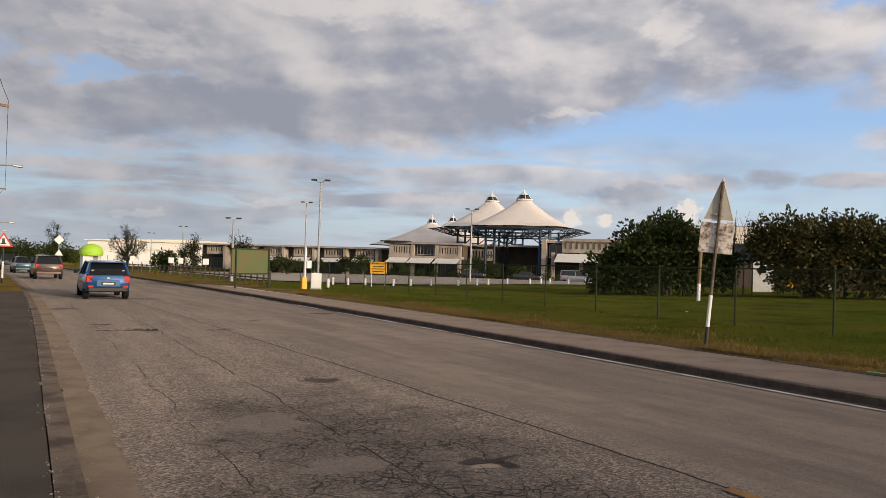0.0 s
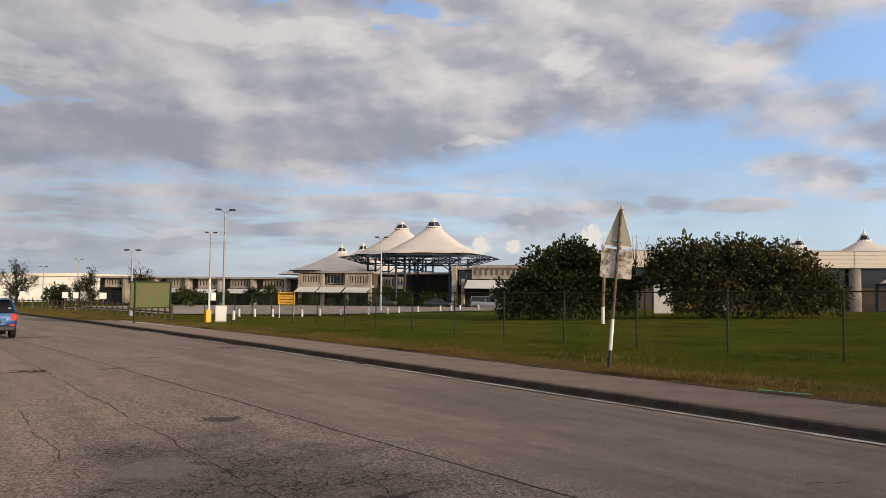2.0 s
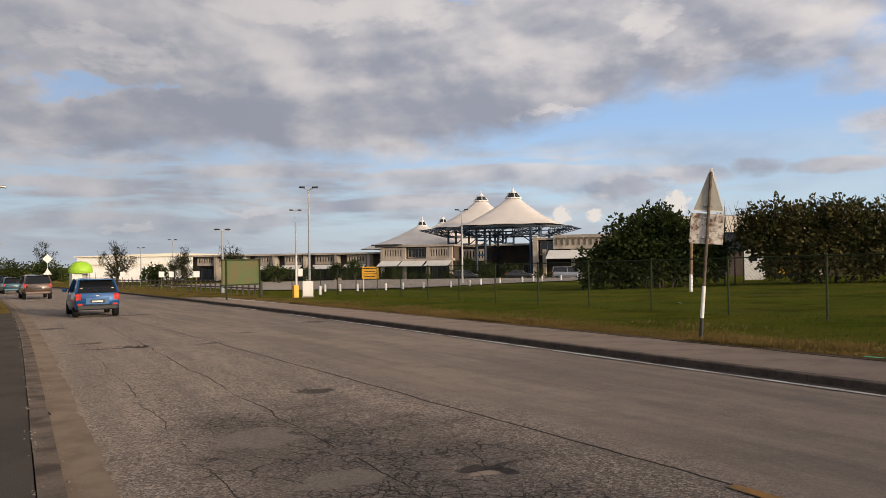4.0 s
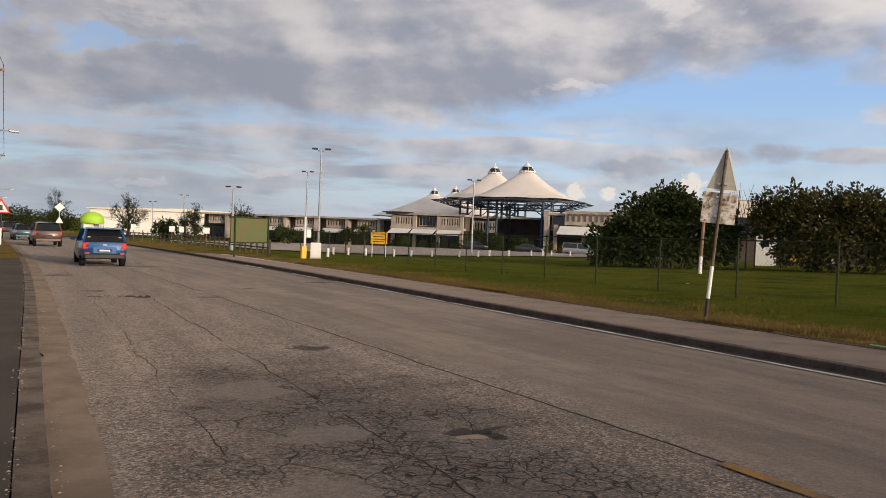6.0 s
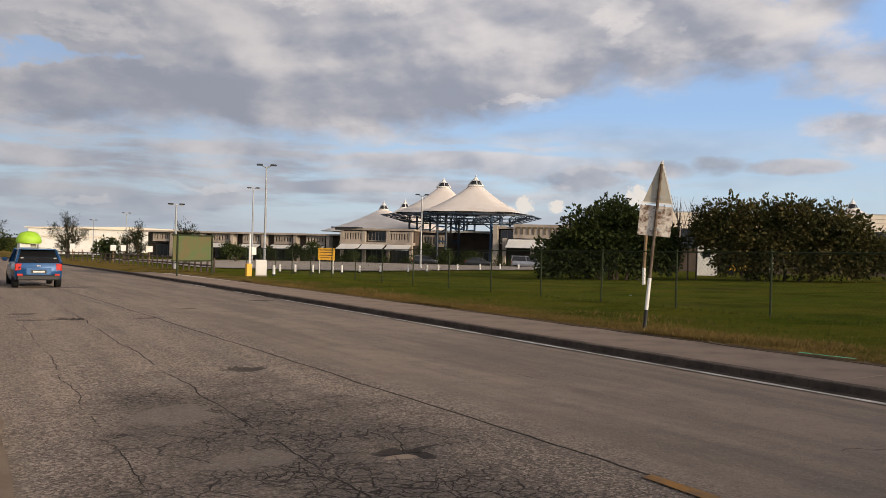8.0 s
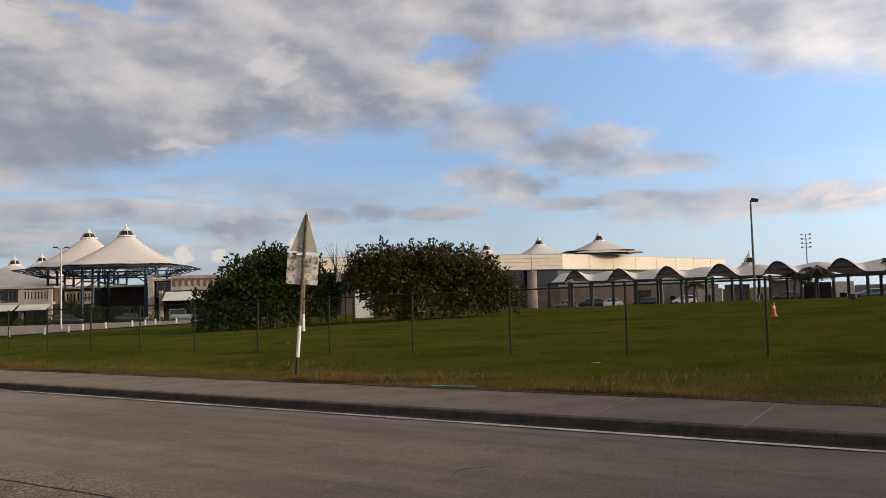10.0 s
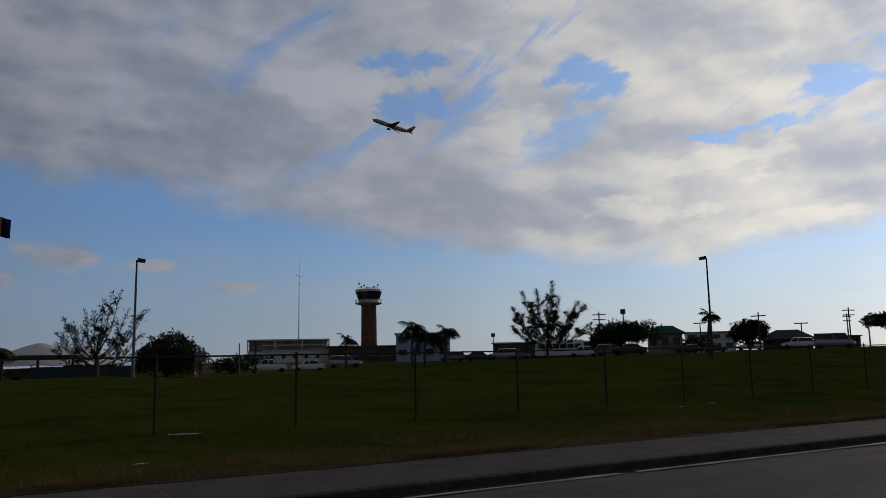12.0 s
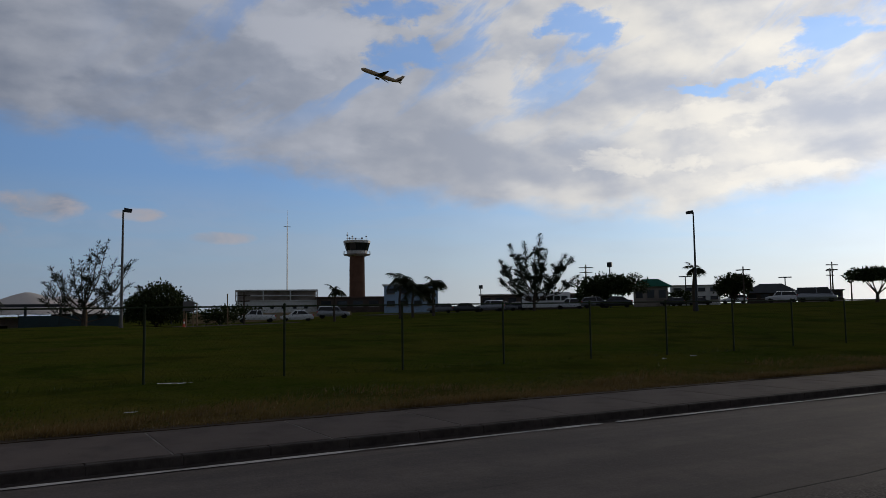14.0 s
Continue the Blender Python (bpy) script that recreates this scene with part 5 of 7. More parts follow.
def build_terminal():
    s = thing("terminal_building", "long two-storey concrete airport terminal with white awnings", "building")
    s.matrix_world = TERM
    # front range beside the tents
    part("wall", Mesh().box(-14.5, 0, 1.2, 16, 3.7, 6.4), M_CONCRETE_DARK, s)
    # the awnings' shade is painted into the shopfront colour
    part("shopfront", Mesh().box(-14.5, 0, 1.2, 16, 0, 3.7), M_SHADE, s, "shopfronts painted near black for the shade under the awnings")
    part("roof", Mesh().box(-15.5, 0.4, -0.6, 17, 6.4, 6.75), M_CONCRETE, s, "flat concrete roof slab")
    part("roof_edge", Mesh().box(-15.8, -10.4, -1.8, 1.0, 6.75, 6.95), M_DARKSTEEL, s)
    for x0, x1 in ((-14.5, -10.0), (-4.6, -0.2)):
        slotted_panel(s, x0, x1, 0.1, 4.1, 6.2, 8)
    window_bay(s, -9.2, -5.2, 1.2, 4.5, 6.1, 6)
    part("beam", Mesh().box(-14.6, 0.1, -0.4, 1.3, 3.7, 4.15), M_CONCRETE, s)
    for x in (-14.2, -9.7, -4.9, -0.3):
        part("column", Mesh().box(x - 0.28, x + 0.28, -0.3, 0.4, 0, 6.3), M_CONCRETE, s)
    for x0, x1 in ((-14.3, -10.2), (-9.9, -5.2), (-4.8, -0.1)):
        awning(s, x0, x1, -0.45, 3.75)
        # dark ground-floor frames carry on the painted shade
        window_bay(s, x0 + 0.4, x1 - 0.4, 1.15, 0.4, 3.0, 4, M_DARKSTEEL)
    # courtyard wall behind the tents
    part("wall", Mesh().box(0, 16, 17, 18, 0, 6.6), M_CONCRETE_DARK, s, "brown block wall behind the tents")
    part("roof", Mesh().box(-0.5, 16.5, 15.0, 19, 6.6, 7.0), M_WHITE, s)
    for i in range(5):
        window_bay(s, 1.0 + 3.0 * i, 3.2 + 3.0 * i, 16.98, 0.6, 2.6, 2)
    # entrance wall coloured as if in deep shade
    part("wall", Mesh().box(0.2, 5.5, 4.2, 9, 0, 6.2), M_SHADE, s, "glazed entrance wall with its shade painted near black")
    slotted_panel(s, 0.8, 5.2, 4.1, 3.6, 5.8, 7)
    # right range with the lettered parapet
    # right range's wall also has the shade in its colour
    part("wall", Mesh().box(15.6, 48, 1.5, 18, 0, 7.2), M_SHADE, s)
    part("wall", Mesh().box(15.3, 16.1, -0.2, 18, 0, 7.9), M_CONCRETE, s)
    part("roof", Mesh().box(15.3, 48, 0.2, 18.5, 7.2, 7.6), M_CONCRETE, s)
    window_bay(s, 16.5, 19.0, 1.4, 4.6, 6.9, 2)
    part("parapet", Mesh().box(19.1, 48, -0.5, 0.2, 5.5, 8.05), M_CONCRETE, s, "pale concrete parapet with raised lettering")
    # the name on the parapet, as plain raised bars
    for i in range(14):
        x = 19.6 + 1.02 * i
        part("letter_bar", Mesh().box(x, x + 0.26, -0.68, -0.52, 6.2, 7.55).box(x + 0.26, x + 0.72, -0.68, -0.52, 7.25, 7.55), M_LETTER, s)
    awning(s, 18.3, 30, -0.6, 5.3, 3.6, 1.5)
    for x in (17.4, 22.5, 27.5, 33):
        part("column", Mesh().box(x - 0.3, x + 0.3, -0.3, 0.5, 0, 5.5), M_CONCRETE, s)
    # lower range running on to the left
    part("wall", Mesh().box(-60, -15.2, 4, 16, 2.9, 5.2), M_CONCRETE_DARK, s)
    # shopfronts again near black, with the shade in their colour
    part("shopfront", Mesh().box(-60, -15.2, 4, 16, 0, 2.9), M_SHADE, s, "shopfronts painted near black for the shade under the awnings")
    part("roof", Mesh().box(-61, -15.2, 1.5, 17, 5.2, 5.55), M_CONCRETE, s)
    for i in range(6):
        x = -58 + 7.0 * i
        slotted_panel(s, x, x + 4.0, 3.0, 3.3, 5.1, 6)
        part("pier", Mesh().box(x + 4.6, x + 5.2, 2.0, 4, 0, 5.3), M_CONCRETE, s)
        # frames darkened here too, to match the painted shade
        window_bay(s, x + 0.2, x + 3.8, 3.95, 0.4, 2.5, 4, M_DARKSTEEL)
        if i > 1:
            awning(s, x - 0.3, x + 4.3, 2.4, 3.2, 2.2, 0.8)
    # white sheds beyond
    h = thing("white_shed", "long white shed far behind the car park", "shed", (40, 298, -3.2), -15)
    part("wall", Mesh().box(-22, 42, 0, 20, 0, 8.0), M_WHITE, h)
    part("roof", Mesh().prism([(-23, 8.0), (43, 8.0), (43, 8.3), (10, 9.2), (-23, 8.3)], -1, 21), M_CREAM, h)
    h = thing("white_shed", "low white shed behind roadside trees", "shed", (20, 210, -2.4), -10)
    part("wall", Mesh().box(-4, 18, 0, 12, 0, 4.2), M_WHITE, h)
    part("roof", Mesh().box(-4.5, 18.5, -0.5, 12.5, 4.2, 4.5), M_CREAM, h)


build_terminal()


# ---------------------------------------------------------------- terminal, right hall and canopy walk
def build_hall():
    s = thing("arrivals_hall", "large cream-fascia terminal hall with dark glazing below", "building")
    c, l, r = Vector((136.3, 63.0)), Vector((100.5, 98.0)), Vector((206.0, 49.5))
    back = [Vector((206, 110)), Vector((130, 128))]

    def block(name, pts, z0, z1, mat, label=""):
        m = Mesh()
        lo = [m.bm.verts.new((p.x, p.y, z0)) for p in pts]
        hi = [m.bm.verts.new((p.x, p.y, z1)) for p in pts]
        n = len(pts)
        for i in range(n):
            j = (i + 1) % n
            m.bm.faces.new((lo[i], lo[j], hi[j], hi[i]))
        m.bm.faces.new(hi)
        m.bm.faces.new(lo[::-1])
        return part(name, m, mat, s, label)

    def pull(pts, k):
        mid = Vector((150, 85))
        return [mid + (p - mid) * k for p in pts]

    outer = [l, c, r, *back]
    block("fascia", outer, 6.0, 8.8, M_CREAM, "cream clad fascia band")
    block("coping", pull(outer, 1.003), 8.8, 8.95, M_STEEL)
    block("soffit_trim", pull(outer, 1.002), 5.82, 6.0, M_DARKSTEEL)
    block("glazing", pull(outer, 0.93), 2.6, 5.82, M_DARKGLASS, "dark glazing band")
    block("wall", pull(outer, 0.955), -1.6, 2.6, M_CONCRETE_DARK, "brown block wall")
    # joints of the cladding
    for k in range(1, 8):
        a, b = l.lerp(c, k / 8), c.lerp(r, k / 8)
        part("cladding_joint", Mesh().tube((a.x - 0.03, a.y - 0.03, 6.0), (a.x - 0.03, a.y - 0.03, 8.8), 0.025, n=4), M_CONCRETE, s)
        part("cladding_joint", Mesh().tube((b.x, b.y - 0.05, 6.0), (b.x, b.y - 0.05, 8.8), 0.025, n=4), M_CONCRETE, s)
    for z in (6.7, 7.4, 8.1):
        part("cladding_seam", Mesh().tube((l.x - .02, l.y - .02, z), (c.x - .02, c.y - .02, z), 0.025, n=4), M_CONCRETE, s)
    for x, y in ((132.6, 67.8), (117.0, 83.2), (104.0, 95.8)):
        col = part("column", Mesh().lathe([(1.0, -1.6), (1.0, 1.2), (0.95, 1.3), (0.95, 5.9)], 18), M_CONCRETE, s, "thick round concrete column")
        col.matrix_basis = pose(x, y, 0)
    # raised roof light
    up = part("roof_light", Mesh().box(-8, 3.5, -3, 6, 8.9, 9.7), M_DARKGLASS, s)
    up.matrix_basis = pose(152, 60, 0, 0, 0, -55)
    up = part("roof_slab", Mesh().box(-9, 4.5, -4, 7, 9.7, 9.85), M_DARKSTEEL, s)
    up.matrix_basis = pose(152, 60, 0, 0, 0, -55)


build_hall()


def build_canopy_walk():
    """Row of wavy white membranes with eyelid arches on dark posts."""
    a, b = Vector((115.45, 53.8)), Vector((107.6, -7.0))
    length = (b - a).length
    turn = math.degrees(math.atan2(b.y - a.y, b.x - a.x))
    s = thing("canopy_walk", "row of wavy white membrane vaults on dark steel posts", "canopy", (a.x, a.y, 0), turn)
    mod, n, c = 7.6, 7, 4.71

    def lip(x):
        """Height of the front edge: a steep-backed arch that trails off into a trough."""
        e = (x - c) / (1.8 if x < c else 2.9)
        return 3.05 + 1.75 * (math.cos(math.pi * e) * 0.5 + 0.5) ** (0.6 if x < c else 0.85) if abs(e) < 1 else 3.05

    for k in range(n):
        rows = []
        for j in range(15):
            v = j / 14
            row = []
            for i in range(41):
                x = mod * i / 40
                ridge = 4.35 - 0.30 * math.cos(2 * math.pi * (x - c) / mod)
                z = lip(x) + (ridge - lip(x)) * ease(0.0, 0.5, v)
                row.append((x, -3.5 + 8.5 * v, z - 1.3 * ease(0.55, 1.0, v)))
            rows.append(row)
        m = Mesh()
        m.grid(rows)
        x0 = k * mod
        ob = part("membrane", m, M_MEMBRANE, s, "", True)
        ob.matrix_basis = pose(x0, 0, 0)
        # dark arch frame and its sill; an added grey sheet paints the mouth's half-light
        f, mouth = Mesh(), Mesh()
        pts = rows[0]
        for q, r in zip(pts, pts[1:]):
            f.tube((q[0], q[1] - 0.05, q[2]), (r[0], r[1] - 0.05, r[2]), 0.10, n=5)
        f.tube((0, -3.5, 2.85), (mod, -3.5, 2.85), 0.13, n=6)
        f.tube((c - 1.5, -3.45, 3.75), (c + 1.5, -3.45, 3.75), 0.09, n=6)
        ob = part("edge_frame", f, M_DARKSTEEL, s, "dark steel edge tube")
        ob.matrix_basis = pose(x0, 0, 0)
        for q, r in zip(pts, pts[1:]):
            if q[2] > 3.85 and r[2] > 3.85:
                mouth.quad((q[0], q[1] + 0.3, 3.75), (r[0], r[1] + 0.3, 3.75), (r[0], r[1] + 0.3, r[2] - 0.1), (q[0], q[1] + 0.3, q[2] - 0.1))
        ob = part("arch_screen", mouth, M_LAMPPOST, s, "grey sheet painted as the half-lit inside of the arch")
        ob.matrix_basis = pose(x0, 0, 0)
        for dx in (0.0, mod * 0.5):
            for y in (3.5, -3.5):
                part("post", Mesh().box(x0 + dx - 0.16, x0 + dx + 0.16, y - 0.16, y + 0.16, -1.6, 3.1), M_DARKSTEEL, s)
    # flat dark frame at the right-hand end
    x0 = n * mod
    part("pergola", Mesh().box(x0, x0 + 9, 3.2, 3.6, 2.85, 3.15).box(x0, x0 + 9, -3.6, -3.2, 2.85, 3.15), M_DARKSTEEL, s)
    for k in range(3):
        part("post", Mesh().box(x0 + 4 * k, x0 + 4 * k + 0.3, 3.25, 3.55, -0.6, 2.9), M_DARKSTEEL, s)
        part("pergola_bar", Mesh().box(x0 + 4 * k, x0 + 4 * k + 0.2, -3.4, 3.4, 2.9, 3.1), M_DARKSTEEL, s)
    # rear block wall with openings
    w = thing("service_wall", "pale block wall with dark doorways behind the canopy posts", "wall", (a.x + 29, a.y, -1.9), turn, kind="structure")
    rng = random.Random(4)
    x = 3.0
    while x < length + 4:
        d = rng.uniform(2.2, 5.0)
        h = rng.choice((3.4, 4.0, 4.6))
        # M_SHADE panels and doorways paint the darkness of open gaps
        part("panel", Mesh().box(x, x + d, -1.0, -0.7, 0, h), rng.choice((M_CONCRETE, M_CREAM, M_CONCRETE, M_CONCRETE_DARK, M_SHADE)), w)
        if rng.random() < 0.5:
            part("doorway", Mesh().box(x + d * 0.3, x + d * 0.3 + 1.0, -1.05, -0.98, 0.1, 2.2), M_SHADE, w)
        x += d + rng.uniform(0.0, 0.8)
    for k, (px, py) in enumerate(((121, -4), (135, 2), (140, -10))):
        tt = thing("far_tent", "low rounded white tent behind the canopy", "tent", (px, py, -0.4), 0, "far tents")
        m = Mesh()
        m.grid(tent_skin(7, 2.4, 5.4, 0.4, sag=-0.35, corner=2.6), True)
        part("membrane", m, M_MEMBRANE, tt, "", True)


build_canopy_walk()


# ---------------------------------------------------------------- control tower and buildings to the right
def build_tower():
    s = thing("control_tower", "brown airport control tower with glazed flaring cab", "tower", (208.9, -92.0, 2.0))
    part("shaft", Mesh().lathe([(2.35, -1), (2.2, 16.2)], 24), M_TOWER, s, "brown rendered round shaft", True)
    for k in range(3):
        part("shaft_ring", Mesh().lathe([(2.34, 3.9 + 4 * k), (2.34, 4.05 + 4 * k)], 24), M_TOWER, s)
    part("gallery", Mesh().lathe([(2.3, 16.0), (3.9, 16.4), (3.95, 16.7), (2.8, 16.7)], 16), M_CONCRETE, s, "projecting gallery")
    for k in range(16):
        a = 2 * math.pi * k / 16
        b = a + math.pi / 8
        part("gallery_rail", Mesh().tube((3.9 * math.cos(a), 3.9 * math.sin(a), 16.7), (3.9 * math.cos(a), 3.9 * math.sin(a), 17.5), 0.05, n=4).tube((3.9 * math.cos(a), 3.9 * math.sin(a), 17.5), (3.9 * math.cos(b), 3.9 * math.sin(b), 17.5), 0.05, n=4), M_STEEL, s)
    part("cab_sill", Mesh().lathe([(2.9, 16.7), (3.1, 17.7)], 12), M_WHITE, s)
    part("cab_glass", Mesh().lathe([(3.1, 17.7), (3.75, 19.9)], 12), M_DARKGLASS, s, "dark outward-leaning glazing")
    for k in range(12):
        a = 2 * math.pi * k / 12
        part("mullion", Mesh().tube((3.12 * math.cos(a), 3.12 * math.sin(a), 17.7), (3.78 * math.cos(a), 3.78 * math.sin(a), 19.9), 0.07, n=4), M_DARKSTEEL, s)
    part("cab_roof", Mesh().lathe([(3.95, 19.9), (4.0, 20.6), (3.6, 20.7)], 12), M_WHITE, s)
    for x, h in ((-2.6, 2.0), (-1.4, 1.2), (0.4, 1.0), (1.3, 1.8), (2.7, 2.6), (2.1, 1.1)):
        part("antenna", Mesh().tube((x * 0.3, x, 20.6), (x * 0.3, x, 20.6 + h), 0.07, n=5).box(x * 0.3 - 0.2, x * 0.3 + 0.2, x - 0.2, x + 0.2, 20.6 + h * 0.6, 20.6 + h * 0.6 + 0.35), M_STEEL, s)
    part("roof_rail", Mesh().tube((0, -3.4, 21.3), (0, 3.4, 21.3), 0.05, n=4), M_STEEL, s)
    m = thing("radio_mast", "thin tall steel radio mast", "mast", (218, -73.8, 2.0))
    part("mast", Mesh().tube((0, 0, 0), (0, 0, 25.0), 0.20, 0.14, 5).tube((0, 0, 25), (0, 0, 29.8), 0.09, 0.04, 5), M_STEEL, m)
    part("crossarm", Mesh().tube((0.3, -1.2, 25), (-0.3, 1.2, 25), 0.07, n=4), M_STEEL, m)


build_tower()


def block_house(name, label, p, q, depth, z0, z1, wall, roof, storeys=1, bays=5, flat=True, roof_rise=1.6, parapet=0.4):
    """A house whose front runs from p to q; windows in bays on each storey."""
    p, q = Vector(q), Vector(p)
    ln = (q - p).length
    s = thing(name, label, "building", (p.x, p.y, z0), math.degrees(math.atan2(q.y - p.y, q.x - p.x)))
    h = z1 - z0
    part("wall", Mesh().box(0, ln, 0, depth, -1.0, h), wall, s)
    if flat:
        part("roof", Mesh().box(-0.3, ln + 0.3, -0.3, depth + 0.3, h, h + parapet), roof, s)
    else:
        part("roof", Mesh().prism([(-0.8, h - 0.1), (ln + 0.8, h - 0.1), (ln * 0.72, h + roof_rise), (ln * 0.28, h + roof_rise)], -0.8, depth + 0.8), roof, s)
    for st in range(storeys):
        zb = h * st / storeys
        hh = h / storeys
        for i in range(bays):
            x0, x1 = ln * (i + 0.2) / bays, ln * (i + 0.8) / bays
            w = part("window", Mesh().box(x0, x1, -0.05, 0.02, zb + hh * 0.35, zb + hh * 0.78), M_DARKGLASS, s)
            part("sill", Mesh().box(x0 - 0.1, x1 + 0.1, -0.16, -0.05, zb + hh * 0.29, zb + hh * 0.35), M_CONCRETE, w)
    return s


M_ROOF_GREY = material("grey_sheet_roof", (0.16, 0.165, 0.18), 0.7, other=(0.11, 0.11, 0.12), scale=0.6, amount=0.6, grain=6, bump=0.05)
HOUSES = (
    ("blue_house", "pale blue two-storey building behind palms", (130.5, -74.5), (135.4, -65.3), 9, 2.0, 6.7, M_BLUEWALL, M_WHITE, 2, 4, True, 0, 0.3),
    ("brown_house", "low brown building at the tower's foot", (178, -94.0), (184.5, -70.5), 9, 2.0, 5.4, M_CONCRETE_DARK, M_ROOF_BROWN, 1, 6, True, 0, 0.3),
    # dark block on the long low building paints its shaded front
    ("long_low_building", "long low shaded building with pale roof edge behind parked cars", (114.6, -97.4), (126.0, -81.4), 9, 2.2, 4.6, M_CONCRETE_DARK, M_CREAM, 1, 8, True, 0, 0.22),
    ("green_roof_house", "building with a green metal roof", (96.9, -101.4), (100.9, -97.2), 8, 2.4, 5.6, M_CONCRETE, M_ROOF_GREEN, 1, 3, False, 1.2, 0.3),
    ("white_house", "white two-storey building behind the car park", (103.5, -122.5), (110.0, -116.0), 8, 2.7, 6.0, M_WHITE, M_CONCRETE, 2, 4, True, 0, 0.2),
    ("grey_roof_house", "low house with a broad grey sheet roof", (86.9, -122.3), (93.4, -117.4), 10, 2.7, 4.3, M_CONCRETE_DARK, M_ROOF_GREY, 1, 4, False, 1.5, 0.2),
    ("low_shed", "long low grey shed beside the grey-roofed house", (81.0, -126.7), (86.5, -122.6), 10, 2.7, 4.4, M_CONCRETE_DARK, M_ROOF_GREY, 1, 4, True, 0, 0.2),
)
for h in HOUSES:
    block_house(*h)


def build_office_block():
    """Pale blockwork below; an open white frame before a dark upper storey."""
    p, q = Vector((193.3, -52.2)), Vector((187.1, -71.3))
    ln = (q - p).length
    s = thing("office_block", "long pale blockwork building with an open white frame above", "building", (p.x, p.y, 1.3), math.degrees(math.atan2(q.y - p.y, q.x - p.x)))
    part("lower_wall", Mesh().box(0, ln, 0, 12, -1.0, 3.5), M_WHITE, s, "pale painted blockwork")
    part("upper_wall", Mesh().box(0.3, ln - 0.3, 0.9, 12, 3.5, 6.0), M_CONCRETE, s, "shaded upper wall")
    for z in (3.45, 4.75, 6.0):
        part("beam", Mesh().box(-0.2, ln + 0.2, -0.25, 0.15, z, z + (0.34 if z > 5 else 0.2)), M_WHITE, s)
    for i in range(4):
        x = ln * i / 3
        part("column", Mesh().box(x - 0.16, x + 0.16, -0.2, 0.1, 3.65, 6.0), M_WHITE, s)
    part("roof", Mesh().box(-0.2, ln + 0.2, 0.15, 12.2, 6.0, 6.25), M_CONCRETE, s)
    for i in range(5):
        x = ln * (0.3 + 0.14 * i)
        part("window", Mesh().box(x - 0.45, x + 0.45, -0.05, 0.02, 1.5, 2.3), M_DARKGLASS, s)


build_office_block()


def far_pole(x, y, h, kind):
    s = thing("utility_pole" if kind == "wood" else "floodlight_pole", "thin dark pole seen far off against the sky", "pole", (x, y, land(x, y)), random.Random(x).uniform(0, 90), "far poles")
    part("pole", Mesh().tube((0, 0, -0.5), (0, 0, h), 0.13, 0.09, 6), M_DARKSTEEL if kind != "wood" else M_BARK, s)
    if kind == "wood":
        part("crossarm", Mesh().box(-1.0, 1.0, -0.06, 0.06, h - 0.5, h - 0.36).box(-0.9, 0.9, -0.06, 0.06, h - 1.2, h - 1.06), M_BARK, s)
    elif kind == "bar":
        part("lamp_bar", Mesh().box(-1.1, 1.1, -0.12, 0.12, h - 0.1, h + 0.08), M_DARKSTEEL, s)
    else:
        part("lamp_head", Mesh().box(-0.35, 0.35, -0.25, 0.25, h - 0.1, h + 0.6, bevel=0.05), M_DARKSTEEL, s)


for x, y, h, k in ((71.2, -109, 5.9, "wood"), (74.5, -113.5, 5.2, "wood"), (70.2, -112, 4.4, "wood"), (84.6, -77.0, 6.0, "head"), (86.8, -74.4, 6.4, "wood"), (97.5, -106.5, 5.2, "bar"),
                   (66, -82.5, 4.8, "wood"), (88, -121, 4.5, "bar"), (128, -82.8, 4.4, "head"), (117.5, -88, 4.2, "wood"), (118, -22.5, 4.6, "head"), (142, -78, 6.0, "wood"), (96, -27, 4.0, "wood")):
    far_pole(x, y, h, k)


def flood_mast():
    s = thing("floodlight_mast", "tall mast with tiers of small floodlights", "mast", (247.5, 36.6, 0.0))
    part("mast", Mesh().tube((0, 0, 0), (0, 0, 16.5), 0.22, 0.15, 6), M_STEEL, s)
    for k in range(4):
        z = 12.6 + 1.25 * k
        part("arm", Mesh().tube((0.2, -1.0, z), (-0.2, 1.0, z), 0.05, n=4), M_STEEL, s)
        for y in (-1.1, 1.1):
            part("floodlight", Mesh().box(-0.25, 0.25, y - 0.28, y + 0.28, z - 0.05, z + 0.4), M_STEEL, s)


flood_mast()


def hut(x, y, z, w, d, h, label, mat, turn):
    s = thing("gate_hut", label, "hut", (x, y, z), turn)
    part("wall", Mesh().box(-w / 2, w / 2, -d / 2, d / 2, -0.2, h, bevel=0.03), mat, s)
    part("roof", Mesh().box(-w / 2 - 0.12, w / 2 + 0.12, -d / 2 - 0.12, d / 2 + 0.12, h, h + 0.12), M_CONCRETE, s)
    part("window", Mesh().box(-w * 0.25, w * 0.15, -d / 2 - 0.03, -d / 2 + 0.01, h * 0.62, h * 0.8), M_DARKGLASS, s)


hut(50.0, 41.0, land(50.0, 41.0), 1.5, 1.4, 2.3, "small white hut seen between the bushes", M_WHITE, -50)
s = thing("yellow_tractor", "small yellow site machine behind the bushes", "machine", (52.4, 40.1, land(52.4, 40.1)), -45)
s.matrix_world = s.matrix_world @ Matrix.Scale(1.16, 4)
part("body", Mesh().box(-0.55, 0.55, -0.4, 0.4, 0.2, 0.75, bevel=0.05), M_YELLOW, s)
part("mast", Mesh().tube((-0.1, 0, 0.7), (-0.1, 0, 1.15), 0.06), M_WHITE, s)
part("deck", Mesh().box(0.0, 0.75, -0.35, 0.35, 0.75, 0.85), M_WHITE, s)
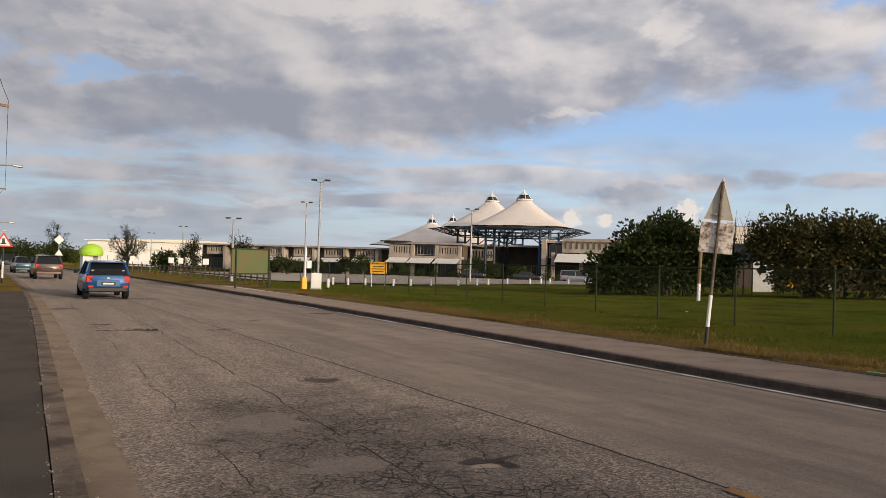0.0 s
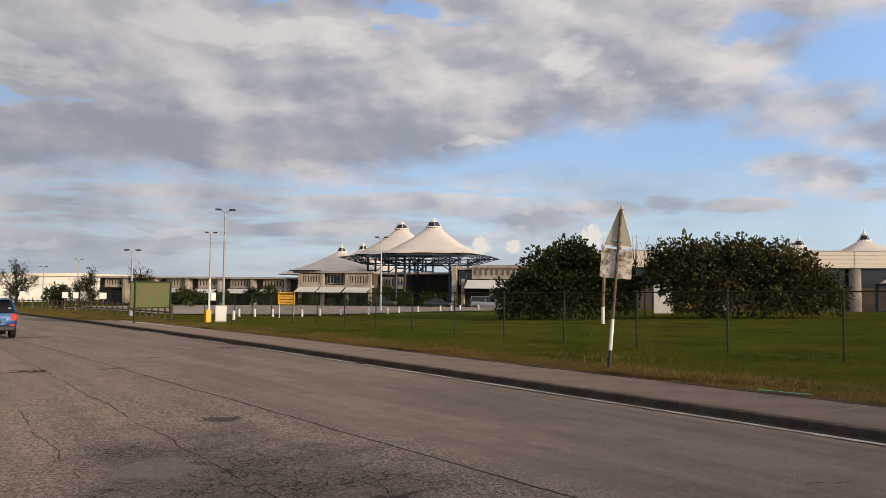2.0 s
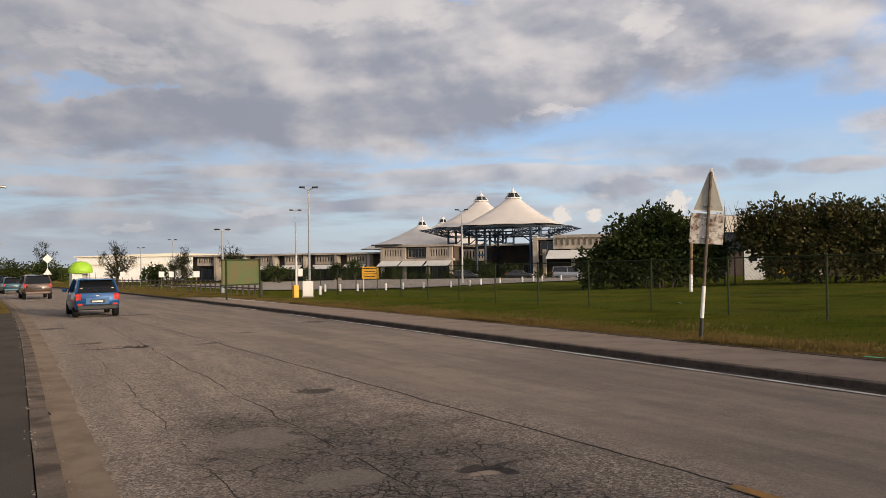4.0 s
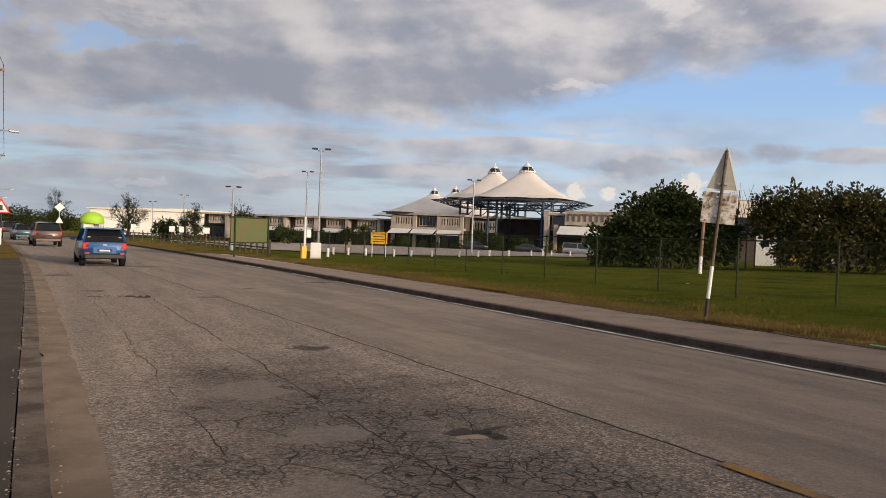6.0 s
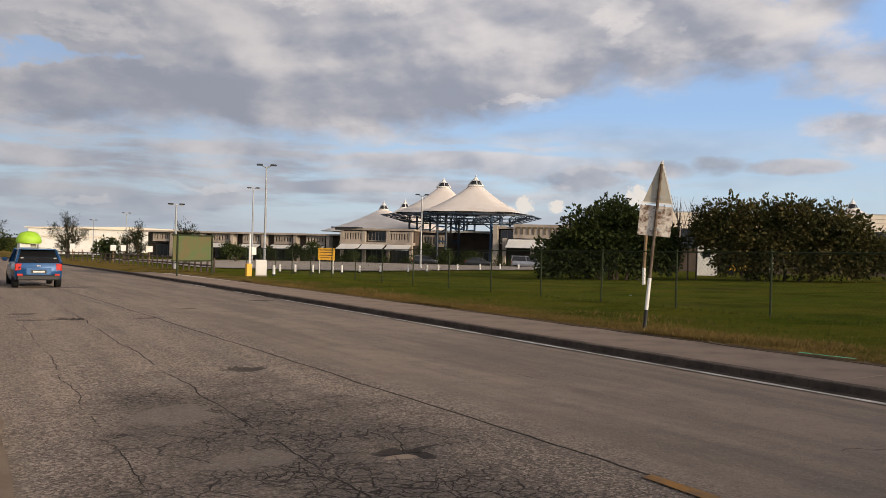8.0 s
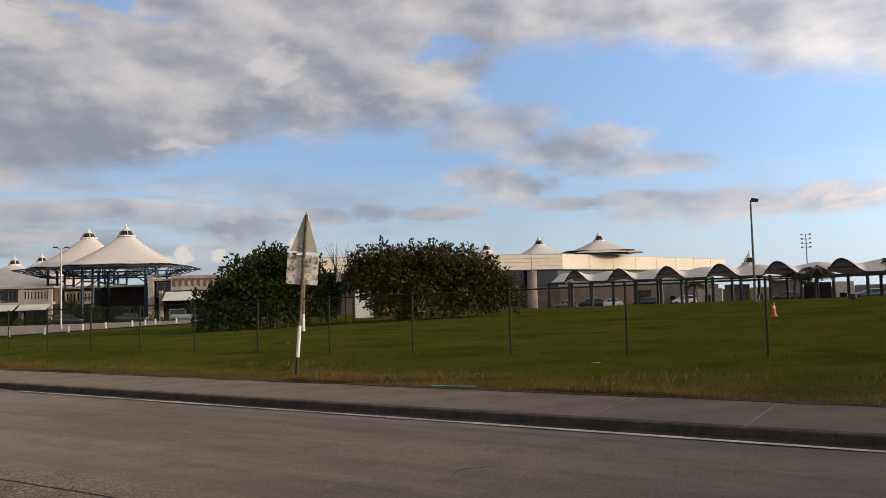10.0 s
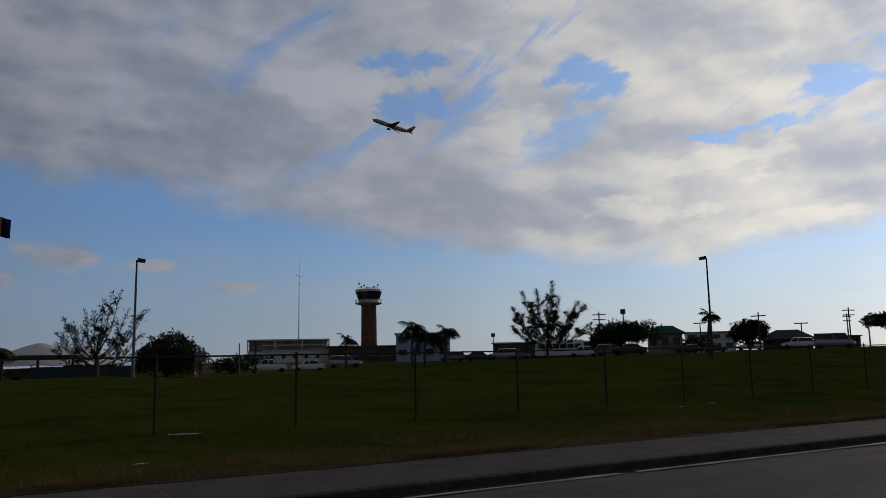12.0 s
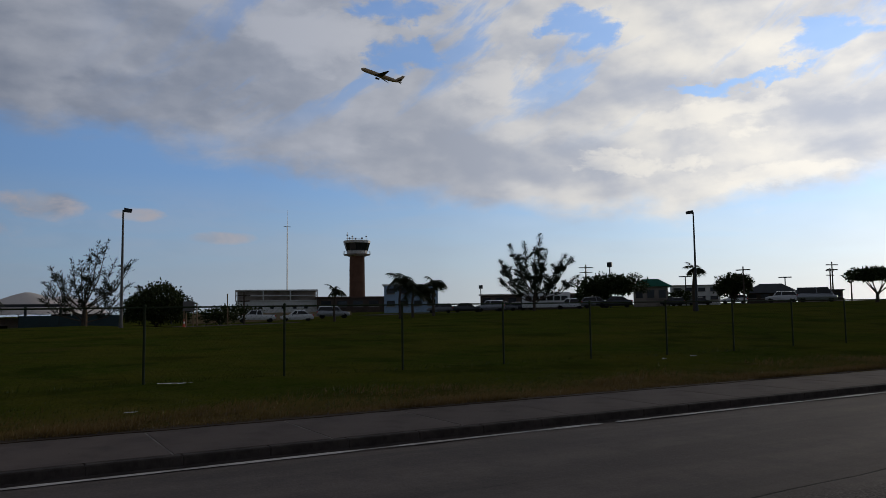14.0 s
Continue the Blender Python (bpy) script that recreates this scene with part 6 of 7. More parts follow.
for x in (-0.35, 0.4):
    for y in (-0.42, 0.42):
        part("wheel", Mesh().tube((x, y - 0.06, 0.2), (x, y + 0.06, 0.2), 0.2, n=12), M_RUBBER, s)


# ---------------------------------------------------------------- plants
def leaf_cards(points, dirs, size, slim, rng, droop=0.0):
    """Small folded leaves at the points: two triangles each, bent along the rib."""
    verts, faces = [], []
    for p, d in zip(points, dirs):
        n = Vector((rng.gauss(0, 1), rng.gauss(0, 1), rng.gauss(0, 1) + 0.4)).normalized()
        d = (Vector(d) + Vector((rng.gauss(0, 0.6), rng.gauss(0, 0.6), rng.gauss(0, 0.5) - droop))).normalized()
        side = d.cross(n)
        if side.length < 1e-3:
            continue
        side.normalize()
        s = size * rng.uniform(0.6, 1.35)
        p = Vector(p)
        i = len(verts)
        verts += [p, p + d * s * 0.5 + side * s * slim + n * s * 0.08, p + d * s, p + d * s * 0.5 - side * s * slim + n * s * 0.08]
        faces += [(i, i + 1, i + 2), (i, i + 2, i + 3)]
    return verts, faces


def crown(name, parent, lobes, count, size, slim, mat, seed, shell=0.7, label="", droop=0.0, ragged=0.5, kind=True):
    """Leaves in and on a set of lobes (centre and radii), with an uneven outline."""
    rng = random.Random(seed)
    vols = [max(0.02, rx * ry + ry * rz + rx * rz) for _, _, _, rx, ry, rz in lobes]
    pts, dirs = [], []
    while len(pts) < count:
        cx, cy, cz, rx, ry, rz = rng.choices(lobes, vols)[0]
        v = Vector((rng.gauss(0, 1), rng.gauss(0, 1), rng.gauss(0, 1))).normalized()
        if v.z < -0.75:
            continue
        bump = 1 + ragged * noise.noise((v.x * 2.3 + cx, v.y * 2.3 + cy, v.z * 2.3 + cz)) + 0.5 * ragged * noise.noise((v.x * 6 + cx, v.y * 6 + cy, v.z * 6))
        gap = noise.noise((v.x * 4 + cx * 3, v.y * 4 + cy * 3, v.z * 4 + 9))
        if gap > 0.35 and rng.random() < 0.7:
            continue
        r = bump * (1 - shell * rng.random() ** 1.6)
        pts.append((cx + v.x * rx * r, cy + v.y * ry * r, max(0.02, cz + v.z * rz * r)))
        dirs.append(v)
    verts, faces = leaf_cards(pts, dirs, size, slim, rng, droop)
    ob = fill(name, [tuple(v) for v in verts], faces, mat, parent, label)
    if kind:
        tagged(ob, kind="stuff")
    return ob


def limbs(parent, seed, rows, mat=None):
    """Tapered limbs: start, end, start radius; each with a kink."""
    rng = random.Random(seed)
    for a, b, r in rows:
        a, b = Vector(a), Vector(b)
        mid = a.lerp(b, 0.5) + Vector((rng.uniform(-1, 1), rng.uniform(-1, 1), rng.uniform(-0.3, 0.6))) * (b - a).length * 0.09
        part("limb", Mesh().tube(a, mid, r, r * 0.7, 7).tube(mid, b, r * 0.7, r * 0.25, 6), mat or M_BARK, parent)


def bush(x, y, turn, label, lobes, count, size, seed, mat=None, name="bush", twigs=10, core=True, slim=0.3):
    s = thing(name, label, "bush" if name == "bush" else name.replace("_", " "), (x, y, land(x, y) - 0.05), turn)
    rng = random.Random(seed + 50)
    tops = sorted(lobes, key=lambda q: -q[2] - q[5])
    rows = [((q[0] * 0.4, q[1] * 0.4, 0.0), (q[0], q[1], q[2] + q[5] * 0.3), 0.09) for q in tops[:6]]
    limbs(s, seed, rows)
    for k in range(twigs):
        q = rng.choice(tops[: max(3, len(tops) // 2)])
        a = Vector((q[0], q[1], q[2] + q[5] * 0.2))
        b = a + Vector((rng.uniform(-1, 1) * q[3], rng.uniform(-1, 1) * q[4], q[5] * rng.uniform(0.4, 0.82)))
        part("twig", Mesh().tube(a, b, 0.03, 0.008, 4), M_BARK, s)
    crown("foliage", s, lobes, count, size, slim, mat or M_BUSH, seed)
    return s


# the two large sea-grape clumps beyond the fence; local x runs along the clump
bush(35.2, 36.0, -44.5, "tall dense dark green bush with ragged top", [
    (-3.6, 0, 1.3, 1.5, 1.6, 1.5), (-2.3, 0, 2.3, 1.6, 1.7, 1.9), (-0.8, 0.2, 3.1, 1.6, 1.8, 1.9), (0.3, 0, 3.7, 1.2, 1.4, 1.35), (-0.2, -0.4, 1.6, 2.2, 1.7, 1.7),
    (1.7, 0, 2.8, 1.5, 1.6, 1.6), (2.5, 0.2, 1.6, 1.4, 1.5, 1.7), (3.2, 0.5, 2.3, 0.95, 1.1, 1.3), (-2.9, -0.3, 1.0, 1.7, 1.4, 1.1)], 26000, 0.24, 11, M_HEDGE, twigs=14)
bush(41.3, 28.6, -52, "broad dark bush with brown bare twigs in its crown", [
    (-4.2, 0, 3.0, 0.9, 1.2, 1.5), (-3.0, 0, 3.0, 1.7, 1.8, 1.9), (-1.2, 0.2, 3.0, 1.9, 2.0, 1.9), (0.6, 0, 3.1, 2.0, 2.0, 1.95), (2.4, 0, 2.8, 1.8, 1.9, 1.9),
    (3.9, 0, 2.2, 1.6, 1.7, 1.7), (5.0, 0, 1.4, 1.3, 1.4, 1.4), (-2.3, -0.6, 1.3, 1.6, 1.5, 1.4), (0.2, -0.8, 1.4, 2.3, 1.6, 1.5), (2.9, -0.6, 1.2, 2.0, 1.5, 1.3)], 32000, 0.22, 12, M_BUSH, twigs=60)
for k, (dx, tz) in enumerate(((0.0, 5.3), (0.7, 4.9), (1.3, 5.1))):
    s = thing("dead_shrub", "bare grey twigs rising between the two bushes", "shrub", (38.2 + dx * 0.6, 33.6 - dx * 0.6, land(38, 33)), 0, "bare shrubs")
    rng = random.Random(70 + k)
    for q in range(9):
        a = Vector((0, 0, rng.uniform(2.0, 3.6)))
        b = Vector((rng.uniform(-0.9, 0.9), rng.uniform(-0.9, 0.9), tz + rng.uniform(-0.9, 0.2)))
        part("twig", Mesh().tube((0, 0, 0), a, 0.05, 0.03, 5).tube(a, b, 0.025, 0.008, 4), M_BARK, s)


def casuarina(x, y, h, spread, lean, seed, label, count=5200, limbs_n=13, fork=None, mat=None):
    """A wispy wind-blown tree: upswept limbs hung with tufts of needles."""
    s = thing("casuarina_tree", label, "tree", (x, y, land(x, y) - 0.1), 0)
    rng = random.Random(seed)
    # local y runs sideways as the tree is seen; lean towards -y
    trunk_top = Vector((0, -lean * 0.5, h * 0.55))
    part("trunk", Mesh().tube((0, 0, -0.2), (0, -lean * 0.12, h * 0.25), 0.20, 0.15, 8).tube((0, -lean * 0.12, h * 0.25), trunk_top, 0.15, 0.08, 7), M_BARK, s)
    pts, dirs = [], []
    tips = fork or []
    for k in range(limbs_n):
        t = rng.uniform(0.12, 0.95)
        a = Vector((0, 0, 0)).lerp(trunk_top, t)
        ang = rng.uniform(0, 2 * math.pi)
        reach = spread * rng.uniform(0.35, 1.0) * (1.05 - 0.35 * t)
        b = Vector((math.cos(ang) * reach * 0.7, math.sin(ang) * reach - lean * t * 0.6, min(h, a.z + h * rng.uniform(0.22, 0.5))))
        tips.append((a, b))
    for k in range(3):
        tips.append((trunk_top * 0.9, Vector((rng.uniform(-0.5, 0.5), -lean * 0.75 + rng.uniform(-0.5, 0.5), h * rng.uniform(0.86, 1.0)))))
    for a, b in tips:
        mid = a.lerp(b, 0.5) - Vector((0, 0, 0.12 * (b - a).length))
        part("limb", Mesh().tube(a, mid, 0.07, 0.05, 5).tube(mid, b, 0.05, 0.012, 5), M_BARK, s)
        n = int(count / len(tips))
        for i in range(n):
            t = rng.uniform(0.25, 1.08)
            q = (a.lerp(mid, t * 2) if t < 0.5 else mid.lerp(b, t * 2 - 1))
            tuft = Vector((rng.gauss(0, 0.20), rng.gauss(0, 0.20), rng.gauss(0, 0.15)))
            clump = 0.32 * noise.noise((q.x * 1.6, q.y * 1.6, q.z * 1.6 + seed))
            if clump < 0.0 and rng.random() < 0.88:
                continue
            pts.append(q + tuft * (1.0 + spread * 0.10))
            dirs.append(((b - a).normalized() + Vector((0, -0.25, 0.05))))
    verts, faces = leaf_cards(pts, dirs, 0.42, 0.06, rng, 0.15)
    tagged(fill("needles", [tuple(v) for v in verts], faces, mat or M_NEEDLE, s), kind="stuff")
    return s


def plume_tree(x, y, turn, tips, seed, label, thick, count, twigs):
    """A casuarina whose limbs end in upswept plumes of needles; tips are given as (sideways, height)."""
    s = thing("casuarina_tree", label, "tree", (x, y, land(x, y) - 0.1), turn)
    rng = random.Random(seed)
    part("trunk", Mesh().tube((0, 0, -0.2), (0.05, 0, 1.3), 0.20, 0.15, 8).tube((0.05, 0, 1.3), (0.1, 0, 3.2), 0.15, 0.07, 7), M_BARK, s)
    pts, dirs = [], []

    def plume(a, b, n, r):
        d = (b - a).normalized()
        for _ in range(n):
            t = rng.random() ** 0.8
            w = r * (0.35 + 1.1 * t * (1.12 - t) * 2.2) * abs(rng.gauss(0, 0.55))
            ang = rng.uniform(0, 6.283)
            off = Vector((math.cos(ang), math.sin(ang), rng.uniform(-0.5, 0.5))) * w
            pts.append(a.lerp(b, t * 1.04) + off)
            dirs.append(d + off.normalized() * 0.5 if off.length > 1e-4 else d)

    for tx, tz in tips:
        tip = Vector((tx, rng.uniform(-1.2, 1.2), tz))
        root = Vector((tx * 0.08, 0, min(3.0, tz * rng.uniform(0.16, 0.34))))
        mid = root.lerp(tip, 0.5) + Vector((tx * 0.10, 0, -0.10 * (tip - root).length))
        part("limb", Mesh().tube(root, mid, 0.075, 0.05, 6).tube(mid, tip, 0.05, 0.010, 5), M_BARK, s)
        plume(mid.lerp(root, 0.3), tip, count, thick)
        for _ in range(twigs):
            t = rng.uniform(0.25, 0.85)
            a = root.lerp(mid, t * 2) if t < 0.5 else mid.lerp(tip, t * 2 - 1)
            b = a + Vector((rng.uniform(-0.75, 0.75), rng.uniform(-0.8, 0.8), rng.uniform(0.25, 1.1)))
            part("twig", Mesh().tube(a, b, 0.02, 0.006, 4), M_BARK, s)
            plume(a.lerp(b, 0.15), b, count // 3, thick * 0.7)
    verts, faces = leaf_cards(pts, dirs, 0.32, 0.10, rng, 0.05)
    tagged(fill("needles", [tuple(v) for v in verts], faces, M_NEEDLE, s), kind="stuff")


plume_tree(74.9, -6.9, -97, ((-3.0, 3.7), (-2.7, 5.1), (-1.9, 4.6), (-1.1, 5.9), (-0.3, 5.8), (0.5, 6.6), (1.1, 7.3), (1.8, 7.5), (2.5, 5.9), (3.6, 5.6), (4.0, 5.8), (3.6, 3.7), (-3.3, 2.4), (-1.6, 2.8), (2.2, 3.4), (3.0, 2.0), (0.2, 3.6)),
           21, "wispy grey-green wind-blown tree on the lawn", 0.24, 105, 5)
plume_tree(72.2, -54.0, -126, ((-3.75, 5.9), (-3.2, 4.6), (-2.6, 7.7), (-1.7, 6.3), (-1.0, 7.8), (0.2, 7.2), (0.85, 8.7), (1.5, 6.9), (0.9, 5.4), (3.0, 5.2), (3.7, 6.4), (4.4, 6.1), (4.9, 3.9), (-3.6, 3.4), (2.6, 3.6), (-1.4, 4.2), (0.3, 3.9)),
           22, "dark ragged casuarina tree leaning in the wind", 0.34, 340, 5)
casuarina(4.0, 150.0, 7.2, 3.4, -1.0, 23, "dark wind-blown tree far along the road", 3800)
casuarina(11.4, 109.6, 5.7, 3.8, -0.6, 24, "dark feathery roadside tree", 5200, 18)
casuarina(19.7, 108.4, 5.3, 2.2, -0.5, 25, "thin feathery tree beside the car park", 3000, 12)
casuarina(21.0, 87.7, 4.6, 1.9, -0.5, 26, "thin feathery tree beside the car park", 2800, 12)
casuarina(16.0, 95.0, 3.8, 1.4, -0.3, 27, "slender sapling beside the car park", 1400, 10)


def round_tree(x, y, h, r, seed, label, umbrella=False, count=4200, stem=None):
    s = thing("broadleaf_tree", label, "tree", (x, y, land(x, y) - 0.1), seed * 37.0)
    rng = random.Random(seed)
    stem = h * 0.3 if stem is None else stem
    part("trunk", Mesh().tube((0, 0, -0.2), (0.1, 0, stem), 0.24, 0.17, 8), M_BARK, s)
    lobes = []
    for k in range(9):
        a = 2 * math.pi * k / 9 + rng.uniform(-0.3, 0.3)
        d = r * rng.uniform(0.35, 0.75)
        zc = h * (0.76 if umbrella else rng.uniform(0.30, 0.70))
        lobes.append((d * math.cos(a), d * math.sin(a), zc, r * 0.45, r * 0.45, h * (0.16 if umbrella else 0.27)))
    lobes.append((0, 0, h * 0.8 if umbrella else h * 0.68, r * 0.55, r * 0.55, h * (0.18 if umbrella else 0.30)))
    limbs(s, seed, [((0.1, 0, stem * 0.8), (q[0] * 0.9, q[1] * 0.9, q[2]), 0.09) for q in lobes[:7]])
    crown("foliage", s, lobes, count, 0.30, 0.32, M_HEDGE, seed, 0.55)


round_tree(98.8, -17.2, 5.6, 4.9, 31, "dark rounded evergreen tree behind the lawn", False, 15000, 0.4)
round_tree(82.0, -73.7, 4.9, 4.9, 32, "wide domed dark tree behind parked cars", False, 13000, 0.5)
round_tree(69.9, -85.3, 4.2, 2.7, 33, "dark rounded tree behind parked cars", False, 6000, 0.5)
round_tree(51.2, -86.4, 4.1, 3.2, 34, "dark spreading tree behind the fence", True, 5200)
round_tree(97.5, -104.5, 3.0, 2.6, 35, "dark clipped tree beside the green roof", False, 2200, 0.3)
round_tree(92.0, -23.0, 2.2, 2.6, 36, "low dark shrub mass behind the lawn", False, 1600, 0.3)
round_tree(120.0, -33.0, 2.8, 4.0, 37, "low dark trees behind the lawn", False, 1800, 0.3)
round_tree(-2.0, 131.0, 4.4, 4.0, 38, "dark broad trees where the road bends", False, 3400, 0.5)
round_tree(4.0, 134.0, 3.9, 3.4, 39, "dark broad trees where the road bends", False, 2800, 0.5)
round_tree(-9.0, 139.0, 4.6, 4.5, 40, "dark broad trees where the road bends", False, 3400, 0.5)
round_tree(14.8, 100.0, 2.9, 1.7, 41, "low dark round shrub beside the car park", False, 1600, 0.3)
round_tree(30.0, 118.0, 3.3, 2.4, 42, "dark shrub in front of the terminal", False, 1500, 0.4)
round_tree(37.0, 122.0, 3.0, 2.2, 43, "dark shrub in front of the terminal", False, 1400, 0.4)
for tx, ty, h, r, k in ((4.5, -6.5, 4.4, 1.7, 44), (8.2, -7.0, 3.4, 1.5, 45), (12.5, -6.0, 3.0, 1.6, 46), (-16.5, -8.0, 4.0, 1.8, 47), (-21.5, -5.0, 3.4, 2.0, 48), (-28.0, -4.0, 3.0, 1.9, 49), (-36.0, -4.5, 3.6, 2.2, 50), (-44.0, -3.5, 3.2, 2.2, 51), (-9.0, -8.0, 2.2, 1.5, 52)):
    round_tree(*term(tx, ty), h, r, k, "small dark leafy tree in the terminal's front bed", False, 1500, 0.8)
rng = random.Random(90)
for k in range(16):
    x, y = term(-17 + 2.9 * k + rng.uniform(-0.8, 0.8), -7.5 + rng.uniform(-2, 2))
    bush(x, y, rng.uniform(0, 90), "low dark green shrub in the terminal's front bed", [(0, 0, 0.7, 0.9, 0.9, rng.uniform(0.7, 1.5)), (0.7, 0.2, 0.5, 0.7, 0.7, 0.7)], 340, 0.28, 200 + k, M_HEDGE, twigs=0)


def build_hedge():
    lobes, rng = [], random.Random(61)
    for k in range(34):
        y = 8.0 + 1.25 * k
        lobes.append((bend(y) - 4.4 + rng.uniform(-0.4, 0.4), y, land(-4, y) + rng.uniform(0.9, 1.3), 1.35, 1.3, rng.uniform(1.1, 1.55)))
    s = thing("hedge", "tall dense dark green hedge along the near pavement", "hedge", (0, 0, 0))
    for k in range(0, 34, 3):
        q = lobes[k]
        part("stem", Mesh().tube((q[0], q[1], land(q[0], q[1]) - 0.2), (q[0], q[1], q[2] + 0.4), 0.07, 0.04, 6), M_BARK, s)
    crown("foliage", s, lobes, 21000, 0.20, 0.34, M_HEDGE, 62)
    rng = random.Random(63)
    pts = [(q[0] + rng.uniform(0.6, 1.4), q[1] + rng.uniform(-0.6, 0.6), q[2] + rng.uniform(-0.6, 0.9)) for q in lobes for _ in range(5)]
    v, f = leaf_cards(pts, [(1, 0, 0.2)] * len(pts), 0.14, 0.4, rng)
    tagged(fill("blossom", [tuple(p) for p in v], f, M_RED, s, "small red blossoms"), kind="stuff")


build_hedge()


def palm(x, y, h, r, seed, label, fronds=22, wind=0.55, z=None):
    """Fronds swept to one side by the wind, each a rib with many leaflets."""
    s = thing("palm_tree", label, "palm tree", (x, y, land(x, y) - 0.1 if z is None else z), 0, "palms")
    rng = random.Random(seed)
    part("trunk", Mesh().tube((0, 0, -0.2), (0.05, 0.08, h * 0.5), 0.17, 0.13, 8).tube((0.05, 0.08, h * 0.5), (0, -0.1, h), 0.13, 0.10, 8), M_BARK, s)
    for k in range(fronds):
        ang = 2 * math.pi * k / fronds + rng.uniform(-0.2, 0.2)
        up = rng.uniform(0.1, 1.0)
        d = Vector((math.cos(ang), math.sin(ang) - wind, up)).normalized()
        verts, faces = [], []
        p = Vector((0, -0.1, h))
        n = 12
        for i in range(n):
            step = r / n
            q = p + d * step
            d = (d + Vector((0, -wind * 0.07, -0.17))).normalized()
            side = d.cross(Vector((0, 0, 1)))
            side = side.normalized() if side.length > 1e-3 else Vector((1, 0, 0))
            wdt = r * 0.34 * math.sin(math.pi * min(1, (i + 1.2) / (n + 0.6)))
            for sg in (1, -1):
                b = len(verts)
                tip = p + d * step * 1.2 + side * sg * wdt + Vector((0, -wind * wdt * 0.5, -wdt * rng.uniform(0.35, 0.9)))
                verts += [tuple(p), tuple(q), tuple(tip)]
                faces.append((b, b + 1, b + 2))
            p = q
        fill("frond", verts, faces, M_PALM, s)


for x, y, h, r, label in ((96.5, 27.0, 2.9, 1.3, "small wind-blown palm before the canopy"), (89.3, 14.4, 2.9, 1.9, "bushy wind-blown palm before the canopy"), (89.6, 12.4, 3.3, 2.0, "bushy wind-blown palm before the canopy"),
                          (80.2, 4.6, 2.7, 1.8, "bushy wind-blown palm before the canopy"), (80.3, 1.2, 2.9, 2.1, "bushy wind-blown palm before the canopy"),
                          (88.2, -35.9, 3.8, 1.5, "slender palm with wind-torn crown"), (75.9, -38.6, 4.2, 2.1, "wind-blown palm beside the blue building"), (75.4, -39.9, 3.2, 2.7, "bushy wind-blown palm beside the blue building"),
                          (74.3, -41.9, 3.7, 1.6, "slender palm with wind-torn crown"), (42.9, -47.8, 3.35, 0.95, "short palm beside the dark lamp post")):
    palm(x, y, h, r * 1.15, int(x * 7 + y * 3) + 500, label)


# grass tufts along the verge and about the posts
def build_tufts():
    rng = random.Random(17)
    verts, faces = [], []
    straw, straw_faces = [], []
    for _ in range(70000):
        y = rng.uniform(-24, 36)
        t = rng.random()
        u = ROAD_W + PAVE_W + 0.02 + min(rng.expovariate(0.42), 16.0) * rng.random()
        dry = noise.noise((u * 0.6, y * 0.35, 2.0))
        hgt = rng.uniform(0.02, 0.065) + (0.09 if (dry > 0.12 and u < 14.8) else 0.0) * rng.random()
        if rng.random() < 0.02:
            u = FENCE_X + rng.gauss(0, 0.10)
            hgt = rng.uniform(0.05, 0.15)
        x = u + bend(y)
        z = land(x, y)
        a = rng.uniform(0, 6.283)
        w = 0.006 + 0.25 * hgt * 0.12
        tan = u < 12.1 + 2.0 * rng.random() + 2.4 * dry
        into, faced = (straw, straw_faces) if tan else (verts, faces)
        b = len(into)
        lx, ly = rng.gauss(0, 0.4) * hgt, rng.gauss(0, 0.4) * hgt - 0.25 * hgt
        dx, dy = math.cos(a) * w, math.sin(a) * w
        into += [(x - dx, y - dy, z - 0.01), (x + dx, y + dy, z - 0.01), (x + lx, y + ly, z + hgt), (x + 0.02 - dx, y + 0.03, z - 0.01), (x + 0.02 + dx, y + 0.03, z - 0.01), (x - lx, y + ly * 1.4, z + hgt * 0.8)]
        faced += [(b, b + 1, b + 2), (b + 3, b + 4, b + 5)]
    tagged(fill("dry_grass", straw, straw_faces, M_STRAW), "dry tan grass blades along the pavement", "grass", kind="stuff")
    tagged(fill("grass", verts, faces, M_BLADE), "short green grass blades of the mown lawn", "grass", kind="stuff")


build_tufts()


# ---------------------------------------------------------------- vehicles
def wheel(parent, x, y, r, side):
    t = part("tyre", Mesh().lathe([(r * 0.62, -0.09), (r * 0.95, -0.10), (r, -0.06), (r, 0.06), (r * 0.95, 0.10), (r * 0.62, 0.09)], 20), M_RUBBER)
    w = new("wheel")
    w.parent = parent
    w.matrix_basis = pose(x, y, r, 90, 0, 0)
    t.parent = w
    part("rim", Mesh().lathe([(r * 0.64, -0.07), (r * 0.6, -0.075 if side < 0 else -0.05), (r * 0.6, 0.075), (r * 0.64, 0.07)], 14), M_RIM, w)


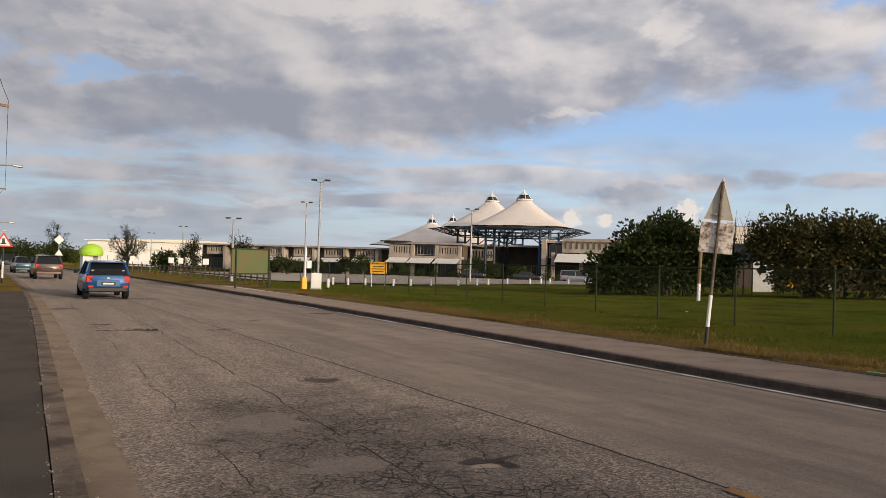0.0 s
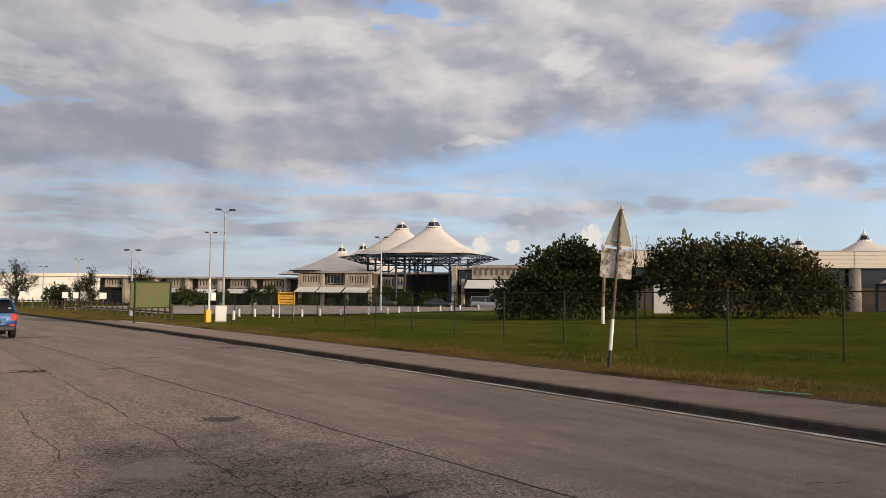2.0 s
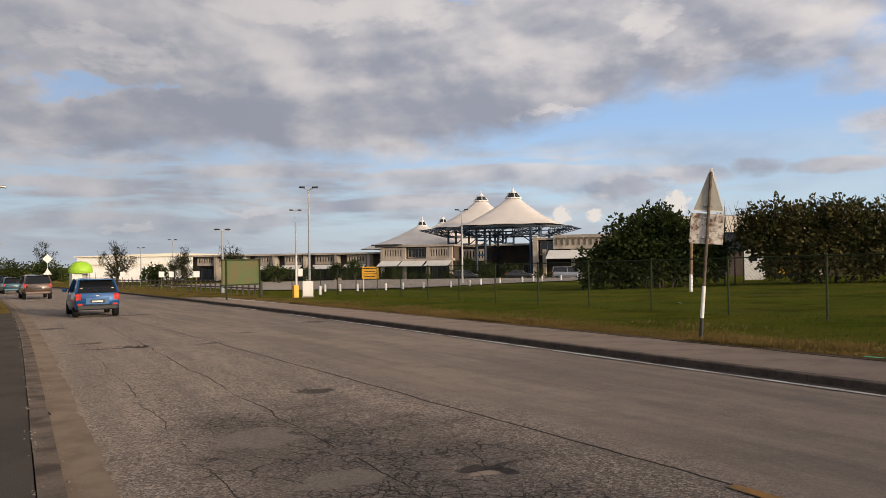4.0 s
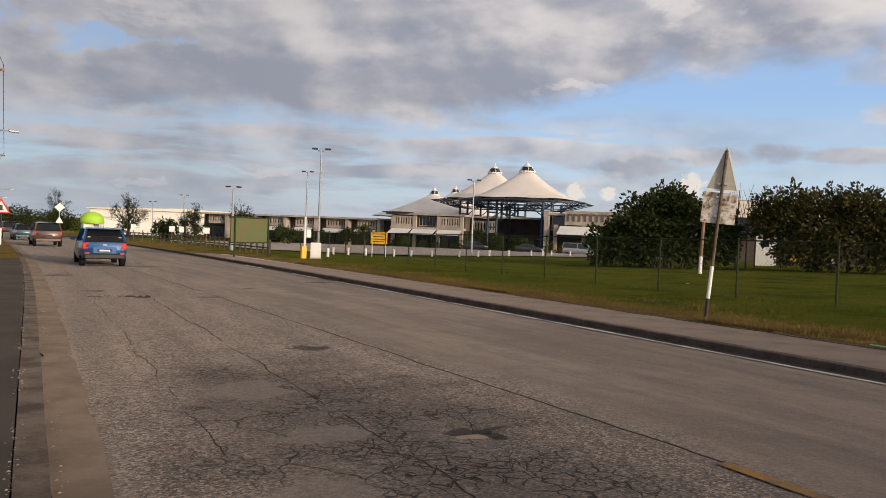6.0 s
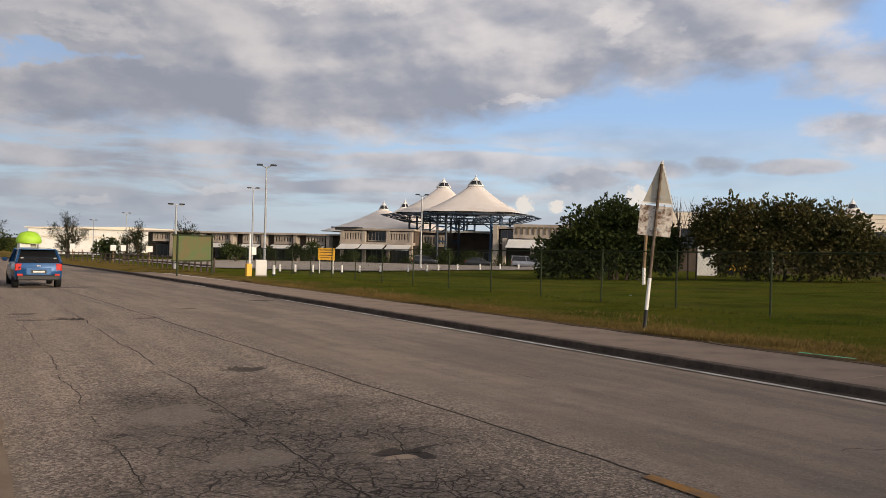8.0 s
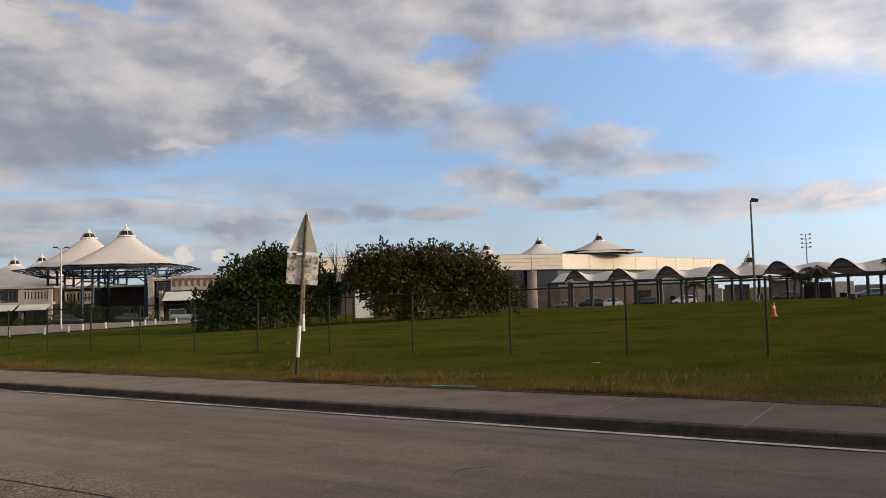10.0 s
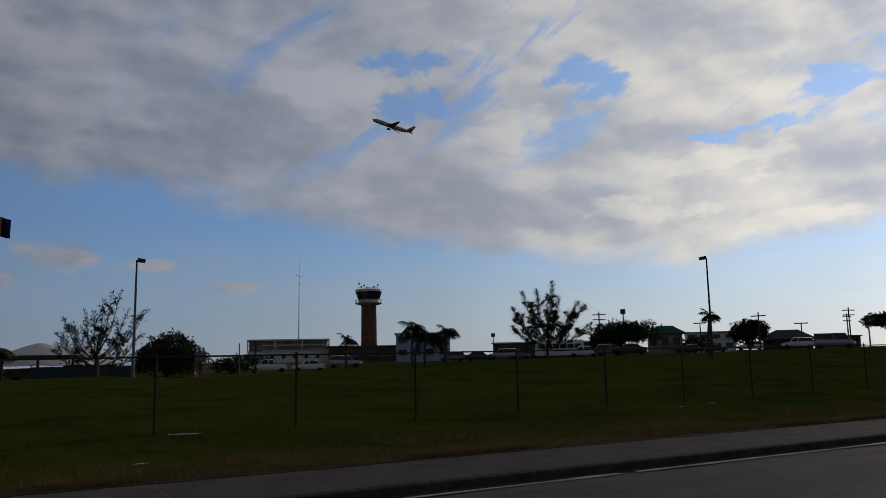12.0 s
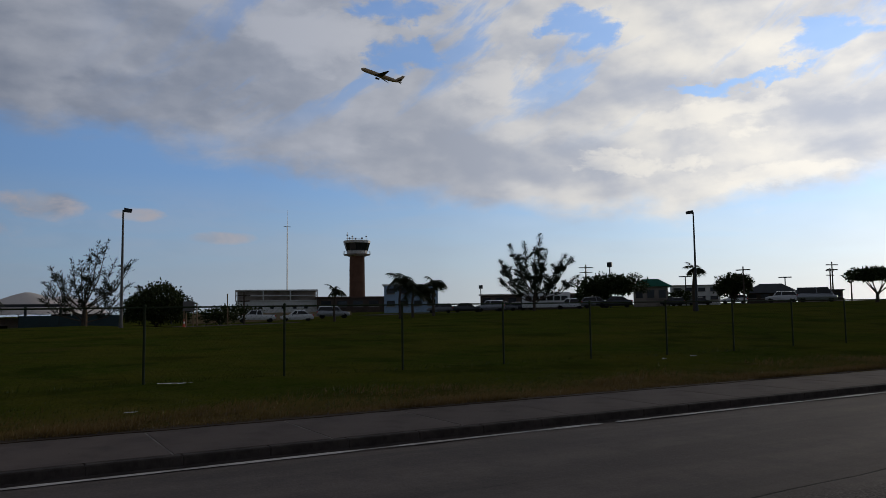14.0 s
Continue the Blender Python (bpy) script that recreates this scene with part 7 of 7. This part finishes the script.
def car(x, y, turn, colour, label, kind="hatch", z=None, detail=False, name="car", group="parked cars"):
    """A car along local x, nose at +x: body and cabin lofted from sections."""
    shapes = {
        # length, width, height, sill, bonnet height, screen foot, roof front, roof rear, tail top, tail height
        "hatch": (4.05, 1.68, 1.50, 0.28, 0.92, 1.05, 0.35, -1.55, -1.98, 0.98),
        "sedan": (4.5, 1.72, 1.45, 0.26, 0.88, 0.95, 0.25, -1.05, -1.65, 0.98),
        "suv": (4.5, 1.82, 1.70, 0.36, 1.05, 1.1, 0.55, -1.85, -2.2, 1.12),
        "van": (4.8, 1.80, 1.95, 0.32, 1.05, 1.9, 1.25, -2.3, -2.38, 1.15),
        "pickup": (5.1, 1.80, 1.72, 0.42, 1.08, 1.25, 0.65, -0.6, -0.85, 1.05),
    }
    ln, w, h, sill, bon, sf, rf, rr, tt, th = shapes[kind]
    s = thing(name, label, "car", (x, y, land(x, y) + 0.03 if z is None else z), turn, group)
    f, b, hw = ln / 2, -ln / 2, w / 2
    mat = colour

    def section(px, z0, z1, half, tuck=0.06):
        return [(px, -half + tuck, z0), (px, -half, z0 + (z1 - z0) * 0.35), (px, -half + 0.015, z0 + (z1 - z0) * 0.75), (px, -half + 0.10, z1), (px, half - 0.10, z1), (px, half - 0.015, z0 + (z1 - z0) * 0.75), (px, half, z0 + (z1 - z0) * 0.35), (px, half - tuck, z0)]
    rows = [section(b, sill + 0.16, th - 0.12, hw - 0.14), section(b + 0.07, sill + 0.04, th - 0.02, hw - 0.05), section(b + 0.5, sill, th, hw), section(-0.6, sill - 0.04, (bon + th) / 2, hw),
            section(0.6, sill - 0.04, bon + 0.03, hw), section(sf, sill, bon, hw), section(f - 0.45, sill + 0.02, bon - 0.09, hw - 0.04), section(f - 0.08, sill + 0.06, bon - 0.24, hw - 0.12), section(f, sill + 0.12, bon - 0.34, hw - 0.24)]
    m = Mesh()
    vs = m.grid(rows, True)
    m.bm.faces.new(vs[0])
    m.bm.faces.new(vs[-1][::-1])
    part("body", m, mat, s, "", True)
    # cabin: glass band and roof
    base_z = (bon + th) / 2 - 0.03
    g0, g1 = hw - 0.10, hw - 0.24
    glass = Mesh()
    low = [(sf, -g0, bon - 0.02), (sf, g0, bon - 0.02), (tt, g0, th - 0.03), (tt, -g0, th - 0.03)]
    top = [(rf, -g1, h - 0.05), (rf, g1, h - 0.05), (rr, g1, h - 0.07), (rr, -g1, h - 0.07)]
    lv, tv = [glass.bm.verts.new(p) for p in low], [glass.bm.verts.new(p) for p in top]
    for i in range(4):
        j = (i + 1) % 4
        glass.bm.faces.new((lv[i], lv[j], tv[j], tv[i]))
    glass.bm.faces.new(tv)
    part("glazing", glass, M_GLASS_BLACK, s, "dark tinted windows")
    roof = Mesh()
    roof.grid([[(px, py, pz) for py, pz in ((-g1 - 0.03, h - 0.08), (-g1 * 0.7, h - 0.01), (0, h), (g1 * 0.7, h - 0.01), (g1 + 0.03, h - 0.08))] for px in (rf + 0.06, rf - 0.25, (rf + rr) / 2, rr + 0.2, rr - 0.10)])
    part("roof", roof, mat, s, "", True)
    for sy in (-1, 1):
        for (ax, az), (bx, bz) in (((sf, bon - 0.02), (rf, h - 0.06)), ((0.02, base_z), (-0.12, h - 0.06)), ((tt, th - 0.03), (rr, h - 0.08))):
            part("pillar", Mesh().tube((ax, sy * (g0 + 0.005), az), (bx, sy * (g1 + 0.01), bz), 0.05, n=5), mat, s)
        part("mirror", Mesh().box(sf - 0.32, sf - 0.14, sy * (hw + 0.10) - 0.10, sy * (hw + 0.10) + 0.08, bon + 0.02, bon + 0.17, bevel=0.03), mat, s)
        part("tail_lamp", Mesh().box(b + 0.0, b + 0.16, sy * (hw - 0.17) - 0.11, sy * (hw - 0.17) + 0.11, th - 0.32, th - 0.06, bevel=0.02), M_TAIL, s)
        part("headlamp", Mesh().box(f - 0.26, f - 0.06, sy * (hw - 0.30) - 0.14, sy * (hw - 0.30) + 0.14, bon - 0.36, bon - 0.20, bevel=0.03), M_HEAD, s)
        for px in (f - 0.78, b + 0.72):
            wheel(s, px, sy * (hw - 0.12), 0.31 if kind != "suv" else 0.36, sy)
    part("bumper", Mesh().box(b - 0.05, b + 0.2, -hw + 0.12, hw - 0.12, sill + 0.02, sill + 0.22, bevel=0.04), M_PLASTIC if detail else mat, s)
    part("number_plate", Mesh().box(b - 0.03, b + 0.02, -0.26, 0.26, th - 0.42, th - 0.29), M_PLASTIC, s, "plain dark number plate")
    if kind == "pickup":
        part("load_bed", Mesh().box(b + 0.15, tt - 0.1, -hw + 0.14, hw - 0.14, th - 0.02, th + 0.02), M_PLASTIC, s)
    if detail:
        part("plate_recess", Mesh().box(b - 0.02, b + 0.015, -0.42, 0.42, th - 0.47, th - 0.22, bevel=0.01), mat, s)
        part("plate_bar", Mesh().box(b - 0.036, b - 0.03, -0.19, 0.19, th - 0.385, th - 0.325), M_WHITE, s, "pale bar in place of plate characters")
        part("badge", Mesh().box(b + 0.0, b + 0.03, -0.07, 0.07, th - 0.17, th - 0.11, bevel=0.01), M_STEEL, s)
        part("spoiler", Mesh().box(rr - 0.28, rr - 0.02, -g1 + 0.02, g1 - 0.02, h - 0.07, h - 0.02, bevel=0.015), mat, s)
        part("aerial", Mesh().tube((rr + 0.2, 0, h - 0.02), (rr + 0.05, 0, h + 0.22), 0.008, n=4), M_PLASTIC, s)
        for sy in (-1, 1):
            part("reflector", Mesh().box(b - 0.06, b + 0.0, sy * 0.62 - 0.09, sy * 0.62 + 0.09, sill + 0.20, sill + 0.27), M_TAIL, s)
            part("sticker", Mesh().box(-0.001, 0.001, -0.05, 0.05, -0.06, 0.06), M_WHITE, s).matrix_basis = pose((tt + rr) / 2 - 0.06, sy * 0.55, (th + h) / 2 - 0.14, 0, -40, 0)
        part("wiper", Mesh().tube((tt - 0.03, 0, th + 0.02), ((tt + rr) / 2 - 0.05, 0.3, th + 0.14), 0.012, n=4), M_PLASTIC, s)
    return s


P_BLUE, P_WHITE, P_SILVER = paint("bright_blue_paint", (0.008, 0.072, 0.21)), paint("white_car_paint", (0.80, 0.80, 0.79), 0.0), paint("silver_car_paint", (0.33, 0.34, 0.36), 0.6)
P_BROWN, P_DARK, P_GREY, P_TEAL = paint("bronze_car_paint", (0.085, 0.052, 0.04)), paint("dark_car_paint", (0.025, 0.027, 0.032)), paint("grey_car_paint", (0.14, 0.145, 0.155), 0.4), paint("teal_car_paint", (0.02, 0.07, 0.10))
car(2.42, 34.5, 91.5, P_BLUE, "blue hatchback seen from behind driving away", "hatch", road_z(34.5) + 0.03, True, group="cars on the road")
car(0.9, 62.0, 94, P_BROWN, "bronze estate car driving away along the road", "suv", road_z(62) + 0.03, group="cars on the road")
car(-0.7, 82.0, 96, P_TEAL, "small teal car far along the road", "hatch", road_z(82) + 0.03, group="cars on the road")
car(-2.0, 93.0, 97, P_DARK, "dark car far along the road", "suv", road_z(93) + 0.03, group="cars on the road")
car(1.4, 96.0, 277, P_WHITE, "white car coming along the far lane", "sedan", road_z(96) + 0.03, group="cars on the road")
# parked in front of the office block
car(104.0, -30.9, 78, P_WHITE, "white pick-up truck parked beyond the lawn", "pickup")
car(102.2, -36.0, 74, P_WHITE, "white saloon car parked beyond the lawn", "sedan")
car(100.5, -40.7, 250, P_SILVER, "silver hatchback parked beyond the lawn", "suv")
# along the canopy walk
for x, y, c, k in ((130.6, 51.5, P_WHITE, "sedan"), (132.5, 45.9, P_DARK, "hatch"), (129.3, 54.6, P_DARK, "suv"), (127.2, 58.6, P_GREY, "hatch"), (132.6, 39.0, P_WHITE, "hatch"), (128.2, 22.0, P_DARK, "sedan"), (124.5, 10.5, P_GREY, "sedan"), (125.5, 2.0, P_GREY, "hatch")):
    car(x, y, 112, c, {"sedan": "saloon car", "hatch": "hatchback", "suv": "estate car"}[k] + " parked behind the canopy walk", k)
# rows before the houses
KINDS = {"hatch": "hatchback", "sedan": "saloon car", "suv": "tall estate car", "van": "minivan"}
for x, y, turn, c, k, hue in ((98.7, -65.5, 56, P_SILVER, "suv", "silver"), (100.4, -62.5, 240, P_DARK, "sedan", "dark"), (104.5, -60.0, 60, P_GREY, "hatch", "grey"), (109.2, -77.4, 53, P_DARK, "sedan", "dark"), (103.4, -71.5, 238, P_GREY, "hatch", "grey"),
                              (97.0, -79.6, 50, P_WHITE, "suv", "white"), (73.2, -67.2, 47, P_DARK, "sedan", "dark"), (78.5, -69.0, 230, P_GREY, "hatch", "grey"), (94.1, -99.4, 44, P_DARK, "hatch", "dark"), (97.5, -105.5, 40, P_GREY, "sedan", "grey"),
                              (99.8, -112.7, 222, P_DARK, "hatch", "dark"), (93.2, -113.8, 39, P_WHITE, "suv", "white"), (76.0, -103.4, 36, P_WHITE, "suv", "white"), (63.1, -93.1, 214, P_SILVER, "van", "silver")):
    car(x, y, turn, c, hue + " " + KINDS[k] + " in the row of parked cars", k)
car(77.0, 98.5, -46, P_SILVER, "silver van parked at the terminal's front", "van")
car(71.5, 104.0, -46, P_DARK, "dark saloon car parked at the terminal's front", "sedan")
car(66.0, 112.0, -46, P_DARK, "dark car parked at the terminal's front", "hatch")


def bus(x, y, turn):
    s = thing("bus", "white coach with dark window band in the parking strip", "bus", (x, y, land(x, y) + 0.03), turn)
    m = Mesh()
    m.grid([[(px, -1.2, 0.4), (px, -1.25, 1.6), (px, -1.2, 2.6), (px, -0.95, 2.95), (px, 0.95, 2.95), (px, 1.2, 2.6), (px, 1.25, 1.6), (px, 1.2, 0.4)] for px in (-4.0, -3.9, 0, 3.8, 4.0)], True)
    part("body", m, P_WHITE, s, "", True)
    part("front", Mesh().box(3.98, 4.05, -1.1, 1.1, 0.5, 2.8), P_WHITE, s)
    part("rear", Mesh().box(-4.05, -3.98, -1.1, 1.1, 0.5, 2.8), P_WHITE, s)
    for sy in (-1, 1):
        for k in range(6):
            part("window", Mesh().box(-3.6 + 1.2 * k, -2.55 + 1.2 * k, sy * 1.26 - 0.02, sy * 1.26 + 0.02, 1.55, 2.3), M_GLASS_BLACK, s)
        for px in (-2.4, 2.5):
            wheel(s, px, sy * 1.05, 0.45, sy)


bus(105.3, -81.3, 52)


# ---------------------------------------------------------------- aeroplane climbing out
def aeroplane():
    nose, tail = Vector((630.2, -281.3, 222.6)), Vector((613.9, -315.4, 208.7))
    s = thing("aeroplane", "twin-engined airliner climbing, warm low light painted into its skin", "aeroplane")
    ax = (nose - tail).normalized()
    side = ax.cross(Vector((0, 0, 1))).normalized()
    up = side.cross(ax)
    rot = Matrix((ax, -side, up)).transposed().to_4x4()
    s.matrix_world = Matrix.Translation((nose + tail) / 2) @ rot
    # low sun is painted into the fuselage tan, shade into the wings' dark tone
    m_skin = material("sunlit_airliner_skin", (0.62, 0.44, 0.24), 0.4, 0.1, other=(0.50, 0.34, 0.18), scale=0.2, bump=0.0)
    m_dark = material("shaded_airliner_skin", (0.10, 0.085, 0.085), 0.5, 0.1, bump=0.0)
    n = 16
    prof = ((19.5, 0.1), (18.8, 0.9), (17.2, 1.6), (14.5, 1.95), (-8, 1.95), (-13, 1.45), (-17, 0.7), (-19.5, 0.2))
    m = Mesh()
    m.grid([[(x, r * math.cos(2 * math.pi * i / n), r * math.sin(2 * math.pi * i / n) + (0.8 if x < -9 else 0) * (-(x + 9) / 10)) for i in range(n)] for x, r in prof], True)
    part("fuselage", m, m_skin, s, "", True)
    for sg in (1, -1):
        part("wing", wing_mesh(sg, 5.0, -1.5, -5.6, -7.3, 16.5, -0.9, 1.3, 0.45), m_dark, s)
        part("tailplane", wing_mesh(sg, -14.5, -17.5, -18.2, -19.6, 6.2, 0.9, 1.4, 0.25), m_dark, s)
        part("engine", Mesh().tube((4.8, sg * 5.4, -2.0), (1.0, sg * 5.4, -1.9), 1.0, 0.75, 14), m_dark, s)
    fin = Mesh().prism([(-13.2, 1.6), (-18.6, 1.4), (-20.6, 7.2), (-18.4, 7.2)], -0.2, 0.2)
    part("fin", fin, m_skin, s)


def wing_mesh(sg, le0, te0, le1, te1, span, z0, z1, thick):
    m = Mesh()
    rows = []
    for t in (0.0, 1.0):
        le, te, y, z = le0 + (le1 - le0) * t, te0 + (te1 - te0) * t, sg * (1.2 + span * t), z0 + (z1 - z0) * t
        h = thick * (1 - 0.7 * t)
        rows.append([(le, y, z), ((le + te) / 2 + 0.3, y, z + h), (te, y, z), ((le + te) / 2, y, z - h * 0.6)])
    vs = m.grid(rows, True)
    m.bm.faces.new(vs[0])
    m.bm.faces.new(vs[1][::-1])
    return m


aeroplane()

# ---------------------------------------------------------------- odds and ends on the lawn
s = thing("advertising_pylon", "tall blue and white sign pylon beyond the fence", "sign", (34.5, -61.3, land(34.5, -61.3)), 60)
part("panel", Mesh().box(-0.8, 0.8, -0.15, 0.15, 2.4, 4.6, bevel=0.02), M_WHITE, s)
part("lower_panel", Mesh().box(-0.8, 0.8, -0.16, 0.16, 1.0, 2.4), material("blue_sign_face", (0.03, 0.16, 0.55), 0.5), s)
part("post", Mesh().tube((0, 0, -0.2), (0, 0, 1.05), 0.12), M_STEEL, s)
M_BANK = material("dry_bank", (0.20, 0.145, 0.075), 0.95, other=(0.08, 0.07, 0.03), scale=0.7, amount=0.8, grain=6, bump=0.3)
M_HOARDING = material("dark_teal_sheet", (0.018, 0.040, 0.046), 0.6, other=(0.012, 0.026, 0.030), scale=0.8, amount=0.6, bump=0.05)
s = thing("site_hoarding", "dark teal sheet hoarding on posts behind the lawn", "hoarding", (95.3, -2.4, land(95.3, -2.4)), -97.3)
for k in range(5):
    part("panel", Mesh().box(2.0 * k, 2.0 * k + 1.96, -0.03, 0.03, 0.1, 1.65, bevel=0.01), M_HOARDING, s)
    part("post", Mesh().box(2.0 * k - 0.05, 2.0 * k + 0.05, 0.03, 0.13, -0.2, 1.75), M_DARKSTEEL, s)
bank = Mesh()
rows = []
for k in range(25):
    t = k / 24
    x, y = 113 + 10 * t, -24 - 29 * t
    top = 1.55 + 0.35 * noise.noise((t * 7, 0, 3)) + 0.15 * noise.noise((t * 23, 0, 5))
    rows.append([(x - 4, y + 1.4, land(x, y) - 0.3), (x - 1.4, y + 0.5, 0.35 + 0.55 * top + 0.4 * t), (x, y, top + 0.35 * t), (x + 3, y - 1, top + 0.3 * t), (x + 7, y - 2.4, land(x, y) - 0.3)])
bank.grid(rows)
tagged(part("earth_bank", bank, M_BANK, smooth=True), "low brown earth bank behind the parked cars", "earth bank", kind="structure")
s = thing("info_board", "notice board on legs, greyed for its shaded side, beside the dug patch", "sign", (73.6, -15.6, land(73.6, -15.6)), 100)
# panel grey is darkened to show the shaded side
part("panel", Mesh().box(-0.55, 0.55, -0.05, 0.05, 1.5, 2.4, bevel=0.02), M_LAMPPOST, s)
for x in (-0.45, 0.45):
    part("leg", Mesh().tube((x, 0, -0.2), (x, 0, 1.6), 0.07), M_WOOD, s)
for x, y, h in ((62.5, -6.0, 1.5), (66.5, -14.8, 2.0), (67.5, -17.6, 2.8), (64.0, -13.4, 1.2), (50, 10, 0.6)):
    s = thing("wooden_stake", "weathered wooden stake standing in the lawn", "post", (x, y, land(x, y)), 0, "stakes")
    part("stake", Mesh().tube((0, 0, -0.2), (0.02, 0.03, h), 0.06, 0.05, 6), M_WOOD, s)
s = thing("ground_floodlight", "small dark floodlight on the lawn by the flagpole", "floodlight", (46.5, 4.6, land(46.5, 4.6)))
part("stem", Mesh().tube((0, 0, -0.1), (0, 0, 0.25), 0.04, n=6), M_DARKSTEEL, s)
part("head", Mesh().box(-0.15, 0.15, -0.18, 0.18, 0.22, 0.5, bevel=0.03), M_DARKSTEEL, s)
